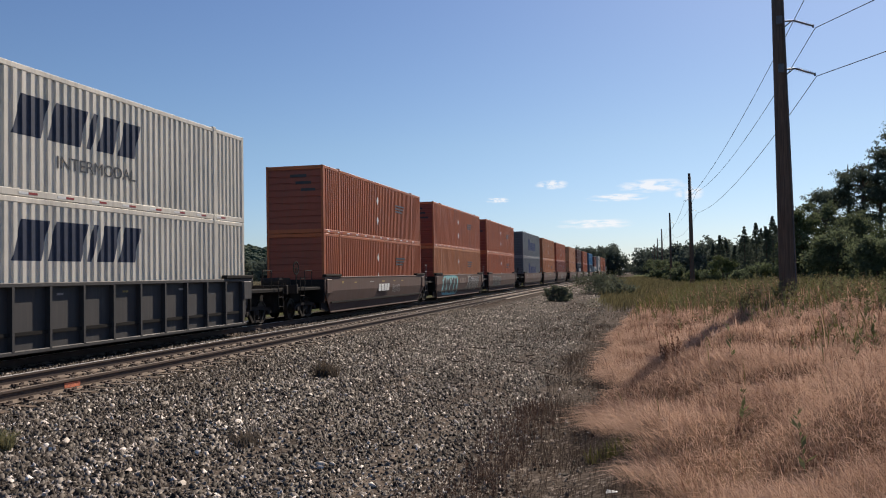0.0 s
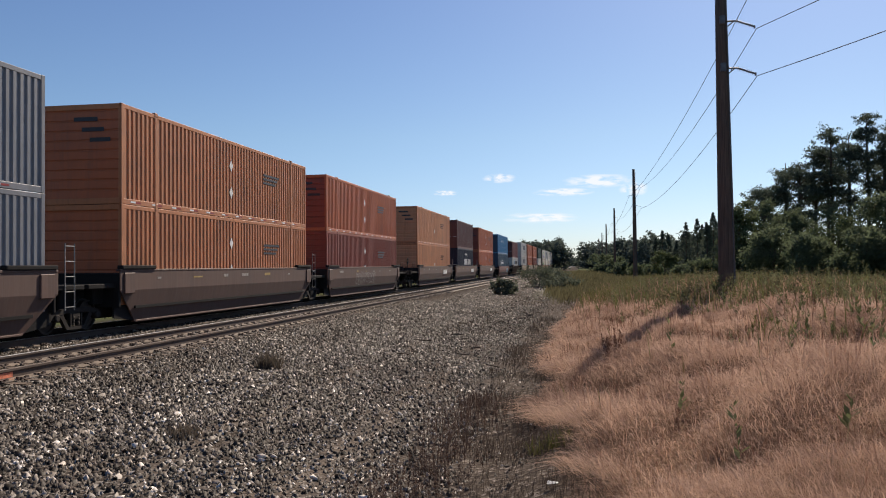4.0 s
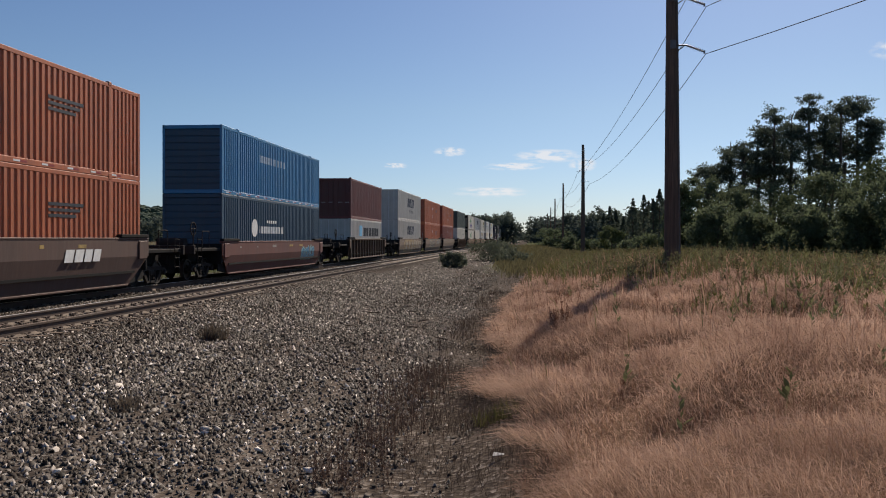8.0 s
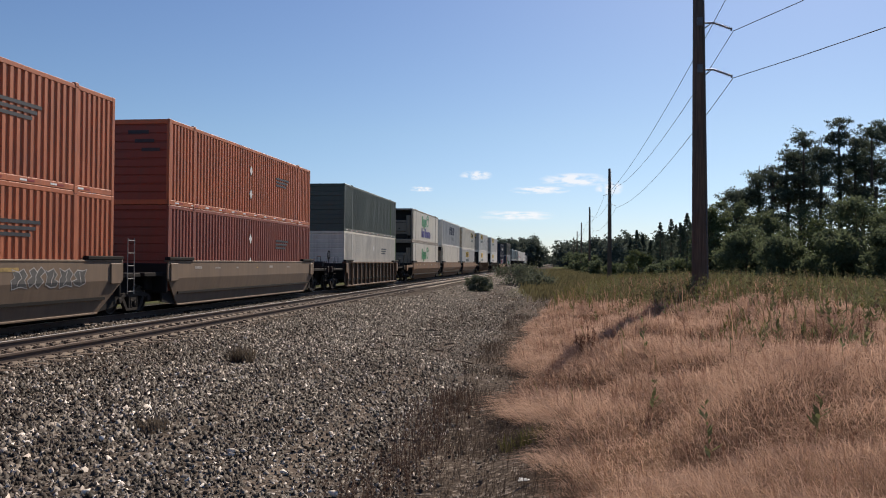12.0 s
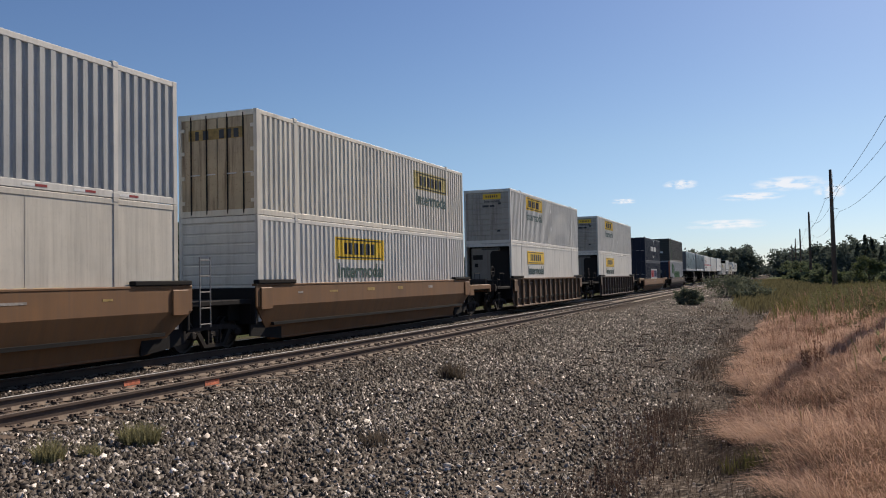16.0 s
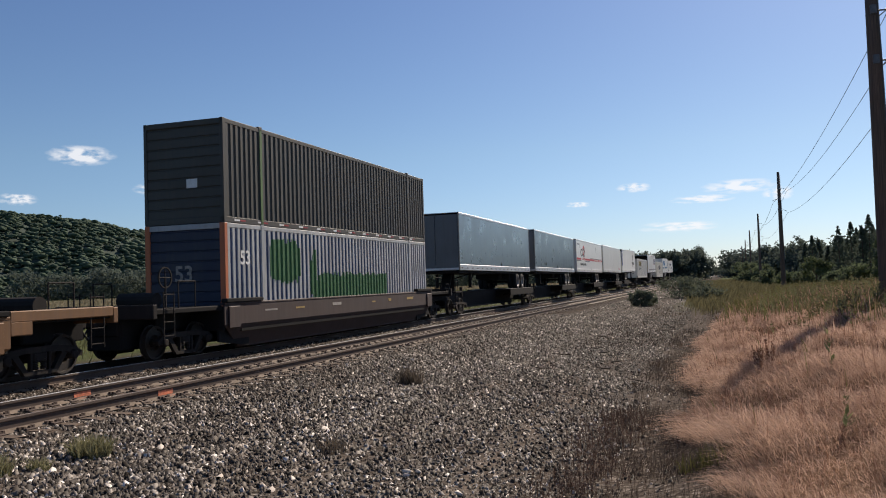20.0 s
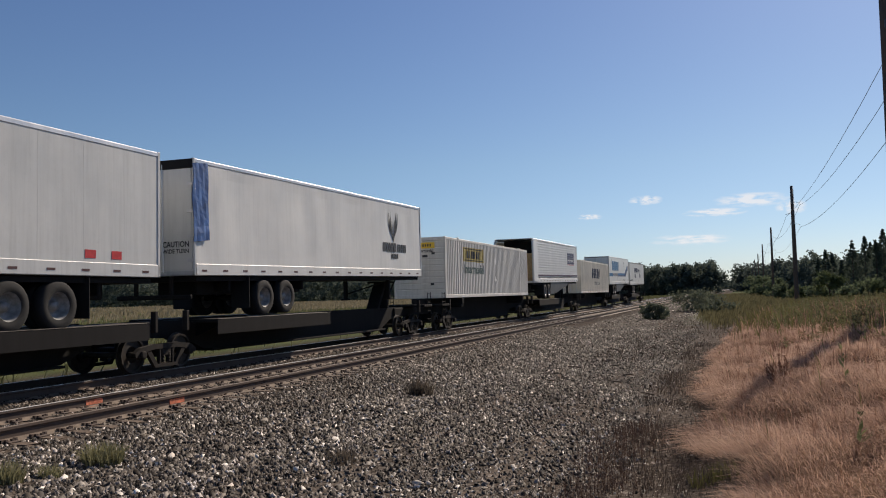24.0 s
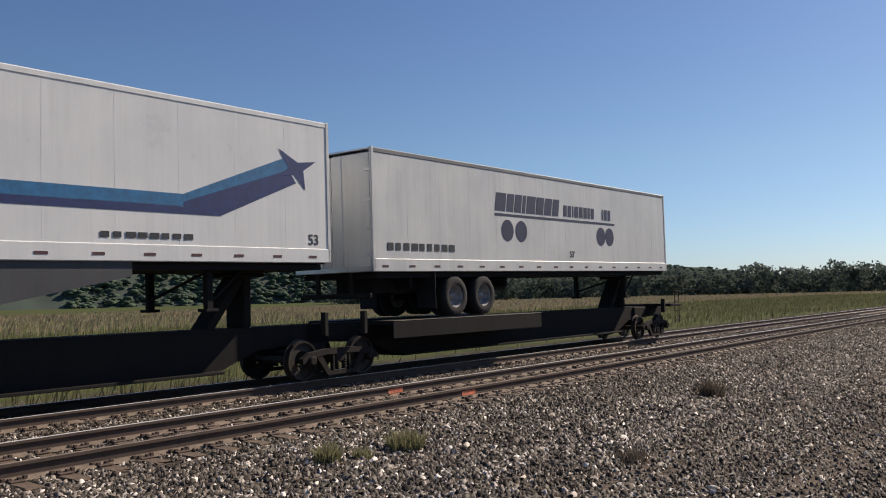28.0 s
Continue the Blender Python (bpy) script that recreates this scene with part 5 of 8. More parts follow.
def hunt_mark(c, y=4.6, z=1.75, sub=True, yellow=None):
    y -= 0.3
    face = (lambda a, e, lo, hi, off: rib_patch(c, a, e, lo, hi, 0.0, off)) if c.name in RIBBED else (lambda a, e, lo, hi, off: slab(a, e, lo, hi, X_MARK + off))
    part("logo_panel", face(y, y + 3.6, z, z + 0.72, 0.0), yellow or M_YELLOW, c, "yellow haulier's panel")
    part("logo_panel_frame", face(y + 0.2, y + 3.4, z + 0.63, z + 0.67, 0.005).add(*(lambda s: (s.v, s.f))(face(y + 0.2, y + 3.4, z + 0.05, z + 0.09, 0.005))), M_INK, c)
    block_word(c, [0.2, 0.24, 0.28, 0.3, 0.3, 0.26], y + 0.62, z + 0.17, 0.38, X_MARK + 0.006, M_INK, 0.13, label="black block of a haulier's mark")
    if sub:
        text_part("Intermodal", 0.66, WORD_GREEN, c, y + 0.15, z - 0.58, X_MARK, 3.3)


def hunt_end(c, z=2.36):
    """Yellow panel, the word below it and small marks on a container's near end."""
    panel = part("end_panel_mark", Build().box(-0.22, 0.78, 0.008, 0.016, z, z + 0.28), M_YELLOW, c, "small yellow panel on the end")
    for k in range(6):
        part("end_mark_bar", Build().box(-0.06 + 0.12 * k, 0.0 + 0.12 * k, 0.003, 0.007, z + 0.08, z + 0.2), M_INK, panel)
    text_part("Intermodal", 0.19, M_INK, c, -0.15, z - 0.17, 0.012, 0.85, facing="y")
    for x0, x1, dz in ((-0.25, 0.1, -0.42), (0.16, 0.42, -0.42), (0.62, 0.78, -0.30), (0.55, 0.72, -1.75)):
        part("end_marking", Build().box(x0, x1, 0.012, 0.018, z + dz, z + dz + 0.11), M_INK, c, "small end marking")


def end_bars(c, H, mat=None, n=3):
    for k in range(n):
        part("end_marking", Build().box(-0.2 + 0.25 * k, 0.55 + 0.2 * k, 0.014, 0.018, H - 0.5 - 0.3 * k, H - 0.38 - 0.3 * k), mat or M_INK, c, "small end marking")


def pair(u, L, up, down, h_up=2.90, h_down=2.90, labels=("", ""), **kw):
    """Two stacked containers; each of up, down: (side, end, frame, style, near end)."""
    a = container(u, LOW, L if not isinstance(L, tuple) else L[1], h_down, *down[:4], labels[1], down[4], tape=kw.get("tape", True))
    b = container(u, LOW + h_down, L if not isinstance(L, tuple) else L[0], h_up, *up[:4], labels[0], up[4], tape=kw.get("tape", True))
    return b, a


L53, L40 = 16.15, 12.19


# end_mat: darker paint on orange, tan, blue and grey boxes carries the ends' shade
def same(mat, style="rib53", end="front", frame_mat=None, end_mat=None):
    return (mat, end_mat or mat, frame_mat or mat, style, end)


ORANGE_L = "weathered orange-red corrugated steel container on a well car"
WHITE_MARKS = plain("placard_white", (0.78, 0.76, 0.72), 0.5, vary=0.08)


def placards(c, y=7.6, owner=True):
    for z in (0.95, 1.95):
        part("placard", Build().prism([(y - 0.16, z), (y, z - 0.22), (y + 0.16, z), (y, z + 0.22)], "x", X_MARK, X_MARK + 0.004), WHITE_MARKS, c, "white diamond placard")
    if not owner:
        return
    for k in range(3):
        part("marking_bar", slab(10.8, 12.6 - 0.2 * k, 1.9 - 0.16 * k, 1.99 - 0.16 * k, X_MARK), M_INK, c, "faded black owner's mark")


def plain_pair(u, up, down, lab_up, lab_down, marks=True):
    b, a = pair(u, L53, up, down, labels=(lab_up, lab_down))
    if marks:
        placards(b)
        placards(a)
    end_bars(b, 2.9)
    return b, a


# white pair at the head
b, a = pair(10.1, L53, same(P_CREAM), same(P_CREAM), labels=("cream-white corrugated container with dark blue block mark", "cream-white corrugated container low in a ribbed well car"))
swift_mark(b, y=5.3), swift_mark(a, y=5.3, sub=False, z=1.5)
well_car(10.1, 26.25, C_GREY, "rib", "dark grey ribbed single well car with orange reflectors")
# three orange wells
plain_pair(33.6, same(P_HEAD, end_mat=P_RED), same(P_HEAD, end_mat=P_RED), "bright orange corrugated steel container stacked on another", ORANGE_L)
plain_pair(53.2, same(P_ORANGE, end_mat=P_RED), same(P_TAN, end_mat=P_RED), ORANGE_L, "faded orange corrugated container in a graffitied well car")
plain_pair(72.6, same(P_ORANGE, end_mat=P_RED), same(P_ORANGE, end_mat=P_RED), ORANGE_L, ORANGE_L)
w = [well_car(33.6, 49.75, C_BROWN, "smooth", "grime-brown smooth-sided well car", ("c", "s")),
     well_car(53.2, 69.35, C_BROWN, "smooth", "grime-brown well car tagged with white and blue graffiti", ("n", "s")),
     well_car(72.6, 88.75, C_BROWN, "smooth", "grime-brown well car tagged with white graffiti", ("n", "c"))]
block_word(w[0], [0.4, 0.4, 0.4, 0.36], -1.0, 0.72, 0.36, 1.464, M_WHITE_INK, 0.08, 0.1)
block_word(w[1], [0.42, 0.42, 0.42, 0.38], -0.9, 0.84, 0.36, 1.452, plain("faded_brown_mark", (0.21, 0.15, 0.12), 0.7, vary=0.35), 0.09, 0.12)
INK_CYAN = plain("pale_cyan_graffiti", (0.22, 0.50, 0.52), 0.6, vary=0.4, scale=3)
INK_BLACK = plain("black_graffiti", (0.022, 0.022, 0.026), 0.6, vary=0.3, scale=3)
INK_FADED = plain("faded_white_graffiti", (0.40, 0.38, 0.36), 0.7, vary=0.35, scale=4)
graffiti(w[1], -6.2, -1.7, 0.10, 1.38, [INK_FADED, INK_BLACK], 3, INK_CYAN, 1.05)
graffiti(w[1], 2.0, 6.4, 0.22, 1.38, [M_WHITE_INK, INK_BLACK], 4, C_BROWN, 0.85)
graffiti(w[1], 1.4, 2.0, 0.25, 0.62, [INK_FADED], 7, None, 0.3, 0.03)
graffiti(w[2], -6.0, -1.6, 0.32, 1.3, [INK_FADED, INK_BLACK], 5, None, 0.62)
graffiti(w[0], 1.5, 3.0, 0.6, 1.0, [INK_FADED], 6, None, 0.4, 0.03)
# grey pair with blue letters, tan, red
b, a = pair(96.0, L53, same(P_SILVER, end_mat=END_GREY_SHADED), same(P_SILVER, end_mat=END_GREY_SHADED), labels=("silver-grey corrugated container with royal blue block letters", "grey corrugated container with blue block letters in a well"))
for c in (a, b):
    y = block_word(c, [1.55], 4.6, 0.85, 1.3, X_MARK, INK_BLUE, 0.2, label="royal blue block letter of a carrier's mark")
    block_word(c, [0.95, 0.6, 0.8, 0.95, 0.95], y, 0.85, 0.95, X_MARK, INK_BLUE, 0.2, label="royal blue block letter of a carrier's mark")
TAN_L = "faded tan-orange corrugated container on a well car"
plain_pair(115.6, same(P_TAN, end_mat=P_ORANGE), same(P_TAN, end_mat=P_ORANGE), TAN_L, TAN_L)
plain_pair(135.0, same(P_ORANGE, end_mat=P_RED), same(P_RED), ORANGE_L, "rust-red corrugated steel container in a well")
well_car(96.0, 112.15, C_BROWN, "smooth", "grime-brown smooth-sided well car", ("c", "s"))
well_car(115.6, 131.75, C_BROWN, "smooth", "grime-brown smooth-sided well car", ("n", "s"))
w = well_car(135.0, 151.15, C_BROWN, "smooth", "grime-brown well car with pale graffiti", ("n", "c"))
graffiti(w, -3, 1.5, 0.45, 1.2, [INK_FADED], 8, None, 0.55, 0.03)
# tan pair, maroon over navy, orange pair
b, a = plain_pair(158.7, same(P_SALMON, frame_mat=P_TAN), same(P_SALMON, frame_mat=P_TAN), TAN_L, TAN_L, marks=False)
for c in (a, b):
    for k in range(3):
        part("marking_bar", rib_patch(c, 10.8, 12.6 - 0.2 * k, 1.9 - 0.16 * k, 1.99 - 0.16 * k), C_BROWN, c, "faded dark owner's mark")
    part("placard", slab(7.5, 7.8, 1.0, 1.3, X_MARK), P_CREAM, c, "small pale placard")
c = container(179.8, LOW + 2.90, L40, 2.90, P_MAROON, P_MAROON, P_MAROON, "rib40", "maroon forty-foot container stacked on a navy one", "doors", tape=False)
a = container(179.8, LOW, L40, 2.90, P_NAVY, P_NAVY, P_NAVY, "rib40", "navy forty-foot container with white block letters", "doors", tape=False)
block_word(a, [0.62, 0.7, 0.62], 5.0, 1.15, 0.62, X_MARK, M_WHITE_INK, 0.12), block_word(a, [0.62, 0.66, 0.7], 7.7, 1.15, 0.62, X_MARK, M_WHITE_INK, 0.12)
part("logo_arc", Build().prism([(6.3 + 0.9 * math.sin(k / 5), 2.05 + 0.35 * math.cos(k / 5)) for k in range(-5, 8)] + [(6.3 + 0.78 * math.sin(k / 5), 1.97 + 0.33 * math.cos(k / 5)) for k in range(7, -6, -1)], "x", X_MARK, X_MARK + 0.004), M_WHITE_INK, a, "white arc of a carrier's mark")
plain_pair(197.55, same(P_ORANGE, end_mat=P_RED), same(P_ORANGE, end_mat=P_RED), ORANGE_L, ORANGE_L)
w = [well_car(158.7, 174.85, C_BROWN, "smooth", "brown well car with white block letters", ("c", "s")),
     well_car(177.85, 194.0, C_BROWN, "smooth", "brown well car with white block letters", ("n", "s")),
     well_car(197.55, 213.7, C_BROWN, "smooth", "brown well car with white block letters", ("n", "c"))]
for q in w:
    block_word(q, [0.44, 0.44, 0.4, 0.4], 3.2, 0.78, 0.36, 1.464, M_WHITE_INK, 0.08, 0.12)
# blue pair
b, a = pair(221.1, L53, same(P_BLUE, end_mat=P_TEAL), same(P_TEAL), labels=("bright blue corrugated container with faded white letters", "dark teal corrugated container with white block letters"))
block_word(b, [0.45, 0.4, 0.45, 0.2, 0.45, 0.4, 0.4, 0.4], 5.0, 1.75, 0.34, X_MARK, plain("faded_white_mark", (0.35, 0.47, 0.58), 0.6), 0.14)
block_word(a, [0.1, 0.4, 0.4, 0.4, 0.2, 0.4, 0.4, 0.4, 0.4], 4.9, 1.25, 0.34, X_MARK, M_WHITE_INK, 0.1)
bars(a, 6.0, 1.75, 0.14, 5, 0.28, M_WHITE_INK, X_MARK)
part("logo_disc", Build().lathe([(0, 0.0), (0.004, 0.0), (0.004, 0.42), (0.0, 0.42)], (X_MARK, 4.2, 1.5), 20), M_WHITE_INK, a, "white round mark")
w = well_car(221.1, 237.25, C_RED, "smooth", "maroon smooth-sided well car with pale graffiti", ("c", "c"), sill_top=1.35)
graffiti(w, 3.6, 6.4, 0.2, 1.1, [INK_MINT, INK_TEALBLUE], 9)
# maroon over grey, forty foot, ribbed well
c = container(246.2, LOW + 2.45, L40, 2.90, P_CRIMSON, P_MAROON, P_CRIMSON, "rib40", "maroon forty-foot container stacked on a pale grey one", "doors", tape=False)
a = container(246.2, LOW, L40, 2.45, P_GREY, P_GREY, P_GREY, "rib40", "pale grey forty-foot container with dark block letters", "doors", tape=False)
block_word(a, [0.95, 0.9, 0.85, 0.9, 0.85, 0.9], 4.6, 1.2, 0.66, X_MARK, M_INK, 0.18)
part("logo_square", slab(3.0, 4.0, 1.2, 2.0, X_MARK), INK_SKY, a, "pale blue square of a carrier's mark")
well_car(245.2, 259.4, C_RIB_DARK, "rib", "weathered brown ribbed forty-foot well car", ("c", "c"), sill_bottom=0.0)
# grey pair, two red pairs
b, a = pair(267.4, L53, same(P_GREY, end="doors"), same(P_GREY, end="doors"), labels=("grey-white corrugated container with dark blue block mark", "grey-white corrugated container in a graffitied well car"))
swift_mark(b, y=5.9, z=1.4), swift_mark(a, y=5.9, z=1.45, sub=False)
plain_pair(287.3, same(P_ORANGE, end_mat=P_RED), same(P_ORANGE, end_mat=P_RED), ORANGE_L, ORANGE_L)
plain_pair(306.95, same(P_ORANGE, end_mat=P_RED), same(P_RED), ORANGE_L, "rust-red corrugated steel container in a well")
w = [well_car(267.4, 283.55, C_TTX_DARK, "smooth", "weathered tan well car covered in graffiti", ("c", "s")),
     well_car(287.3, 303.45, C_TTX_DARK, "smooth", "weathered tan well car with white graffiti", ("n", "s")),
     well_car(306.95, 323.1, C_TTX_DARK, "smooth", "weathered tan well car", ("n", "c"))]
TAG_OCHRE = plain("faded_ochre_graffiti", (0.30, 0.21, 0.10), 0.7, vary=0.4, scale=3)
TAG_GREY = plain("faded_grey_graffiti", (0.26, 0.24, 0.20), 0.7, vary=0.4, scale=3)
graffiti(w[0], -5.0, 1.2, 0.10, 1.36, [TAG_OCHRE, C_TTX_DARK, TAG_GREY], 12, TAG_OCHRE, 1.0)
graffiti(w[0], 1.8, 6.9, 0.30, 1.36, [INK_TAN, TAG_GREY, C_TTX_DARK], 15, None, 0.7)
TAG_DARK = plain("dark_grey_graffiti", (0.075, 0.075, 0.072), 0.7, vary=0.4, scale=3)
graffiti(w[1], -4.6, 1.0, 0.15, 1.36, [INK_TAN, TAG_DARK], 13, None, 1.0)
graffiti(w[1], 3.2, 6.4, 0.75, 1.3, [INK_FADED, TAG_DARK], 14, None, 0.6, 0.03)
# green over cream
b, a = pair(330.25, L53, same(P_GREEN), same(P_CREAM, frame_mat=P_CREAM), labels=("dark grey-green corrugated container stacked on a cream one", "cream-white corrugated container in an ochre ribbed well"))
placards(a, 8.2)
for c in (b, a):
    part("lifting_post", Build().cbox(W - 0.05, W + 0.012, 14.08, 14.21, 0.02, 2.86, 0.01) if c is b else Build().cbox(W - 0.05, W + 0.010, 15.99, 16.16, 0.02, 2.88, 0.01), paint("green_post", (0.085, 0.16, 0.045), 0.55, 0.3), c, "dull green post")
well_car(330.25, 346.4, C_RIB, "rib", "dark brown ribbed well car", ("c", "c"))
# cream reefers with green mark, grey over cream, white pair
b, a = pair(354.0, L53, same(P_REEFER, "smooth", "genset", P_FRAME), same(P_REEFER, "smooth", "genset", P_FRAME), labels=("smooth cream refrigerated container with green and violet marks", "smooth cream refrigerated container with open end frame"), tape=False)
for c, big in ((b, True), (a, False)):
    z0_ = 1.52 if big else 1.30
    y = 5.3
    for wd, lo, hi in ((0.62, 0.0, 1.0), (0.16, 0.0, 0.72), (0.50, -0.22, 0.72), (0.50, 0.0, 0.72), (0.36, 0.0, 0.72)):
        part("logo_bar", slab(y, y + wd, z0_ + lo, z0_ + hi, X_MARK, 0.05), INK_GREEN, c, "green block of a carrier's mark")
        y += wd + 0.12
    for ry, rz, a0, a1, wid in ((0.85, 0.62, 20, 215, 0.16), (0.50, 0.34, -40, 150, 0.12), (0.62, 0.50, 230, 330, 0.14)):
        part("logo_arc", oval_band(8.75, z0_ + 0.55, ry, rz, wid, wid, a0, a1, X_MARK, X_MARK + 0.004), INK_GREEN, c, "green arc of a round mark")
    if big:
        y = 5.1
        for wd, hi in ((0.46, 0.88), (0.42, 0.62), (0.42, 0.62), (0.14, 0.88), (-0.2, 0), (0.42, 0.88), (0.34, 0.62), (0.42, 0.62), (0.26, 0.62), (0.40, 0.62), (0.34, 0.62), (0.34, 0.62)):
            if wd < 0:
                y -= wd
                continue
            part("logo_bar", slab(y, y + wd, 0.48, 0.48 + hi, X_MARK, 0.05), INK_PURPLE, c, "violet block of a carrier's mark")
            y += wd + 0.10
        for k in range(3):
            part("speed_line", slab(10.5, 11.3 - 0.15 * k, 0.95 - 0.17 * k, 0.99 - 0.17 * k, X_MARK), INK_PURPLE, c)
b, a = pair(373.4, L53, same(P_BLUEGREY, end="doors", end_mat=P_WHITE, frame_mat=P_WHITE), same(P_REEFER, "smooth", "genset", end_mat=M_DARK), labels=("blue-grey corrugated container with dark block mark", "smooth cream refrigerated container"))
swift_mark(b, y=5.9, z=1.4)
text_part("53", 0.3, M_INK, b, -0.6, 1.55, 0.012, None, facing="y")
bars(a, 10.2, 0.75, 0.28, 6, 0.4, plain("pale_yellow_mark", (0.72, 0.62, 0.35), 0.6), X_MARK)
M_DOOR_YELLOW = plain("grimy_door_yellow", (0.26, 0.18, 0.06), 0.7, vary=0.5, scale=4)
RUSTY = paint("rusty_beige_doors", (0.50, 0.41, 0.28), 0.6, 1.0, (0.085, 0.045, 0.022))
b, a = pair(392.8, L53, same(P_CREAM, end="doors", end_mat=RUSTY), same(P_WHITE, end="front"), labels=("beige corrugated container with yellow panel and rusty door rods", "white corrugated container with yellow panel"), tape=False)
hunt_mark(b, y=11.0, z=1.7, yellow=M_YELLOW_WORN), hunt_mark(a, y=4.6, z=1.75)
part("door_panel_mark", Build().box(-0.95, 0.85, 0.012, 0.02, 2.14, 2.44), M_DOOR_YELLOW, b, "grimy yellow panel across the doors")
for k, (e0, e1) in enumerate(((-0.72, -0.6), (-0.46, -0.28), (0.08, 0.24), (0.32, 0.48), (0.56, 0.72))):
    part("door_mark_bar", Build().box(e0, e1, 0.006, 0.011, 2.15, 2.40), M_INK, b, "black bar of the faded mark on the doors")
w = [well_car(354.0, 370.15, C_TTX, "smooth", "ochre smooth-sided well car with stencilled markings", ("c", "s")),
     well_car(373.4, 389.55, C_TTX, "smooth", "ochre smooth-sided well car", ("n", "s")),
     well_car(392.8, 408.95, C_TTX, "smooth", "ochre smooth-sided well car with stencilled markings", ("n", "c"))]
# two white pairs in ribbed wells
for u, mat in ((416.2, C_RIB), (439.6, C_RIB_WORN)):
    b, a = pair(u, L53, same(P_WHITE, end_mat=END_GRIMY_SHADED), same(P_WHITE, "smooth", "reefer"), labels=("white corrugated container with yellow panel and green word", "smooth white refrigerated container with yellow panel"), tape=False)
    hunt_mark(b, y=3.3, z=1.98), hunt_mark(a, y=3.4, z=1.82)
    hunt_end(b)
    for y, z in ((8.6, 1.1), (8.6, 2.2)):
        part("placard", Build().prism([(y - 0.14, z), (y, z - 0.2), (y + 0.14, z), (y, z + 0.2)], "x", X_MARK, X_MARK + 0.004), WHITE_MARKS, b)
    well_car(u, u + L53, mat, "rib", "dark brown ribbed well car with worn paint" if mat is C_RIB else "dark weathered ribbed well car", ("c", "c"), sill_top=1.50)
# navy forty-footers
b = container(464.9, LOW + 2.52, L40, 2.59, P_NAVY, P_NAVY, P_NAVY, "rib40", "navy forty-foot container with white block letters and arc", "doors", tape=False)
a = container(464.9, LOW, L40, 2.52, P_NAVY, P_NAVY, P_NAVY, "rib40", "navy forty-foot container with red and white block letters", "doors", tape=False)
block_word(b, [0.55, 0.62, 0.55], 4.4, 1.2, 0.5, X_MARK, M_WHITE_INK, 0.1), block_word(b, [0.55, 0.58, 0.62], 6.8, 1.2, 0.5, X_MARK, M_WHITE_INK, 0.1)
for s in (1, -1):
    part("logo_arc", Build().prism([(6.6 + s * 0.9 * math.sin(k / 6), 1.45 + s * 0.95 * math.cos(k / 6)) for k in range(-3, 6)] + [(6.6 + s * 0.8 * math.sin(k / 6), 1.45 + s * 0.87 * math.cos(k / 6)) for k in range(5, -4, -1)], "x", X_MARK, X_MARK + 0.004), M_WHITE_INK, b, "white arc of a carrier's mark")
part("logo_backing", rib_patch(a, 4.3, 9.1, 0.65, 1.75), M_WHITE_INK, a, "white panel")
block_word(a, [0.6, 0.7, 0.6], 4.4, 0.85, 0.72, X_MARK + 0.005, INK_RED, 0.1), block_word(a, [0.6, 0.62, 0.66], 6.8, 0.85, 0.72, X_MARK + 0.005, INK_DEEP, 0.1)
well_car(462.9, 479.05, C_TTX, "smooth", "ochre low-sided well car carrying two short navy containers", ("c", "c"), sill_top=1.12, sill_bottom=-0.10)
# olive over striped white
b, a = pair(486.8, L53, same(P_OLIVE), (P_BLUEGREY, P_BLUE_END, P_BLUEGREY, "rib53", "front"), labels=("dark olive-grey corrugated container stacked on a striped one", "white and dark striped corrugated container with green graffiti and blue end"))
part("orange_post", Build().cbox(W - 0.16, W + 0.008, -0.006, 0.14, 0, 2.89, 0.01), P_POSTS, a, "orange corner post")
part("orange_post", Build().cbox(-W - 0.008, -W + 0.16, -0.006, 0.14, 0, 2.89, 0.01), P_POSTS, a, "orange corner post")
text_part("53", 0.62, M_STENCIL, a, -0.35, 1.3, 0.008, None, facing="y")
STRIPE = plain("navy_stripe", (0.035, 0.05, 0.125), 0.5)
for lo_, hi_ in ((0.16, 1.93), (2.07, 14.08), (14.22, 15.99)):
    n = max(1, round((hi_ - lo_) / 0.27))
    p_ = (hi_ - lo_) / n
    for k in range(n):
        part("dark_stripe", lambda: Build().sheet([(W - 0.010, -0.034), (W - 0.038, 0.0), (W - 0.038, 0.32 * p_), (W - 0.010, 0.32 * p_ + 0.034)], "z", 0.17, 2.75), STRIPE, a, at=pose(0, lo_ + (k + 0.56) * p_, 0), key=("stripe", round(p_, 3)))
for y0_, y1_, za, zb_ in ((2.4, 4.3, 1.2, 2.52), (5.0, 5.5, 0.5, 2.3), (5.4, 11.6, 0.42, 1.5)):
    q = random.Random(int(10 * y0_))
    for k in range(int((y1_ - y0_) / 0.135)):
        y = y0_ + 0.135 * k
        soft = min(1.0, 0.5 + 1.6 * min(y - y0_ + 0.1, y1_ - y) / 0.9)
        mid_ = (za + zb_) / 2 + 0.05 * math.sin(y * 2.3)
        part("graffiti_patch", rib_patch(a, y, y + 0.137, mid_ - (mid_ - za) * soft * q.uniform(0.85, 1.05), mid_ + (zb_ - mid_) * soft * q.uniform(0.8, 1.08), 0.0, 0.008), INK_LIME, a, "green graffiti patch")
text_part("53", 0.55, M_WHITE_INK, a, 0.75, 1.75, W + 0.002, 0.5)
part("lifting_post", Build().cbox(W - 0.05, W + 0.012, 1.93, 2.06, 0.02, 2.86, 0.01), paint("green_post", (0.085, 0.16, 0.045), 0.55, 0.3), b, "dull green lifting post")
part("end_marking", Build().box(0.1, 0.45, 0.012, 0.018, 1.0, 1.25), M_WHITE_INK, b, "small white placard")
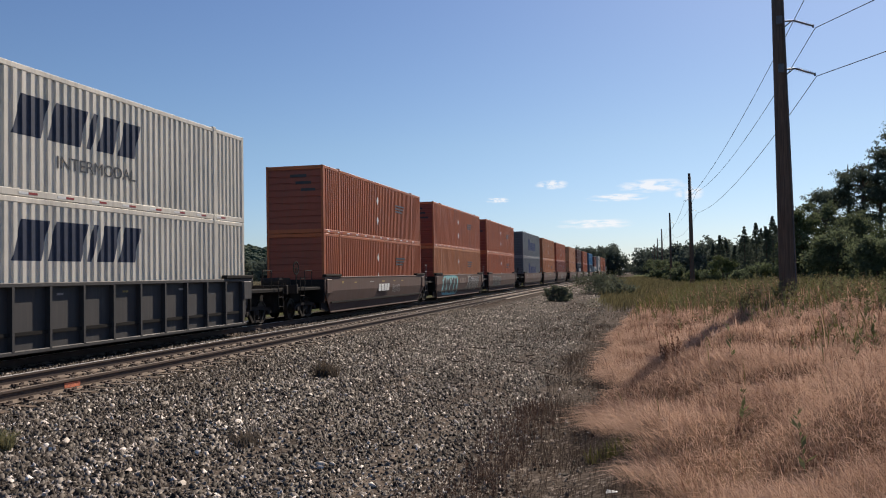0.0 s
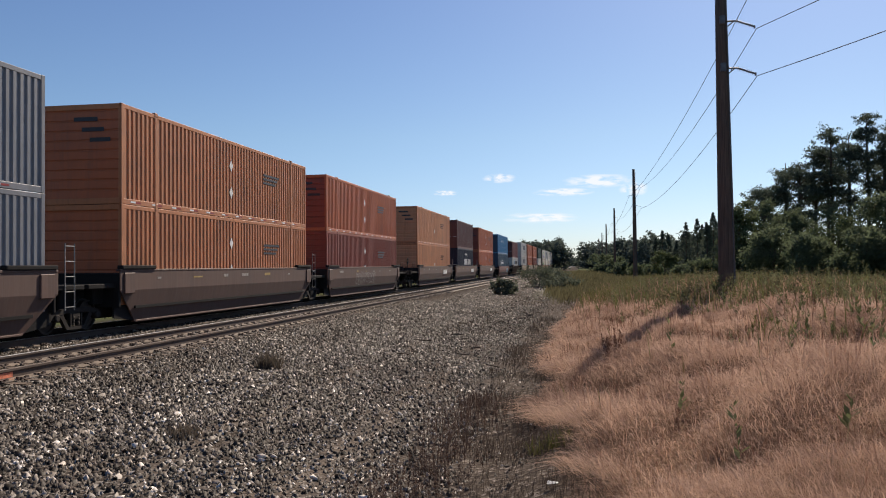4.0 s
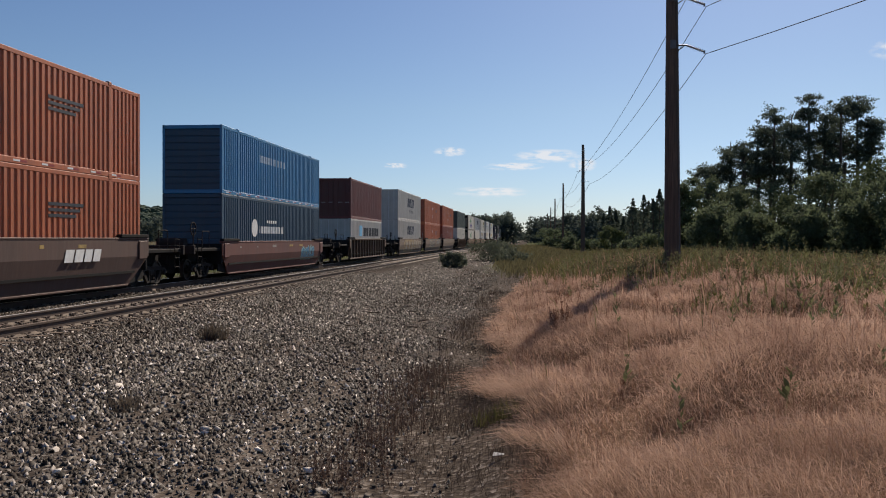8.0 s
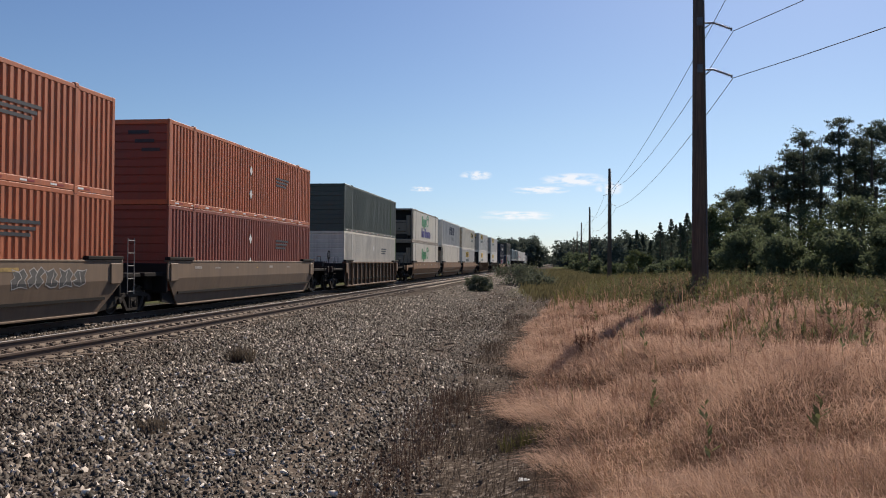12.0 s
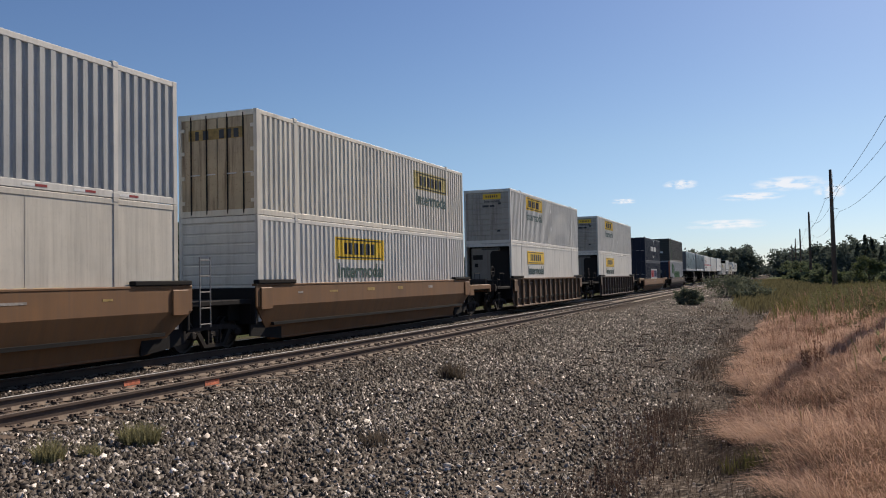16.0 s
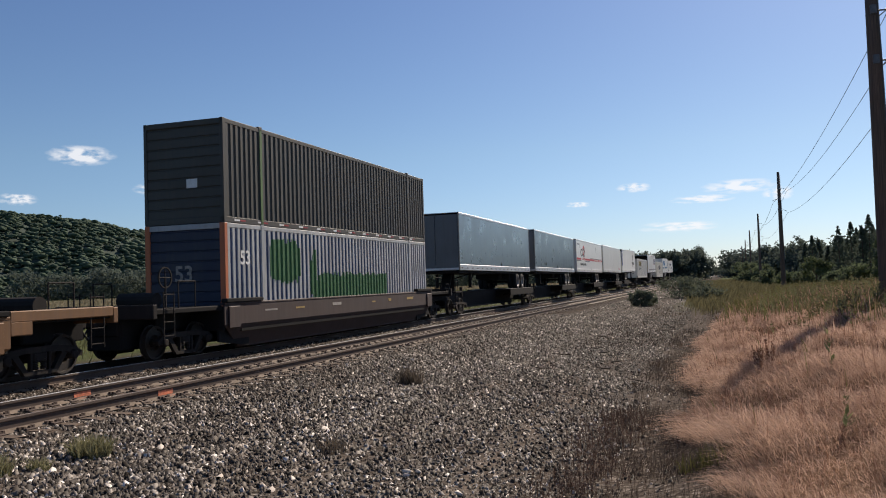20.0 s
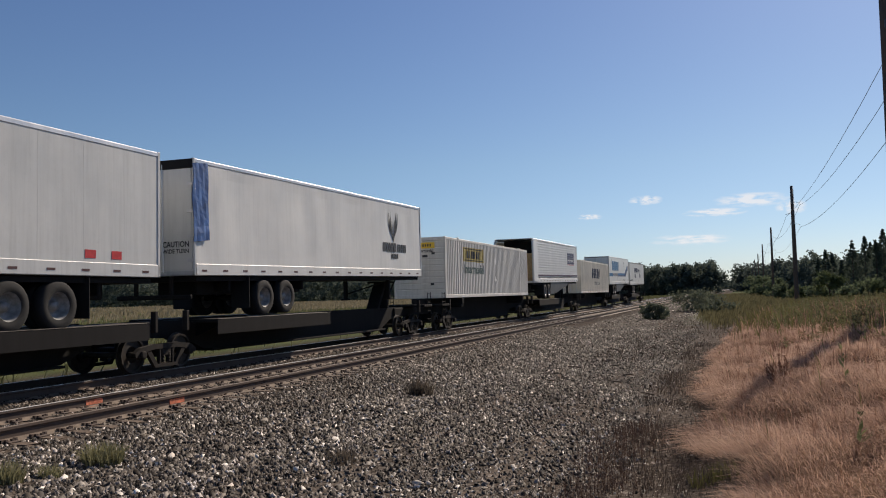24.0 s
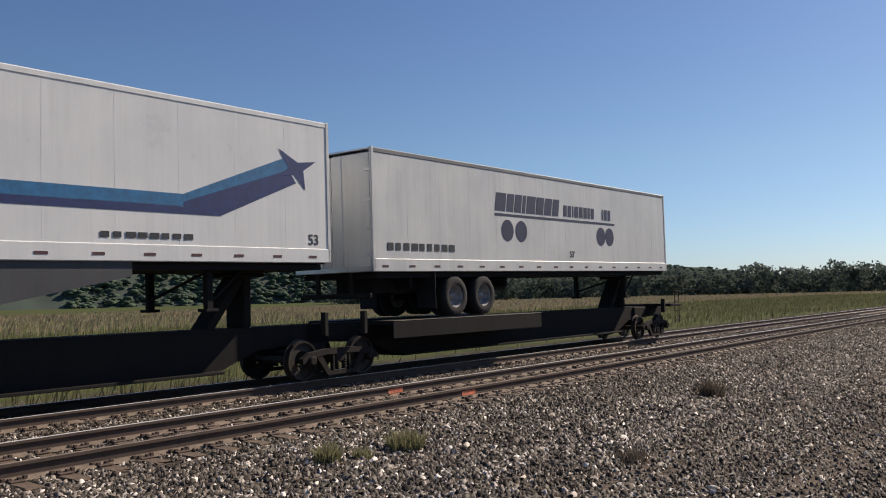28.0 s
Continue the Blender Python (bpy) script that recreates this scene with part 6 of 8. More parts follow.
well_car(486.8, 502.95, C_DARK, "smooth", "dark brown smooth-sided well car", ("c", "c"), sill_top=1.15, sill_bottom=-0.10)

# ---- trailers ----
S_GREYBLUE = paint("silver_blue", (0.205, 0.265, 0.31), 0.28, 0.2, metal=0.55)
S_GREY = paint("silver_slate", (0.165, 0.215, 0.26), 0.28, 0.25, metal=0.55)
S_WHITE = paint("white_trailer", (0.71, 0.72, 0.715), 0.30, 0.10)
S_WHITE2 = paint("white_trailer_dull", (0.62, 0.63, 0.62), 0.36, 0.16)
S_CURTAIN = paint("white_curtain", (0.70, 0.705, 0.69), 0.42, 0.12)
S_RIB = paint("white_ribbed", (0.78, 0.785, 0.78), 0.34, 0.12)
END_DARK = paint("dark_trailer_end", (0.16, 0.17, 0.18), 0.5, 0.3)
t = trailer(508.1, "blue-grey silver smooth semi-trailer on a spine car", S_GREYBLUE, END_DARK, M_ALU, 13.2, rear_near=False)
t = trailer(526.0, "dull slate-grey metal semi-trailer on a spine car", S_GREY, END_DARK, M_ALU, 12.6, rear_near=False)
t = trailer(543.5, "white semi-trailer with red and black stripes", S_WHITE, S_WHITE, M_ALU, 12.4, rear_near=False)
part("stripe", slab(5.0, 16.0, 2.24, 2.42, W - 0.009, 0, 0.003), INK_RED, t, "red stripe")
part("stripe", slab(0.22, 2.62, 2.24, 2.42, W - 0.009, 0, 0.003), INK_RED, t, "red stripe")
part("stripe", slab(8.25, 16.0, 2.45, 2.50, W - 0.009, 0, 0.003), M_INK, t, "black stripe")
part("stripe", slab(5.0, 7.8, 2.13, 2.19, W - 0.009, 0, 0.003), M_INK, t, "black stripe")
part("stripe", slab(0.22, 2.62, 2.13, 2.19, W - 0.009, 0, 0.003), M_INK, t, "black stripe")
part("logo_oval", oval_band(4.2, 2.92, 0.72, 0.37, 0.22, 0.10, 0, 360, W - 0.006, W - 0.001), M_INK, t, "black oval mark")
part("logo_arc", oval_band(2.95, 2.92, 0.62, 0.36, 0.22, 0.10, 40, 350, W - 0.006, W - 0.001), M_INK, t, "black open oval mark")
part("logo_cap", oval_band(4.12, 3.16, 0.58, 0.48, 0.34, 0.22, 0, 180, W - 0.008, W - 0.004), INK_RED, t, "red arched mark")
part("logo_wedge", Build().prism([(3.9, 2.68), (4.25, 2.68), (4.55, 3.1), (4.2, 3.12)], "x", W - 0.008, W - 0.004), INK_RED, t, "red slanting mark")
part("logo_ribbon", Build().prism([(3.25, 2.24), (4.7, 2.24), (4.9, 2.48), (3.6, 2.48)], "x", W - 0.008, W - 0.004), INK_RED, t, "red ribbon mark")
block_word(t, [0.11] * 6, 3.65, 2.31, 0.10, W - 0.003, M_WHITE_INK, 0.06)
part("vent", slab(0.7, 1.5, 3.62, 3.74, W - 0.009, 0, 0.004), M_INK, t, "dark vent flap")
text_part("TRANSPORTATION SERVICES", 0.28, M_INK, t, 2.13, 1.75, W - 0.006, 3.35)
bars(t, 10.9, 2.29, 0.08, 12, 0.32, M_WHITE_INK, W - 0.004, 0.06)
t = trailer(560.75, "plain white semi-trailer with pale seams", S_WHITE2, S_WHITE2, M_ALU, 12.4, rear_near=False)
for y in (13.7, 14.5):
    part("rear_placard", slab(y, y + 0.32, 1.50, 1.68, W - 0.009), INK_RED, t, "small red placard")
t = trailer(578.25, "white curtain-sided semi-trailer with a blue tarp at its corner", S_CURTAIN, S_WHITE2, M_ALU, 4.0, rear_near=True, slack=True)
text_part("CAUTION", 0.2, M_INK, t, 0.34, 1.86, -0.006, 0.8, facing="y")
text_part("WIDE TURN", 0.15, M_INK, t, 0.34, 1.70, -0.006, 0.8, facing="y")
part("rear_header", Build().cbox(-W + 0.02, W - 0.02, -0.012, 0.04, 3.86, 4.10, 0.012), M_DARK, t, "dark header above the rear doors")
TARP = plain("blue_tarp_cloth", (0.018, 0.090, 0.28), 0.7, vary=0.35, scale=3)
tarp = Build()
vs, fs = [], []
for r in range(13):
    z = 3.98 - 1.96 * r / 12 - (0.05 if r == 12 else 0)
    for k in range(6):
        y = -0.03 + 0.13 * k + 0.02 * math.sin(r * 0.9)
        vs.append((W + 0.012 + 0.012 * math.sin(2.1 * k + 0.8 * r) + (0.02 if r > 10 else 0), y, z + 0.012 * k))
for r in range(12):
    for k in range(5):
        p = r * 6 + k
        fs.append((p, p + 6, p + 7, p + 1))
tarp.add(vs, fs)
tarp.add([(x - 0.02, y, z) for x, y, z in vs], [f[::-1] for f in fs])
part("blue_tarp", tarp, TARP, t, "crumpled blue tarp over the corner")
for s in (-1, 1):
    for tine in ([(0.0, 2.44), (0.10, 2.62), (0.30, 2.78), (0.44, 3.02), (0.46, 3.36), (0.34, 3.06), (0.20, 2.86), (0.0, 2.66)], [(0.20, 2.84), (0.30, 2.92), (0.30, 3.38), (0.22, 3.10)], [(0.08, 2.72), (0.17, 2.82), (0.14, 3.16), (0.09, 2.95)]):
        part("logo_antler", Build().prism([(13.1 + s * q, 2.48 + 1.25 * (z - 2.44)) for q, z in tine][::s], "x", W - 0.011, W - 0.006), M_INK, t, "black forked mark")
block_word(t, [0.30, 0.17, 0.17, 0.22, 0.26], 12.0, 2.09, 0.36, W - 0.008, M_INK, 0.05)
block_word(t, [0.16, 0.13, 0.17, 0.17, 0.15], 13.45, 2.09, 0.32, W - 0.008, M_INK, 0.04)
block_word(t, [0.16, 0.13, 0.12, 0.14], 12.85, 1.83, 0.19, W - 0.008, M_INK, 0.04)
c = container(597.5, 1.32, L53, 2.90, P_WHITE, P_WHITE, P_WHITE, "rib53", "white corrugated container with yellow panel on a spine car", "front", tape=False)
hunt_mark(c, y=3.05, z=1.80, yellow=M_YELLOW_WORN)
hunt_end(c)
placards(c, 8.6, False)
t = trailer(615.3, "white horizontally ribbed semi-trailer with its rear doors open", S_RIB, S_WHITE2, M_ALU, 4.3, ribs=True, open_doors=True, skirt=(5.6, 7.4, 12.0))
part("sign_panel", slab(11.9, 14.7, 2.55, 3.45, W + 0.001), plain("dark_violet_panel", (0.035, 0.035, 0.09), 0.5), t, "dark blue sign panel")
bars(t, 12.1, 2.78, 0.14, 8, 0.22, M_WHITE_INK, W + 0.007, 0.08)
part("sign_stripe", slab(11.9, 14.7, 2.47, 2.53, W + 0.001), INK_RED, t)
part("side_stripe", slab(0.2, 16.0, 1.56, 1.68, W + 0.011), plain("plum_stripe", (0.06, 0.022, 0.045), 0.5), t, "dark plum stripe along the bottom")
c = container(633.1, 1.32, L53, 2.90, P_CREAM, P_CREAM, P_CREAM, "rib53", "cream-white corrugated container with dark block mark", "doors")
swift_mark(c, y=5.7, z=1.35)
t = trailer(650.0, "white semi-trailer with blue block letters and a blue arrow stripe", S_WHITE, S_WHITE2, S_WHITE, 3.7, rear_near=True, skirt=(5.4, 8.6, 11.5))
block_word(t, [0.95, 0.75, 0.65, 0.65, 0.6, 0.7], 2.2, 2.62, 1.0, W - 0.008, INK_TEALBLUE, 0.14, 0.22, label="blue slanted block of a haulier's mark")
text_part("INTERMODAL", 0.46, M_INK, t, 2.9, 2.02, W - 0.006, 3.6, shear=0.2)
part("stripe", slab(0.1, 2.8, 2.0, 2.34, W - 0.009, 0, 0.003), INK_TEALBLUE, t, "blue stripe")
part("stripe", slab(6.6, 12.5, 2.12, 2.34, W - 0.009, 0, 0.003), INK_TEALBLUE, t, "blue stripe")
part("stripe", slab(6.6, 12.5, 1.98, 2.115, W - 0.009, 0, 0.003), INK_DEEP, t, "deep blue edge of the stripe")
part("arrow_stripe", Build().prism([(12.5, 2.34), (12.5, 2.2), (15.0, 3.0), (15.0, 3.28)], "x", W - 0.009, W - 0.006), INK_TEALBLUE, t, "blue rising stripe")
part("arrow_stripe", Build().prism([(12.5, 2.2), (12.5, 1.98), (13.3, 1.98), (15.2, 2.75), (15.0, 3.0)], "x", W - 0.009, W - 0.006), INK_DEEP, t)
part("arrow_head", Build().prism([(14.75, 3.42), (15.25, 3.18), (15.75, 3.24), (15.4, 3.02), (15.45, 2.62), (15.15, 2.92), (14.7, 2.86), (15.0, 3.05)], "x", W - 0.0055, W - 0.003), INK_DEEP, t, "dark blue forked arrow head")
text_part("53", 0.3, M_INK, t, 15.5, 1.5, W - 0.006)
bars(t, 10.9, 1.52, 0.1, 8, 0.2, M_INK, W - 0.006, 0.03)
t = trailer(667.45, "white semi-trailer with dark violet block letters and discs", S_WHITE2, S_WHITE2, END_DARK, 3.7, rear_near=True, H=2.85)
VIO = plain("violet_navy_mark", (0.022, 0.026, 0.066), 0.55)
block_word(t, [0.5, 0.34, 0.34, 0.16, 0.46, 0.4, 0.4, 0.36], 4.9, 2.78, 0.5, W - 0.008, VIO, 0.06, 0.1, label="dark violet block of a haulier's mark")
part("stripe", slab(4.9, 12.0, 2.64, 2.71, W - 0.009, 0, 0.003), VIO, t)
block_word(t, [0.2, 0.2, 0.08, 0.22, 0.22, 0.2, 0.14, 0.2], 8.6, 2.80, 0.34, W - 0.008, VIO, 0.07, 0.02, label="dark violet block of a haulier's mark")
block_word(t, [0.08, 0.2, 0.18], 11.1, 2.80, 0.34, W - 0.008, VIO, 0.07, 0.02, label="dark violet block of a haulier's mark")
for y in (5.5, 6.2, 11.0, 11.6):
    part("logo_disc", Build().lathe([(0, 0.0), (0.004, 0.0), (0.004, 0.3), (0, 0.3)], (W - 0.009, y, 2.25), 20), VIO, t, "dark violet disc")
text_part("53'", 0.26, M_INK, t, 8.9, 1.55, W - 0.006)
bars(t, 0.5, 1.62, 0.17, 9, 0.24, M_INK, W - 0.006, 0.05)
SP = "black spine car platform with low decks for road wheels"
cuts = [(508.1, 13.2, 2.0), (526.0, 12.6, 2.0), (543.5, 12.4, 2.0), (560.75, 12.4, 2.0), (578.25, 4.0, 14.6), (597.8, None, None), (615.3, 4.3, 14.6), (633.1, None, None), (650.0, 3.7, 14.6), (667.45, 3.7, 14.4)]
for k, (u, deck, hitch) in enumerate(cuts):
    first, last = k in (0, 5), k in (4, 9)
    a = u - 0.85 if not first else u - 0.2
    e = (cuts[k + 1][0] - 0.85) if not last else u + 16.5
    spine_car(a, e, SP, ("c" if first else "n", "c" if last else "s"), None if deck is None else u + deck, None if hitch is None else u + hitch, box=deck is None)


# ---- utility poles and wires ----
def pole_mat():
    m, nt, b = nodes_of("pole_wood")
    grain = noise_tex(nt, coords(nt, (14, 14, 0.35)), 3.0, 5, 0.7)
    tone = noise_tex(nt, coords(nt, (0.5, 0.5, 0.5)), 1.0, 3)
    col = mix(nt, 1.0, ramp(nt, grain, [(0.3, (0.055, 0.036, 0.026)), (0.7, (0.17, 0.115, 0.085))]), ramp(nt, tone, [(0.3, (0.8,) * 3), (0.7, (1.15,) * 3)]), "MULTIPLY")
    nt.links.new(col, b.inputs["Base Color"])
    b.inputs["Roughness"].default_value = 0.85
    bump(nt, b, grain, 0.6, 0.02)
    return m


M_POLE = pole_mat()
M_INSUL = plain("grey_porcelain", (0.10, 0.10, 0.11), 0.4)
M_WIRE = plain("aluminium_wire", (0.10, 0.10, 0.11), 0.5, 0.3)
POLES = [(19.0, -21.7), (4.48, 28.0), (4.50, 79.0), (4.50, 133.0), (4.45, 184.0), (4.50, 235.0), (4.50, 287.0), (4.50, 339.0)]
CORNER = [(1, 10.72), (1, 9.24), (1, 7.73)]          # the near pole: all three wires on one side
LINE = [(-1, 7.82), (1, 8.78), (1, 6.88)]            # the others: one on the far side


def insulator(s, reach=1.0):
    b = Build().tube((s * 0.12, 0, 0.0), (s * 0.42, 0, 0.0), 0.028, 8).tube((s * 0.42, 0, 0), (s * 0.98, 0, -0.22), 0.026, 8)
    for k in range(8):
        f = 0.05 + k * 0.115
        a, e = (s * (0.42 + 0.56 * f), 0, -0.22 * f), (s * (0.42 + 0.56 * f) + s * 0.018, 0, -0.22 * f - 0.007)
        b.tube(a, e, 0.066, 10, 0.045)
    b.tube((s * 0.98, 0, -0.18), (s * 0.98, 0, -0.28), 0.03, 6)
    b.tube((s * 0.15, 0, -0.17), (s * 0.36, 0, -0.01), 0.018, 6)
    b.v = [(x * reach, y, z * reach) for x, y, z in b.v]
    return b


for k, (px, py) in enumerate(POLES):
    base = float(place_z(px, py))
    tip = 11.6 if k < 2 else 10.2
    p = thing("utility_pole", "tall dark-brown wooden utility pole with three post insulators", "utility pole", "poles along the railway", at=pose(px, py, 0, 0, -0.45 if k == 1 else rnd.uniform(-0.4, 0.4), 0))
    part("pole_shaft", Build().spindle([(z, (0.27 if k < 2 else 0.21) - 0.0095 * (z - base)) for z in (base - 0.6, base + 0.6, base + 1.5, base + 3, base + 4.5, base + 6, base + 7.5, tip)]), M_POLE, p, smooth=True)
    for s, z in (CORNER if k < 2 else LINE):
        reach = 1.0 if k < 2 else 0.48
        part("insulator", lambda: insulator(s, reach), M_INSUL, p, "grey post insulator", at=pose((0.03 if k < 2 else 0.09) * s, 0, z), key=("ins", s, reach))
        part("bracket", lambda: Build().cbox(-0.09, 0.09, -0.24, 0.24, -0.14, 0.14, 0.02), M_INSUL, p, at=pose(0, 0, z), key="pbracket")
    part("ground_wire", Build().tube((0.19, -0.22, base), (0.13, -0.16, tip - 0.3), 0.012, 5), M_WIRE, p)

for j in range(3):
    w = Build()
    for k, ((xa, ya), (xb, yb)) in enumerate(zip(POLES[:-1], POLES[1:])):
        (sa, za), (sb, zb_) = (CORNER if k < 2 else LINE)[j], (CORNER if k + 1 < 2 else LINE)[j]
        n = 14
        pts = []
        for i_ in range(n + 1):
            f = i_ / n
            ra, rb = sa * (1.0 if k < 2 else 0.56), sb * (1.0 if k + 1 < 2 else 0.56)
            pts.append((xa + ra + (xb + rb - xa - ra) * f, ya + (yb - ya) * f, za + (zb_ - za) * f - 0.28 - 4 * 0.8 * f * (1 - f)))
        for a_, e_ in zip(pts[:-1], pts[1:]):
            w.tube(a_, e_, 0.012, 6, cap=False)
    tagged(new("power_line", w.mesh("power_line", M_WIRE)), "thin sagging overhead power wire between poles", "power line", "wires")

# ---- vegetation ----
GREEN = leafy("summer_leaves", (0.070, 0.092, 0.056), (0.125, 0.152, 0.086), 0.5)
GREEN_PALE = leafy("pale_leaves", (0.045, 0.065, 0.026), (0.13, 0.155, 0.075))
PINE = leafy("pine_needles", (0.050, 0.066, 0.054), (0.105, 0.130, 0.098), 0.46)
# far leaves are paled in colour to stand for the distance's haze
WOODS = leafy("far_woods", (0.060, 0.078, 0.066), (0.115, 0.138, 0.112), 0.4)
RIDGE = plain("ridge_floor", (0.038, 0.056, 0.042), 1.0, vary=0.3, scale=0.02)
DRY = leafy("dry_grass", (0.26, 0.158, 0.115), (0.42, 0.276, 0.200), 0.5, (0.15, 0.080, 0.062))
SEED = leafy("seed_heads", (0.40, 0.266, 0.202), (0.58, 0.408, 0.312), 0.5, (0.20, 0.114, 0.088))
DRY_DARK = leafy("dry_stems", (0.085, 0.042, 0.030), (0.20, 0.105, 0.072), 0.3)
WEED_GREEN = leafy("green_weeds", (0.05, 0.058, 0.018), (0.16, 0.15, 0.055), 0.35)
WEED_DARK = leafy("dark_weeds", (0.032, 0.025, 0.021), (0.094, 0.072, 0.058), 0.3)
WEED_WIRY = leafy("wiry_weeds", (0.060, 0.048, 0.038), (0.145, 0.120, 0.095), 0.4)
WEED_RED = leafy("red_brown_weeds", (0.040, 0.026, 0.022), (0.105, 0.070, 0.056), 0.3)
# canopy green lightened a little, haze over the ridge put into its colour
RIDGE_LEAF = leafy("ridge_canopy", (0.042, 0.064, 0.046), (0.062, 0.090, 0.056), 0.0)
BANK_GREEN = leafy("bank_weeds", (0.070, 0.082, 0.036), (0.185, 0.190, 0.095), 0.45)
OLIVE = leafy("olive_weeds", (0.066, 0.060, 0.030), (0.17, 0.152, 0.082), 0.4)
SAGE = leafy("sage_leaves", (0.065, 0.080, 0.052), (0.14, 0.155, 0.11), 0.35)
CORN = leafy("ripening_corn", (0.19, 0.155, 0.095), (0.34, 0.280, 0.180), 0.3)
FIELD = leafy("field_verge", (0.070, 0.076, 0.030), (0.205, 0.200, 0.098), 0.3)
WEED_PALE = leafy("pale_weeds", (0.12, 0.118, 0.060), (0.28, 0.265, 0.15), 0.4)
BARK = plain("bark", (0.075, 0.055, 0.042), 0.9, vary=0.5, scale=5)


def leaves(centres, radii, count, size, squash=0.75):
    """Quads scattered in soft clumps: centres (n, 3), radii (n,), count a clump."""
    n = len(centres)
    d = rng.normal(size=(n, count, 3))
    d /= np.linalg.norm(d, axis=2, keepdims=True)
    r = rng.random((n, count, 1)) ** 0.6 * rng.uniform(0.75, 1.35, (n, count, 1))
    c = centres[:, None, :] + d * r * radii[:, None, None] * np.array([1, 1, squash])
    c = c.reshape(-1, 3)
    m = len(c)
    a = rng.normal(size=(m, 3))
    a /= np.linalg.norm(a, axis=1, keepdims=True)
    b = np.cross(a, rng.normal(size=(m, 3)))
    b /= np.linalg.norm(b, axis=1, keepdims=True) + 1e-9
    s = (size * rng.uniform(0.6, 1.3, m))[:, None]
    v = np.stack([c - a * s - b * s * 0.25, c - a * s * 0.1 + b * s * 0.55, c + a * s, c + a * s * 0.1 - b * s * 0.55], 1).reshape(-1, 3)
    f = np.arange(4 * m).reshape(-1, 4)
    return v, f


def grown(seed, height, spread, trunk_frac, clumps):
    """Clump centres of a broad crown, uneven."""
    q = np.random.default_rng(seed)
    th = q.uniform(0, 2 * np.pi, clumps)
    t = q.uniform(0, 1, clumps)
    prof = np.sin(np.pi * np.clip(0.12 + 0.8 * t, 0, 1)) ** 0.7
    r = spread * prof * q.uniform(0.35, 1.05, clumps)
    z = height * (trunk_frac + (1 - trunk_frac) * t) * q.uniform(0.9, 1.02, clumps)
    return np.stack([r * np.cos(th), r * np.sin(th), z], 1)


def broad_tree(x, y, height, spread, seed, leaf=0.28, clumps=34, count=70, mat=None, trunk_frac=0.18, label="leafy dark-green deciduous tree with uneven crown", name="tree"):
    base = float(place_z(x, y))
    t = thing(name, label, "tree", "trees beside the line", at=pose(x, y, base))
    cs = grown(seed, height, spread, trunk_frac, clumps)
    tr = Build().tube((0, 0, -0.3), (0.1, 0, height * 0.5), 0.03 * height, 8, 0.012 * height)
    for c in cs[::4]:
        tr.tube((0.05, 0, min(c[2] * 0.6, height * 0.45)), tuple(c), 0.009 * height, 5, 0.02)
    part("trunk", tr, BARK, t)
    v, f = leaves(cs, np.full(len(cs), spread * 0.33) * np.random.default_rng(seed + 1).uniform(0.7, 1.3, len(cs)), count, leaf)
    part("crown", np_mesh("crown", v, f, mat or GREEN), mat or GREEN, t)
    return t


def pine_tree(x, y, height, seed, bare=0.5):
    base = float(place_z(x, y))
    q = np.random.default_rng(seed)
    t = thing("pine_tree", "tall dark pine with a bare trunk and ragged crown", "tree", "pines behind the bank", at=pose(x, y, base))
    tr = Build().tube((0, 0, -0.3), (q.normal(0, 0.15), q.normal(0, 0.15), height * 0.6), 0.24, 8, 0.17).tube((0, 0, height * 0.6), (0, 0, height * 0.97), 0.17, 7, 0.04)
    cs, rs = [], []
    for k in range(int(q.integers(22, 29))):
        f = q.random()
        z = height * (bare + (0.97 - bare) * f)
        th = q.uniform(0, 2 * np.pi)
        r = (0.25 + 2.25 * math.sin(math.pi * (0.16 + 0.80 * f))) * q.uniform(0.35, 1.0)
        e = (r * math.cos(th), r * math.sin(th), z)
        tr.tube((0, 0, z - 0.7), e, 0.055, 4, 0.02)
        for g in range(7):
            cs.append((e[0] + q.normal(0, 0.5), e[1] + q.normal(0, 0.5), e[2] + q.normal(0.1, 0.24)))
            rs.append(q.uniform(0.36, 0.70))
    for k in range(7):
        th, z = q.uniform(0, 2 * np.pi), height * q.uniform(0.25, bare)
        tr.tube((0, 0, z), (q.uniform(0.5, 1.3) * math.cos(th), q.uniform(0.5, 1.3) * math.sin(th), z + 0.15), 0.03, 4, 0.01)
    part("trunk", tr, BARK, t)
    v, f = leaves(np.array(cs), np.array(rs), 46, 0.105, 0.65)
    part("crown", np_mesh("crown", v, f, PINE), PINE, t)


def dead_tree(x, y, height):
    """A bare grey snag with broken branch stubs."""
    t = thing("dead_tree", "bare grey dead trunk with broken branch stubs", "tree", at=pose(x, y, float(place_z(x, y))))
    part("trunk", Build().spindle([(height * f, 0.16 * (1 - f) ** 0.7 + 0.035) for f in (-0.03, 0.1, 0.3, 0.55, 0.8, 1.0)], 8), BARK, t)
    for z, th, ln in ((0.98, 2.9, 0.5), (0.97, 0.3, 0.35), (0.78, 3.3, 0.5), (0.62, 2.8, 1.1), (0.57, 3.4, 0.9), (0.50, 0.2, 0.7), (0.46, 3.0, 0.8)):
        part("branch", Build().tube((0, 0, z * height), (ln * math.cos(th), ln * math.sin(th), z * height + 0.18), 0.035, 5, 0.012), BARK, t)


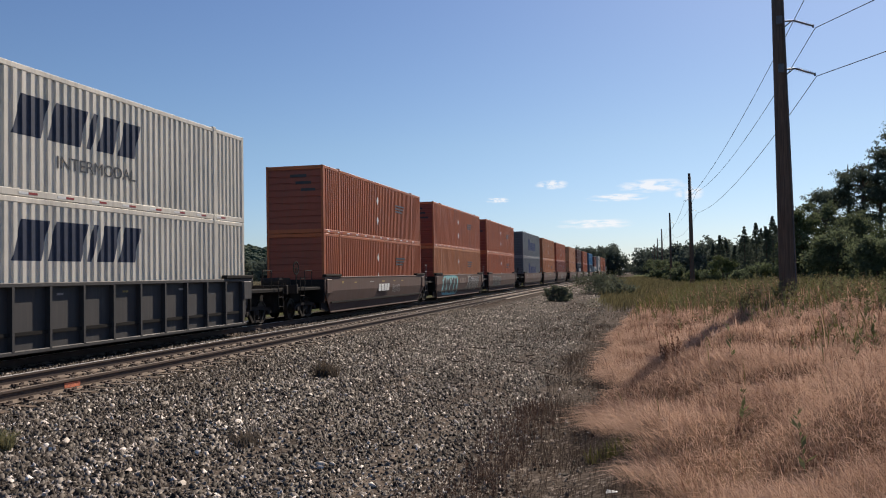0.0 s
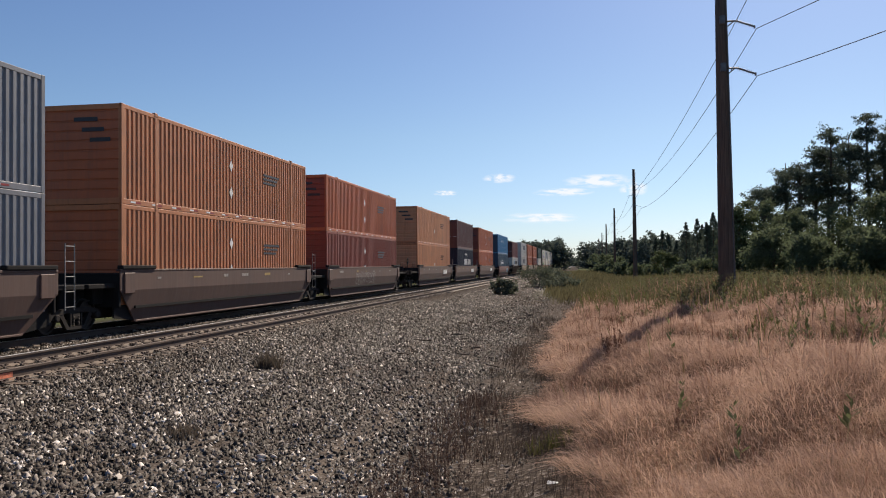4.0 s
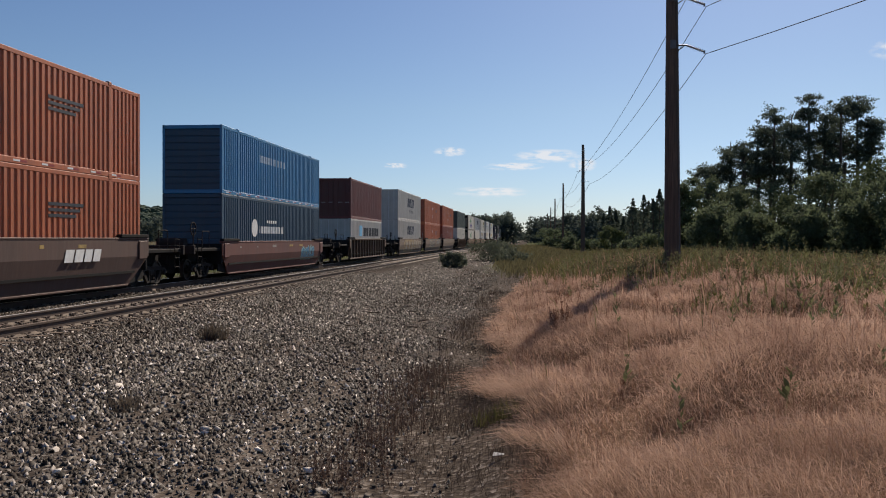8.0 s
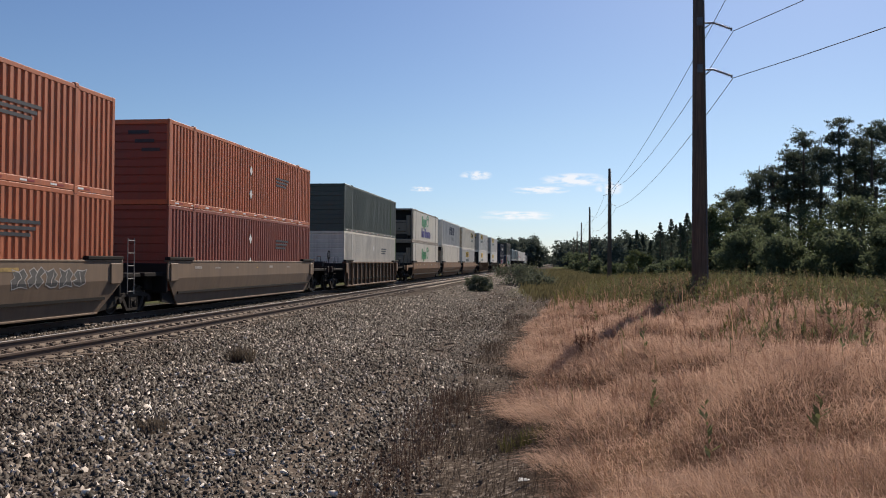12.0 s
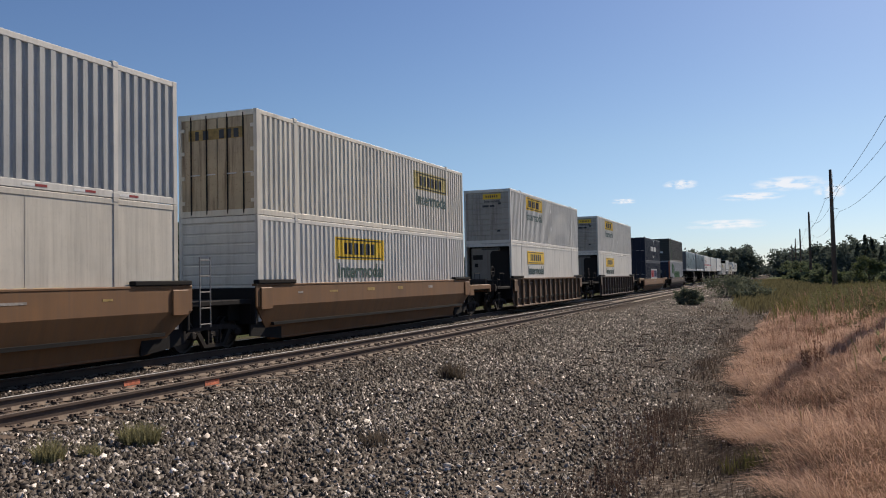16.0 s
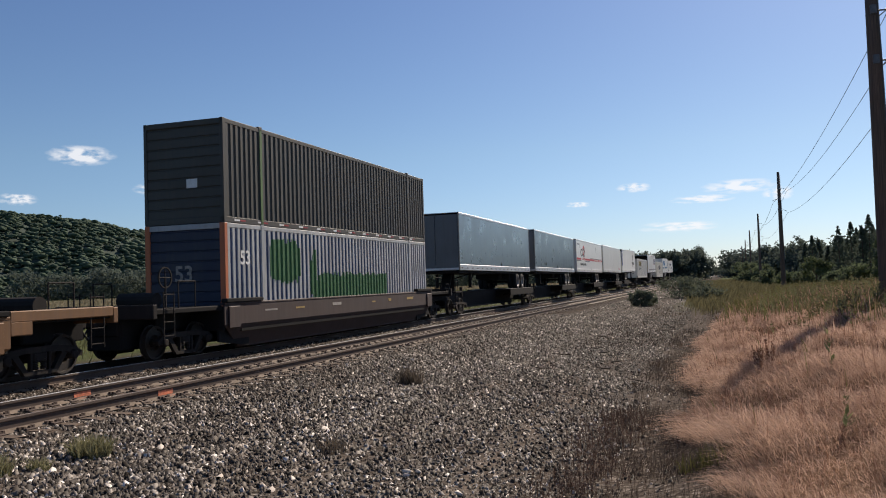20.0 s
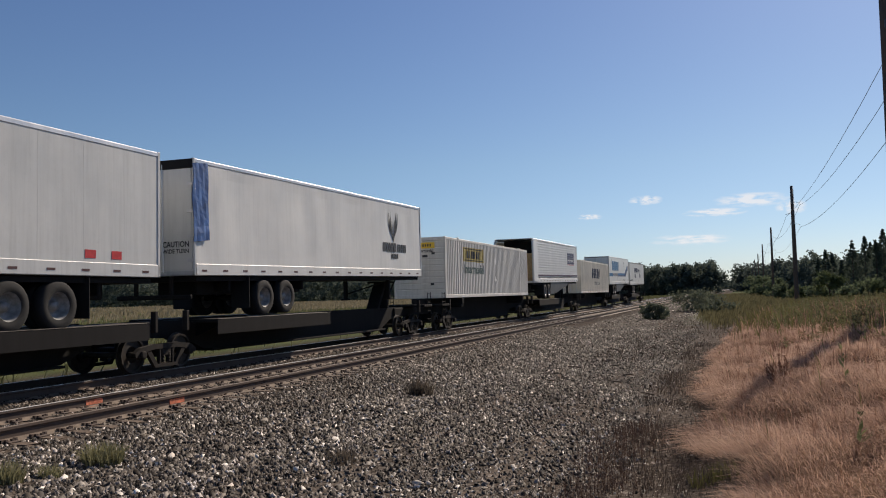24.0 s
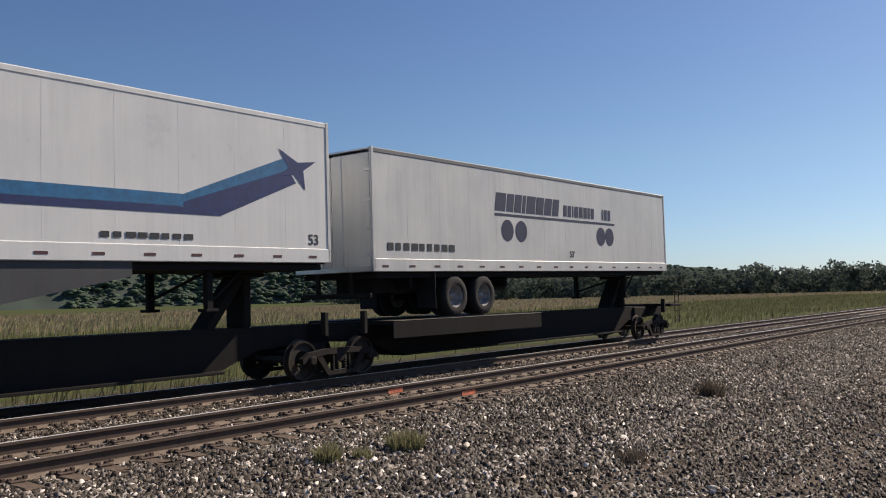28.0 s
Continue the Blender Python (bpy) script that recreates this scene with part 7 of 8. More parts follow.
def spruce(x, y, height, seed):
    base = float(place_z(x, y))
    q = np.random.default_rng(seed)
    t = thing("spruce", "pointed dark spruce at the edge of the woods", "tree", "spruces at the wood's edge", at=pose(x, y, base))
    part("trunk", Build().tube((0, 0, -0.3), (0, 0, height), 0.16, 6, 0.02), BARK, t)
    n = 260
    f = np.sort(q.random(n)) ** 0.9 * 0.97 + 0.03
    r = (1.02 - f) * height * 0.29 * q.uniform(0.05, 1.0, n) ** 0.5
    th = q.uniform(0, 2 * np.pi, n)
    v, fc = leaves(np.stack([r * np.cos(th), r * np.sin(th), f * height - 0.12 * r], 1), 0.12 + (1 - f) * 0.36, 14, 0.13, 0.55)
    part("crown", np_mesh("crown", v, fc, PINE), PINE, t)


def at_az(az, dist):
    return dist * math.sin(radians(az)), dist * math.cos(radians(az))


def belt(name, label, places, heights, spread, leaf, count, mat, clumps=10):
    """A far belt of trees as one mass."""
    cs, rs = [], []
    for (x, y), h in zip(places, heights):
        g = grown(int(abs(x * 13 + y * 7)) % 9999, h, spread * rng.uniform(0.8, 1.2), 0.03, clumps)
        g[:, 0] += x
        g[:, 1] += y
        g[:, 2] += float(place_z(x, y))
        cs.append(g)
        rs += [spread * 0.5] * clumps
    v, f = leaves(np.concatenate(cs), np.array(rs), count, leaf, 0.8)
    return tagged(new(name, np_mesh(name, v, f, mat)), label, "trees", kind="stuff")


# pines and leafy trees behind the bank
for k, (az, d, h) in enumerate([(11.3, 98, 10.2), (12.6, 100, 13.2), (13.4, 97, 12.6), (14.2, 101, 14.6), (15.2, 99, 16.6), (16.2, 97, 15.2), (17.2, 102, 18.0), (18.1, 100, 15.4), (19.0, 98, 16.6), (19.9, 100, 17.6), (20.6, 99, 14.6), (15.0, 106, 15.0), (18.6, 107, 16.0), (24.5, 100, 15), (26.0, 97, 16)]):
    pine_tree(*at_az(az, d), h, 100 + k, 0.48 if k % 3 else 0.58)
dead_tree(*at_az(23.0, 88), 12.3)
for k, (az, d, h, s) in enumerate([(9.9, 84, 7.0, 2.0), (10.8, 86, 8.0, 2.4), (11.8, 78, 4.6, 2.4), (13.0, 86, 6.6, 2.8), (14.0, 74, 3.8, 2.0), (15.4, 80, 5.6, 2.6), (16.9, 72, 4.2, 2.2), (18.2, 78, 7.2, 2.8), (19.7, 70, 4.2, 2.3), (21.6, 70, 6.8, 2.6), (20.8, 82, 8.6, 2.6), (23.8, 76, 6.6, 3.4), (26.5, 72, 6.5, 3.5), (12.2, 92, 6.5, 3.6), (16.2, 92, 7.4, 3.8), (19.2, 92, 7.2, 3.8), (29, 75, 7, 3.5)]):
    broad_tree(*at_az(az, d), h, s, 200 + k, 0.12, 60, 150, GREEN_PALE if k % 5 == 0 else GREEN, 0.08)
for k, (az, d, h) in enumerate([(6.7, 150, 7.2), (7.0, 152, 6.4), (7.5, 150, 8.4), (8.0, 148, 7.6), (8.4, 150, 8.8), (5.9, 158, 6.0), (6.3, 156, 6.8), (8.9, 140, 7.8), (9.4, 138, 8.2), (4.6, 150, 6.4), (5.0, 146, 7.4), (5.4, 150, 6.8), (6.5, 140, 8.4), (7.2, 138, 8.8), (7.8, 134, 8.0), (8.2, 136, 9.6), (9.1, 130, 8.8), (9.8, 128, 9.4)]):
    spruce(*at_az(az, d), h, 300 + k)
for k, (az, d, h, s) in enumerate([(5.1, 95, 3.3, 1.6), (4.4, 100, 1.7, 1.6), (6.2, 88, 1.5, 1.4), (3.6, 112, 1.8, 1.6), (2.7, 120, 2.4, 1.6), (7.4, 84, 1.9, 1.6), (8.6, 82, 2.2, 1.6), (9.6, 86, 3.4, 1.9), (2.0, 140, 3.0, 1.8), (1.4, 160, 3.8, 2.0), (0.8, 190, 4.2, 2.4)]):
    broad_tree(*at_az(az, d), h, s, 400 + k, 0.13, 30, 110, GREEN_PALE if k in (0, 3, 6) else GREEN, 0.05, "rounded green shrub on the verge", "shrub")
rows_ = [at_az(az, d) for az, d in [(0.05 + 0.11 * k, 420 - 2.6 * k) for k in range(85)]]
belt("woods_beyond_poles", "dark green woods along the railway, far off", rows_, [10.2 + 3.2 * math.sin(k * 0.9) * math.sin(k * 0.37) + rnd.uniform(-1, 1) - (2.2 if k > 42 else 0) for k in range(85)], 4.6, 0.55, 50, WOODS, 14)
rows_ = [(-8.5 - 0.55 * k - rnd.uniform(0, 1.5), 330 + 0.4 * k + rnd.uniform(0, 26)) for k in range(78)]
belt("woods_by_the_line", "rounded green trees close to the line, far off", rows_, [11.4 + 0.7 * math.sin(k * 0.5) + rnd.uniform(-0.7, 0.7) - 1.6 * max(0, 2 - k) for k in range(78)], 3.4, 0.42, 56, WOODS, 16)
rows_ = [at_az(-5.5 - 0.16 * k, 470 + 20 * math.sin(k)) for k in range(250)]
belt("tree_line_across_field", "dark tree line beyond the corn field", rows_, [13.0 + 3.0 * math.sin(k * 0.31) * math.sin(k * 0.13 + 1) + rnd.uniform(-1.2, 1.2) for k in range(250)], 5.4, 0.85, 20, WOODS, 12)

rows_ = [(rnd.uniform(-22, 26), 1000 + rnd.uniform(0, 90)) for k in range(46)]
belt("woods_down_the_line", "distant low woods where the line vanishes", rows_, [rnd.uniform(7, 11) for k in range(46)], 4.5, 0.9, 26, WOODS, 10)

# wooded ridge across the valley
hx = np.linspace(-100, -8, 150)
hd = np.linspace(0, 1, 22)
A, Dp = np.meshgrid(hx, hd)
crest = np.interp(A, [-100, -70, -52, -46, -42, -39, -36, -30, -24, -16, -8], [78, 104, 101, 98, 91, 79, 68, 50, 34, 14, -4])
R_ = 800 + 420 * Dp
ZH = crest * np.sin(np.clip(Dp * 1.25, 0, 1) * np.pi / 2) ** 1.1 * np.interp(Dp, [0, 0.8, 1], [1, 1, 0.9]) - 2 + 2.5 * np.sin(A * 2.1) * np.sin(Dp * 9)
hv = np.stack([(R_ * np.sin(np.radians(A))).ravel(), (R_ * np.cos(np.radians(A))).ravel(), ZH.ravel()], 1)
i = np.arange(A.size).reshape(A.shape)
hf = np.stack([i[:-1, :-1].ravel(), i[1:, :-1].ravel(), i[1:, 1:].ravel(), i[:-1, 1:].ravel()], 1)
tagged(new("wooded_ridge", np_mesh("wooded_ridge", hv, hf, RIDGE, True)), "long wooded ridge rising beyond the fields", "hill", kind="structure")
n_ = 8000
ra, rd = rng.uniform(-62, -9, n_), rng.random(n_) ** 0.9 * 0.86
rc = np.interp(ra, [-100, -70, -52, -46, -42, -39, -36, -30, -24, -16, -8], [78, 104, 101, 98, 91, 79, 68, 50, 34, 14, -4])
rz = rc * np.sin(np.clip(rd * 1.25, 0, 1) * np.pi / 2) ** 1.1 - 2 + 2.5 * np.sin(ra * 2.1) * np.sin(rd * 9)
rr = 800 + 420 * rd
rx_, ry_ = rr * np.sin(np.radians(ra)), rr * np.cos(np.radians(ra))
lobes = 4                            # lumps to a crown
cr = rng.uniform(2.0, 7.0, n_)
at = np.repeat(np.stack([rx_, ry_, rz + 1.0], 1), lobes, 0) + rng.normal(0, 1, (n_ * lobes, 3)) * np.repeat(cr, lobes)[:, None] * np.array([0.55, 0.55, 0.30])
rad = np.repeat(cr, lobes) * rng.uniform(0.3, 0.85, n_ * lobes)
lump = ICO[0][None] * rng.uniform(0.72, 1.3, (n_ * lobes, len(ICO[0]), 1)) * rad[:, None, None] * np.array([1, 1, 0.46]) + at[:, None, :]
v = lump.reshape(-1, 3)
f = (ICO[1][None] + (np.arange(n_ * lobes) * len(ICO[0]))[:, None, None]).reshape(-1, 3)
tagged(new("ridge_trees", np_mesh("ridge_trees", v, f, RIDGE_LEAF, True)), "forest canopy covering the ridge", "trees", kind="stuff")


# ---- grass and weeds ----
def blades(name, label, x, y, length, width, lean, material, wind=(0.25, 0.05), sink=0.03):
    """Thin curved blades: a quad and a tip each."""
    n = len(x)
    th = rng.uniform(0, 2 * np.pi, n)
    side = np.stack([np.cos(th), np.sin(th), np.zeros(n)], 1) * (width / 2)[:, None]
    la = rng.uniform(0, 2 * np.pi, n)
    off = np.stack([np.cos(la), np.sin(la), np.zeros(n)], 1) * (lean * length * rng.random(n))[:, None] + np.array([wind[0], wind[1], 0]) * length[:, None]
    b = np.stack([x, y, place_z(x, y) - sink], 1)
    m = b + off * 0.35 + np.array([0, 0, 0.58]) * length[:, None]
    t = b + off + np.array([0, 0, 1.0]) * (length * np.sqrt(np.clip(1 - (np.linalg.norm(off, axis=1) / length) ** 2 * 0.6, 0.2, 1)))[:, None]
    v = np.stack([b - side, b + side, m + side * 0.8, m - side * 0.8, t], 1).reshape(-1, 3)
    k = np.arange(n)[:, None] * 5
    tri = np.concatenate([k + np.array([[0, 1, 2]]), k + np.array([[0, 2, 3]]), k + np.array([[3, 2, 4]])], 0)
    return tagged(new(name, np_mesh(name, v, tri, material)), label, "grass", kind="stuff")


EDGE_Y = [0, 3, 6.8, 8.5, 10, 11.2, 12.2, 13.6, 15.3, 17.2, 18.6, 20.5, 23, 27, 33, 38, 45, 53]
EDGE_X = [0.55, 0.30, 0.06, -0.10, -0.18, -0.52, -0.62, -0.42, -0.45, -0.80, -0.88, -0.78, -0.55, -0.82, -0.50, -0.40, 0.0, 0.4]


def clumped(n, x0, x1, y0, y1, bias, scale=0.9, power=1.0):
    x, y = scatter(n, x0, x1, y0, y1, bias)
    d = 0.5 + 0.28 * np.sin(x * 1.9 / scale + 2.1 * np.sin(y * 0.7 / scale)) + 0.28 * np.sin(y * 1.5 / scale + 1.7 * np.sin(x * 0.9 / scale))
    ok = rng.random(n) < np.clip(d, 0.06, 1) ** power
    return x[ok], y[ok]


def edge(y):
    """Where the dry grass begins, bulging out between hollows."""
    return np.interp(y, EDGE_Y, EDGE_X) + 0.17 - 0.26 * np.abs(np.sin(1.3 * y + 0.7 * np.sin(0.9 * y)))


def fade(y, x):
    """Share of pure dry grass: it thins out up the bank, where weeds take over."""
    return np.clip((31 + 20 * np.clip((2.6 - x) / 2.2, 0, 1) - y + 8.0 * np.sin(x * 0.8 + 0.35 * y) * np.sin(0.45 * x - 0.3 * y + 1) + 2.5 * np.sin(1.9 * x + 0.8 * y)) / 11, 0, 1) * np.clip((7.2 - x + 0.35 * (18 - y)) / 4, 0.12, 1)


def hairs(name, label, x, y, length, half, flow, lean, material, lift=0.0):
    """Fine strands, thin at the foot and widest in the seed head, combed along flow and bowed over."""
    n = len(x)
    th = rng.uniform(0, 2 * np.pi, n)
    side = np.stack([np.cos(th), np.sin(th), rng.normal(0, 0.3, n)], 1) * half[:, None]
    way = np.stack([np.cos(flow), np.sin(flow), np.zeros(n)], 1)
    up = np.array([0, 0, 1.0])
    b = np.stack([x, y, place_z(x, y) - 0.02 + lift], 1)
    m = b + up * (0.66 * length / (1 + 0.5 * lean))[:, None] + way * (0.30 * lean * length)[:, None]
    t = m + up * (0.34 * length * np.clip(1 - 0.75 * lean, -0.5, 1))[:, None] + way * (0.42 * lean * length)[:, None]
    v = np.stack([b, m + side, m - side, t], 1).reshape(-1, 3)
    k = np.arange(n)[:, None] * 4
    tri = np.concatenate([k + np.array([[0, 1, 2]]), k + np.array([[2, 1, 3]])], 0)
    return tagged(new(name, np_mesh(name, v, tri, material)), label, "grass", kind="stuff")


def grass_spots(n, bias):
    """Places on the dry bank, fewer where weeds take over, thin in the creases between mounds."""
    x, y = scatter(n, -1.4, 10.5, 2.6, 46, bias)
    hump = billow(x, y)
    ok = (x > edge(y) + rng.normal(0, 0.05, n)) & (rng.random(n) < fade(y, x)) & (rng.random(n) < np.clip(0.35 + 1.3 * hump, 0, 1))
    x, y, hump = x[ok], y[ok], hump[ok]
    rim = np.clip((x - edge(y)) / 0.5, 0, 1)
    flow = np.pi + 0.75 * np.sin(0.6 * x + 0.9 * np.sin(0.4 * y)) * rim + 0.5 * np.sin(0.8 * y) * rim + rng.normal(0, 1.25, len(x)) * (0.35 + 0.65 * rim)
    return x, y, hump, rim, flow


gx, gy, hump, rim, flow = grass_spots(760000, 1.75)
dist = np.hypot(gx, gy)
tall = rng.uniform(0.10, 0.40, len(gx)) * (0.40 + 0.80 * hump) * (1.25 - 0.25 * rim) * np.clip(0.45 + dist / 18, 0.6, 1)
lean = np.clip(rng.normal(1.15, 0.45, len(gx)) + 0.3 * (1 - rim), 0.1, 1.9)
hazy = rng.random(len(gx)) < 0.62
for nm, lab, k_, mt, wide in (("dry_grass", "soft pinkish-tan dry grass combed over in mounds", ~hazy, DRY, 0.00023), ("grass_seed_heads", "hazy pink seed heads of the dry grass", hazy, SEED, 0.00027)):
    hairs(nm, lab, gx[k_], gy[k_], tall[k_] * (1.0 if mt is DRY else 1.12), np.clip(wide * dist[k_], 0.0013, 0.007), flow[k_], lean[k_], mt)
# dark stems set only in the hollows, painting shade between the mounds
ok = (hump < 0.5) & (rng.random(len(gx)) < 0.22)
hairs("grass_hollows", "dark maroon-brown stems deepening the shade in hollows of the dry grass", gx[ok], gy[ok], tall[ok] * 0.9, np.clip(0.0003 * dist[ok], 0.0016, 0.007), flow[ok], lean[ok] * 0.5, DRY_DARK)
ok = rng.random(len(gx)) < 0.012
hairs("dry_stems", "thin brown stalks standing in the dry grass", gx[ok], gy[ok], tall[ok] * 1.7, np.clip(0.0003 * dist[ok], 0.0016, 0.006), flow[ok], lean[ok] * 0.25, DRY_DARK)
bx, by = scatter(90000, -0.2, 10.5, -7, 2.8)
ok = bx > edge(by) + rng.normal(0, 0.05, len(bx))
bx, by = bx[ok], by[ok]
hairs("grass_behind", "pinkish-tan dry grass on the bank beside the camera", bx, by, rng.uniform(0.08, 0.26, len(bx)), rng.uniform(0.0013, 0.002, len(bx)), np.pi + rng.normal(0, 1.25, len(bx)), np.clip(rng.normal(1.15, 0.45, len(bx)), 0.1, 1.9), DRY)
gx, gy = clumped(70000, -0.9, 22, 9, 62, 1.1, 2.2, 0.6)
ok = gx > np.interp(gy, EDGE_Y, EDGE_X)
gx, gy = gx[ok], gy[ok]
ok = rng.random(len(gx)) > 0.96 * fade(gy, gx)
gx, gy = gx[ok], gy[ok]
patchy = 0.5 + 0.5 * np.sin(gx * 0.9 + 1.4 * np.sin(gy * 0.33)) * np.sin(gy * 0.5 + 0.7 * np.sin(gx * 0.6))
kind_ = rng.random(len(gx)) + 0.7 * (patchy - 0.5) + np.clip((gy - 34) / 60, 0, 0.3)
ln = rng.uniform(0.2, 0.75, len(gx)) * (0.6 + 0.6 * patchy)
for nm, lab, lo_, hi_, mt, wd in (("far_dry_grass", "tan dry grass farther along the bank", -9, 0.42, DRY, 0.010), ("verge_weeds", "yellow-olive weeds on the bank below the trees", 0.42, 0.78, OLIVE, 0.010), ("green_verge", "green weeds on the bank below the trees", 0.78, 9, WEED_GREEN, 0.010)):
    k_ = (kind_ >= lo_) & (kind_ < hi_)
    blades(nm, lab, gx[k_], gy[k_], ln[k_], wd + 0.0006 * gy[k_], 0.75, mt, (-0.1, 0))
# leafy clumps of weeds up the bank and round the pole
n_ = 1000
wx_, wy_ = rng.uniform(1.5, 20, n_), 15 + 45 * rng.random(n_)
ok = rng.random(n_) > 0.95 * fade(wy_, wx_)
wx_, wy_ = wx_[ok], wy_[ok]
wz_ = place_z(wx_, wy_) + rng.uniform(0.1, 0.55, len(wx_))
v, f = leaves(np.stack([wx_, wy_, wz_], 1), rng.uniform(0.15, 0.42, len(wx_)), 44, 0.034, 1.1)
tagged(new("leafy_weeds", np_mesh("leafy_weeds", v, f, OLIVE)), "leafy olive-green weeds on the bank round the pole", "weeds", kind="stuff")


def stalks(name, label, x, y, height, material, leaf=0.055, count=22):
    """Upright weeds: a thin stem each, with narrow leaves and seed sprays up its length."""
    n = len(x)
    z = place_z(x, y)
    tip = np.stack([rng.normal(0, 0.10, n), rng.normal(0, 0.10, n), np.ones(n)], 1) * height[:, None]
    foot = np.stack([x, y, z - 0.02], 1)
    w = np.clip(0.0003 * y, 0.002, 0.008)[:, None]
    sd = np.array([1.0, 0.0, 0.0]) * w
    stem = np.stack([foot - sd, foot + sd, foot + tip * 0.99], 1).reshape(-1, 3)
    f = rng.uniform(0.22, 1.0, (n, count))
    at = foot[:, None] + tip[:, None] * f[..., None]
    th = rng.uniform(0, 2 * np.pi, (n, count))
    out = np.stack([np.cos(th), np.sin(th), rng.uniform(0.35, 1.5, (n, count))], -1)
    out /= np.linalg.norm(out, axis=-1, keepdims=True)
    ln = leaf * rng.uniform(0.6, 1.6, (n, count, 1)) * (1.35 - f[..., None])
    across = np.stack([-np.sin(th), np.cos(th), np.zeros_like(th)], -1) * (ln * 0.13 + 0.00012 * y[:, None, None])
    lv = np.stack([at, at + out * ln * 0.5 + across, at + out * ln * 0.5 - across, at + out * ln], 2).reshape(-1, 3)
    base = len(stem)
    k = np.arange(n * count)[:, None] * 4 + base
    tri = np.concatenate([np.arange(base).reshape(-1, 3), k + np.array([[0, 1, 2]]), k + np.array([[2, 1, 3]])], 0)
    return tagged(new(name, np_mesh(name, np.concatenate([stem, lv]), tri, material)), label, "weeds", kind="stuff")


gx, gy = clumped(15000, 1.0, 16, 7, 44, 1.25, 1.7, 1.4)
up_bank = np.clip((gx - 2.0) / 4.0, 0, 1) * np.clip((gy - 7) / 9, 0.06, 1) + np.clip((gy - 20) / 14, 0, 1)
ok = rng.random(len(gx)) < np.clip(up_bank, 0.03, 1)
gx, gy = gx[ok], gy[ok]
hh = rng.uniform(0.35, 0.95, len(gx)) * (0.75 + 0.25 * np.sin(gx * 1.3 + gy))
k_ = rng.random(len(gx))
stalks("tall_weeds", "tall green weeds standing on the bank", gx[k_ < 0.62], gy[k_ < 0.62], hh[k_ < 0.62], BANK_GREEN, 0.12, 22)
stalks("bank_dead_stalks", "dark dead stalks standing above the dry grass", gx[k_ > 0.80], gy[k_ > 0.80], hh[k_ > 0.80] * 0.9, DRY_DARK, 0.055, 14)
stalks("bank_stalks", "thin yellow-green stalks on the bank", gx[(k_ > 0.62) & (k_ < 0.80)], gy[(k_ > 0.62) & (k_ < 0.80)], hh[(k_ > 0.62) & (k_ < 0.80)], WEED_GREEN, 0.11, 18)
# a dead plant by the pole's shadow and a clump in the dip
gx, gy = rng.normal(0.45, 0.12, 16), rng.normal(15.0, 0.2, 16)
stalks("dead_plant", "dark withered plant standing in the dry grass", gx, gy, rng.uniform(0.35, 0.7, 16), DRY_DARK, 0.07, 40)
gx, gy = rng.normal(-1.62, 0.25, 620), rng.uniform(6.8, 13.4, 620)
stalks("dip_weeds", "dark red-brown wiry weeds in the dip beside the gravel", gx, gy, rng.uniform(0.12, 0.32, 620), WEED_RED, 0.035, 14)
n_ = 21000
gy = 3.2 + 31 * rng.random(n_) ** 1.5
e = np.interp(gy, EDGE_Y, EDGE_X)
gx = e + 0.12 - 1.35 * rng.random(n_) ** 0.9
lump = 0.5 + 0.5 * np.sin(gx * 3.2 + gy * 1.3 + 1.6 * np.sin(gy * 0.7)) * np.sin(gy * 1.1 + 0.8)
ok = rng.random(n_) < np.clip(0.25 + 0.9 * lump, 0, 1) * np.clip((gx - e + 1.45) / 0.5, 0.08, 1) * np.clip(1.5 - gy / 20, 0.25, 1)
blades("dark_weeds", "dark dead weeds in the dip beside the gravel", gx[ok], gy[ok], rng.uniform(0.06, 0.28, ok.sum()) * (0.45 + 0.75 * lump[ok]), np.clip(0.0006 * gy[ok], 0.003, 0.014), 1.0, WEED_DARK, (0.05, 0))
gx, gy = clumped(52000, -75, -17.2, 6, 300, 1.4, 6.0, 0.6)
ok = (gx < -23.5 + rng.normal(0, 0.6, len(gx))) | (gy < 20) | (rng.random(len(gx)) < 0.06)
gx, gy = gx[ok], gy[ok]
blades("far_verge_grass", "green weedy verge beyond the tracks", gx, gy, rng.uniform(0.3, 0.85, len(gx)) * np.interp(gx, [-75, -30, -18], [0.9, 0.8, 1.1]), 0.03 + 0.0009 * gy, 0.5, FIELD)
gx, gy = scatter(30000, -230, -72, 12, 430, 1.25)
blades("corn_field", "ripening yellow-green corn field beyond the verge", gx, gy, rng.uniform(0.6, 1.0, len(gx)), 0.09 + 0.0014 * gy, 0.3, CORN)


gx, gy = clumped(46000, -7.0, 9.0, 46, 230, 1.5, 3.0, 0.7)
ok = gx > np.interp(gy, [46, 60, 90, 140, 230], [-1.2, -2.5, -4.2, -5.6, -6.6]) + rng.normal(0, 0.3, len(gx))
blades("line_side_weeds", "low green and brown weeds beside the line, far off", gx[ok], gy[ok], rng.uniform(0.25, 0.7, ok.sum()), 0.02 + 0.0007 * gy[ok], 0.5, OLIVE)
gx, gy = clumped(2600, -4.5, -0.2, 26, 56, 1.2, 2.0)
blades("gravel_edge_weeds", "sparse brown weeds at the gravel's edge", gx, gy, rng.uniform(0.08, 0.26, len(gx)), 0.010 + 0.0004 * gy, 1.3, WEED_DARK, (0.1, 0))


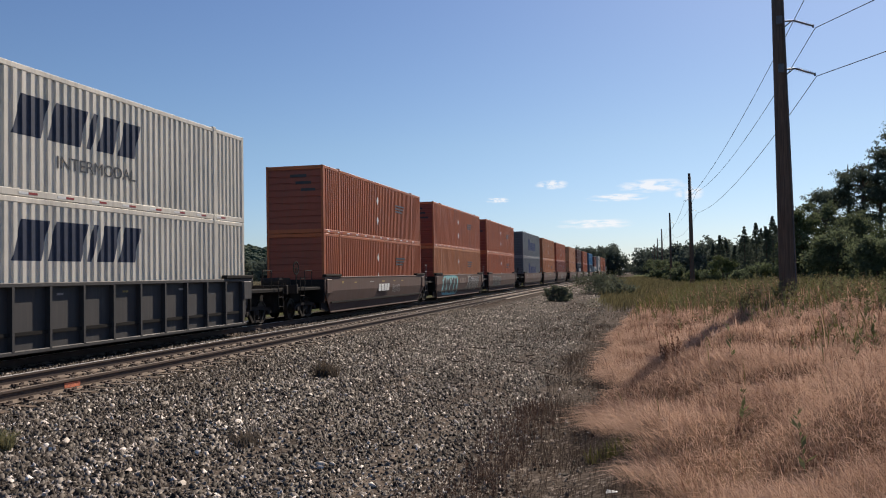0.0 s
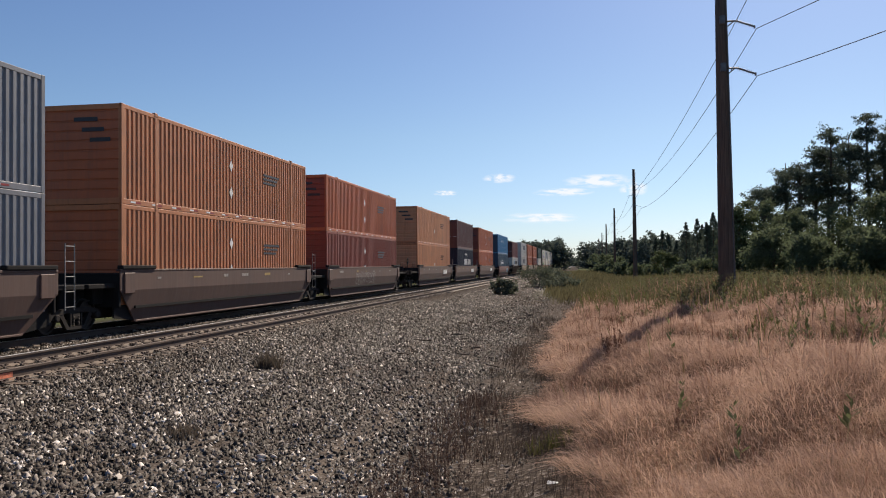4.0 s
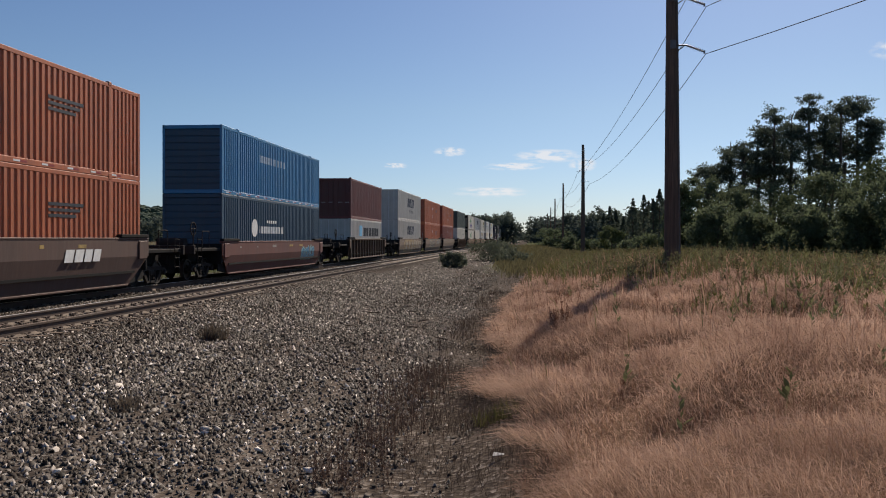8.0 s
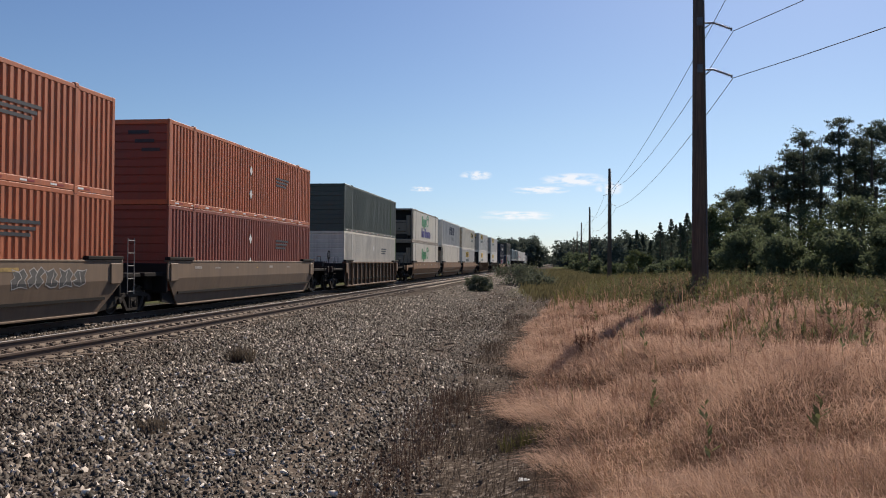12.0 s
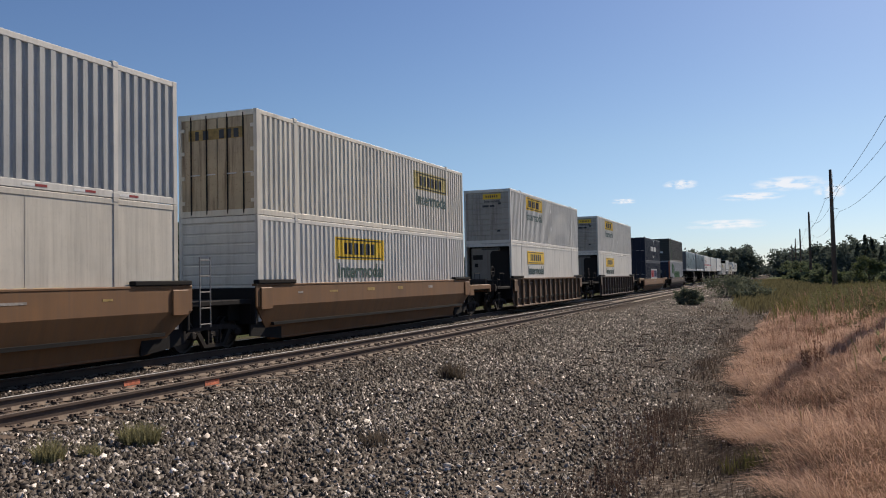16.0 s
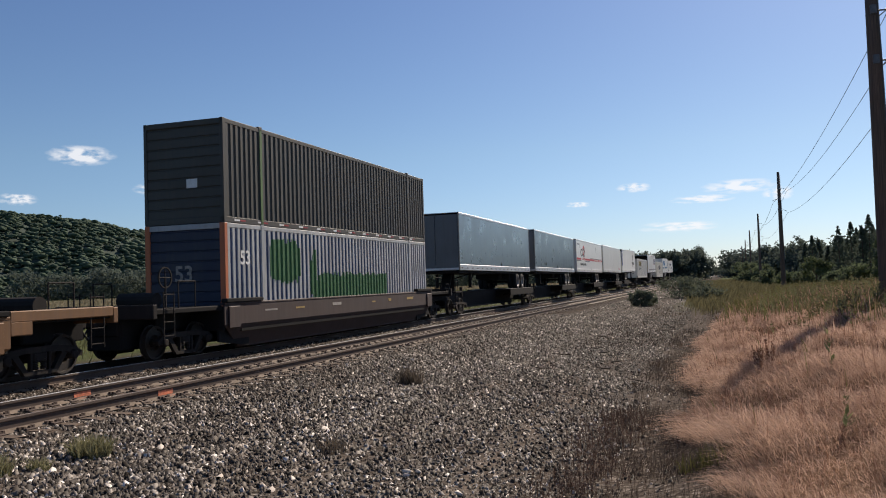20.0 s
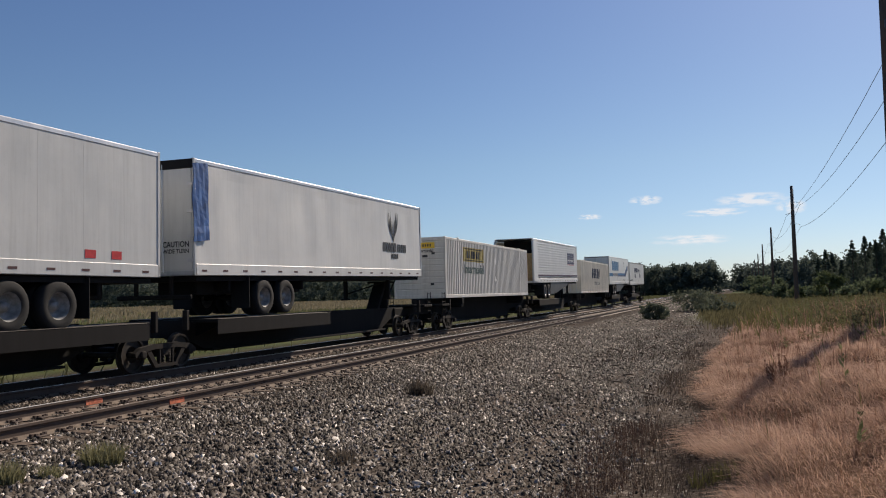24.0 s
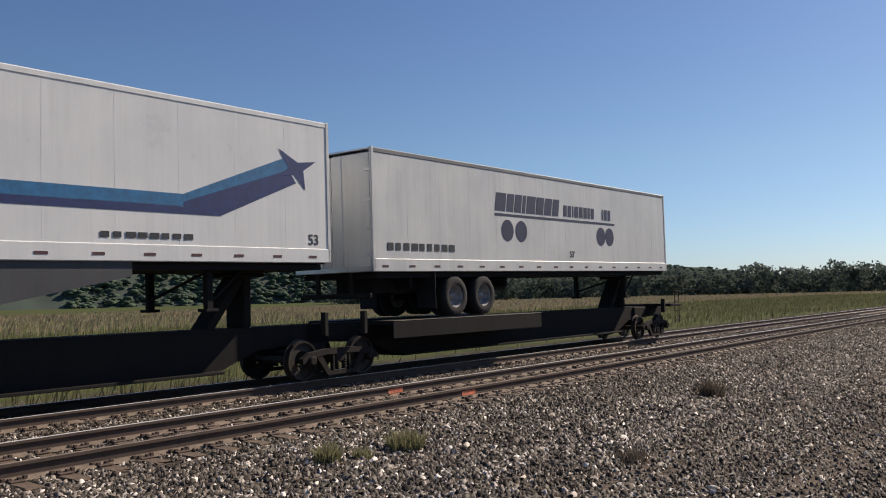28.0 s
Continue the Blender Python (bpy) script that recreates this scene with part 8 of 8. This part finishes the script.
def weed_tuft(x, y, r, h, n, mat, label, name="weed"):
    t = thing(name, label, "weed", "weeds on the gravel")
    q = np.random.default_rng(int(abs(x * 100 + y * 10)))
    th, rr = q.uniform(0, 2 * np.pi, n), r * np.sqrt(q.random(n)) * 0.6
    ob = blades("foliage", "", x + rr * np.cos(th), y + rr * np.sin(th), q.uniform(0.4, 1, n) * h, np.full(n, 0.0012 * y + 0.004), 0.9, mat, (0, 0))
    for k in ("label", "category", "kind"):
        if k in ob:
            del ob[k]
    ob.parent = t


weed_tuft(-6.4, 16.6, 0.42, 0.46, 170, WEED_WIRY, "brown wiry weed growing in the ballast")
weed_tuft(-4.85, 9.75, 0.34, 0.24, 120, WEED_WIRY, "low brown weed in the gravel")
weed_tuft(-7.7, 8.75, 0.42, 0.34, 520, WEED_PALE, "grey-green weed growing in the ballast")
weed_tuft(-7.75, 7.95, 0.2, 0.2, 160, WEED_PALE, "small yellow-green weed in the ballast")
weed_tuft(-7.95, 7.5, 0.28, 0.34, 320, WEED_PALE, "upright grey-green weed in the ballast")
weed_tuft(-0.35, 9.2, 0.4, 0.26, 120, WEED_GREEN, "yellow-green weeds in the dip")
for x, y, h, s, seed in ((-5.75, 60, 1.0, 1.0, 501), (-4.2, 78, 1.6, 2.0, 502), (-3.0, 82, 1.5, 1.8, 503), (-2.0, 70, 1.0, 1.4, 504)):
    broad_tree(x, y, h, s, seed, 0.09, 26, 90, SAGE, 0.02, "low grey-green rounded bush on the gravel edge", "bush")

# fallen twigs at the far gravel edge
for k in range(26):
    x, y = rnd.uniform(-4.6, -1.4), rnd.uniform(18, 42)
    z, th, ln_ = float(place_z(x, y)), rnd.uniform(0, 3.1), rnd.uniform(0.2, 0.6)
    tagged(new("twig", Build().tube((x, y, z + 0.03), (x + ln_ * math.cos(th), y + ln_ * math.sin(th), z + 0.05), 0.022, 5, 0.012).mesh("twig", BARK)), "dark broken twig lying on the gravel", "twig", "twigs on the gravel")

# litter and odd stones
M_PAPER = plain("paper_litter", (0.75, 0.74, 0.70), 0.8, vary=0.1)
LZ = float(place_z(-0.3, 7.5)) + 0.05
tagged(new("litter", Build().add([(-0.32, 7.47, LZ), (-0.22, 7.48, LZ + 0.01), (-0.215, 7.54, LZ + 0.005), (-0.31, 7.55, LZ + 0.015), (-0.27, 7.51, LZ + 0.02)], [(0, 1, 4), (1, 2, 4), (2, 3, 4), (3, 0, 4)]).mesh("litter", M_PAPER)), "scrap of white paper lying in the weeds", "litter")
PALE = stone_mat("pale_stone", [(0, (0.5, 0.47, 0.42)), (1, (0.68, 0.65, 0.6))])
px_, py_ = np.array([-3.55, -3.45, -2.75, -5.6, -2.0, -4.2, -6.0]), np.array([9.0, 9.1, 8.4, 12.0, 7.6, 7.2, 9.6])
stones("pale_stones", "a few larger pale stones among the ballast", px_, py_, place_z(px_, py_) + 0.03, np.array([0.07, 0.05, 0.05, 0.04, 0.05, 0.05, 0.045]), PALE)

# ---- clouds ----
def cloud_mat(seed):
    m, nt, b = nodes_of("cloud_vapour")
    nt.nodes.remove(b)
    co = nt.nodes.new("ShaderNodeTexCoord").outputs["Generated"]
    mp = nt.nodes.new("ShaderNodeMapping")
    mp.inputs["Location"].default_value = (seed * 3.7, seed * 1.3, 0)
    mp.inputs["Scale"].default_value = (2.2, 1.6, 1)
    nt.links.new(co, mp.inputs[0])
    n = noise_tex(nt, mp.outputs[0], 2.0, 4, 0.55)
    g = nt.nodes.new("ShaderNodeTexGradient")
    g.gradient_type = "SPHERICAL"
    mg = nt.nodes.new("ShaderNodeMapping")
    mg.inputs["Location"].default_value = (-1.0, -1.0, 0)
    mg.inputs["Scale"].default_value = (2, 2, 0)
    nt.links.new(co, mg.inputs[0])
    nt.links.new(mg.outputs[0], g.inputs[0])
    mul = nt.nodes.new("ShaderNodeMath")
    mul.operation = "MULTIPLY"
    nt.links.new(ramp(nt, n, [(0.34, (0, 0, 0)), (0.60, (1, 1, 1))]), mul.inputs[0])
    nt.links.new(g.outputs["Fac"], mul.inputs[1])
    a = ramp(nt, mul.outputs[0], [(0.06, (0, 0, 0)), (0.5, (0.8,) * 3)])
    e = nt.nodes.new("ShaderNodeEmission")
    e.inputs[0].default_value, e.inputs[1].default_value = (0.95, 0.97, 1.0, 1), 0.9
    tr = nt.nodes.new("ShaderNodeBsdfTransparent")
    mx = nt.nodes.new("ShaderNodeMixShader")
    nt.links.new(a, mx.inputs[0])
    nt.links.new(tr.outputs[0], mx.inputs[1])
    nt.links.new(e.outputs[0], mx.inputs[2])
    nt.links.new(mx.outputs[0], nt.nodes["Material Output"].inputs[0])
    return m


CLOUD_MATS = [cloud_mat(k) for k in range(4)]
for k, (az, el, w, h) in enumerate([(-5.7, 5.9, 2.6, 0.75), (0.9, 5.6, 5.4, 1.1), (-1.4, 4.9, 4.6, 0.7), (-9.4, 4.95, 1.9, 0.5), (3.2, 5.0, 2.2, 1.1), (-41.7, 8.65, 4.6, 1.5), (-37.2, 6.6, 3.4, 1.0), (-45.3, 5.9, 2.6, 0.9), (-30.5, 6.7, 7.5, 0.8), (-36.0, 5.0, 4, 1.0), (22.3, 11.3, 4.0, 1.6), (-3.0, 3.2, 6.0, 0.9), (-33.5, 4.2, 5.0, 0.9)]):
    R0 = 3300
    c = Vector((R0 * math.sin(radians(az)) * math.cos(radians(el)), R0 * math.cos(radians(az)) * math.cos(radians(el)), R0 * math.sin(radians(el))))
    cw, ch = R0 * math.tan(radians(w / 2)), R0 * math.tan(radians(h / 2))
    me = Build().add([(-cw, -ch, 0), (cw, -ch, 0), (cw, ch, 0), (-cw, ch, 0)], [(0, 1, 2, 3)]).mesh("cloud", CLOUD_MATS[k % 4])
    ob = new("cloud", me)
    ob.matrix_basis = look(c, c * 2) @ pose(0, 0, 0)
    tagged(ob, "small thin white fair-weather cloud low in the sky", "cloud", kind="structure")


def motions():
    """The whole train rolls past at one steady speed; wheels of the last platforms turn."""
    for ob, x, y, z, rx in MOVERS:
        walk(ob, [(0.0, pose(x, y, z, rx)), (14.0, pose(x, y - SPEED * 14.0, z, rx)), (28.0, pose(x, y - SPEED * 28.0, z, rx))])


motions()
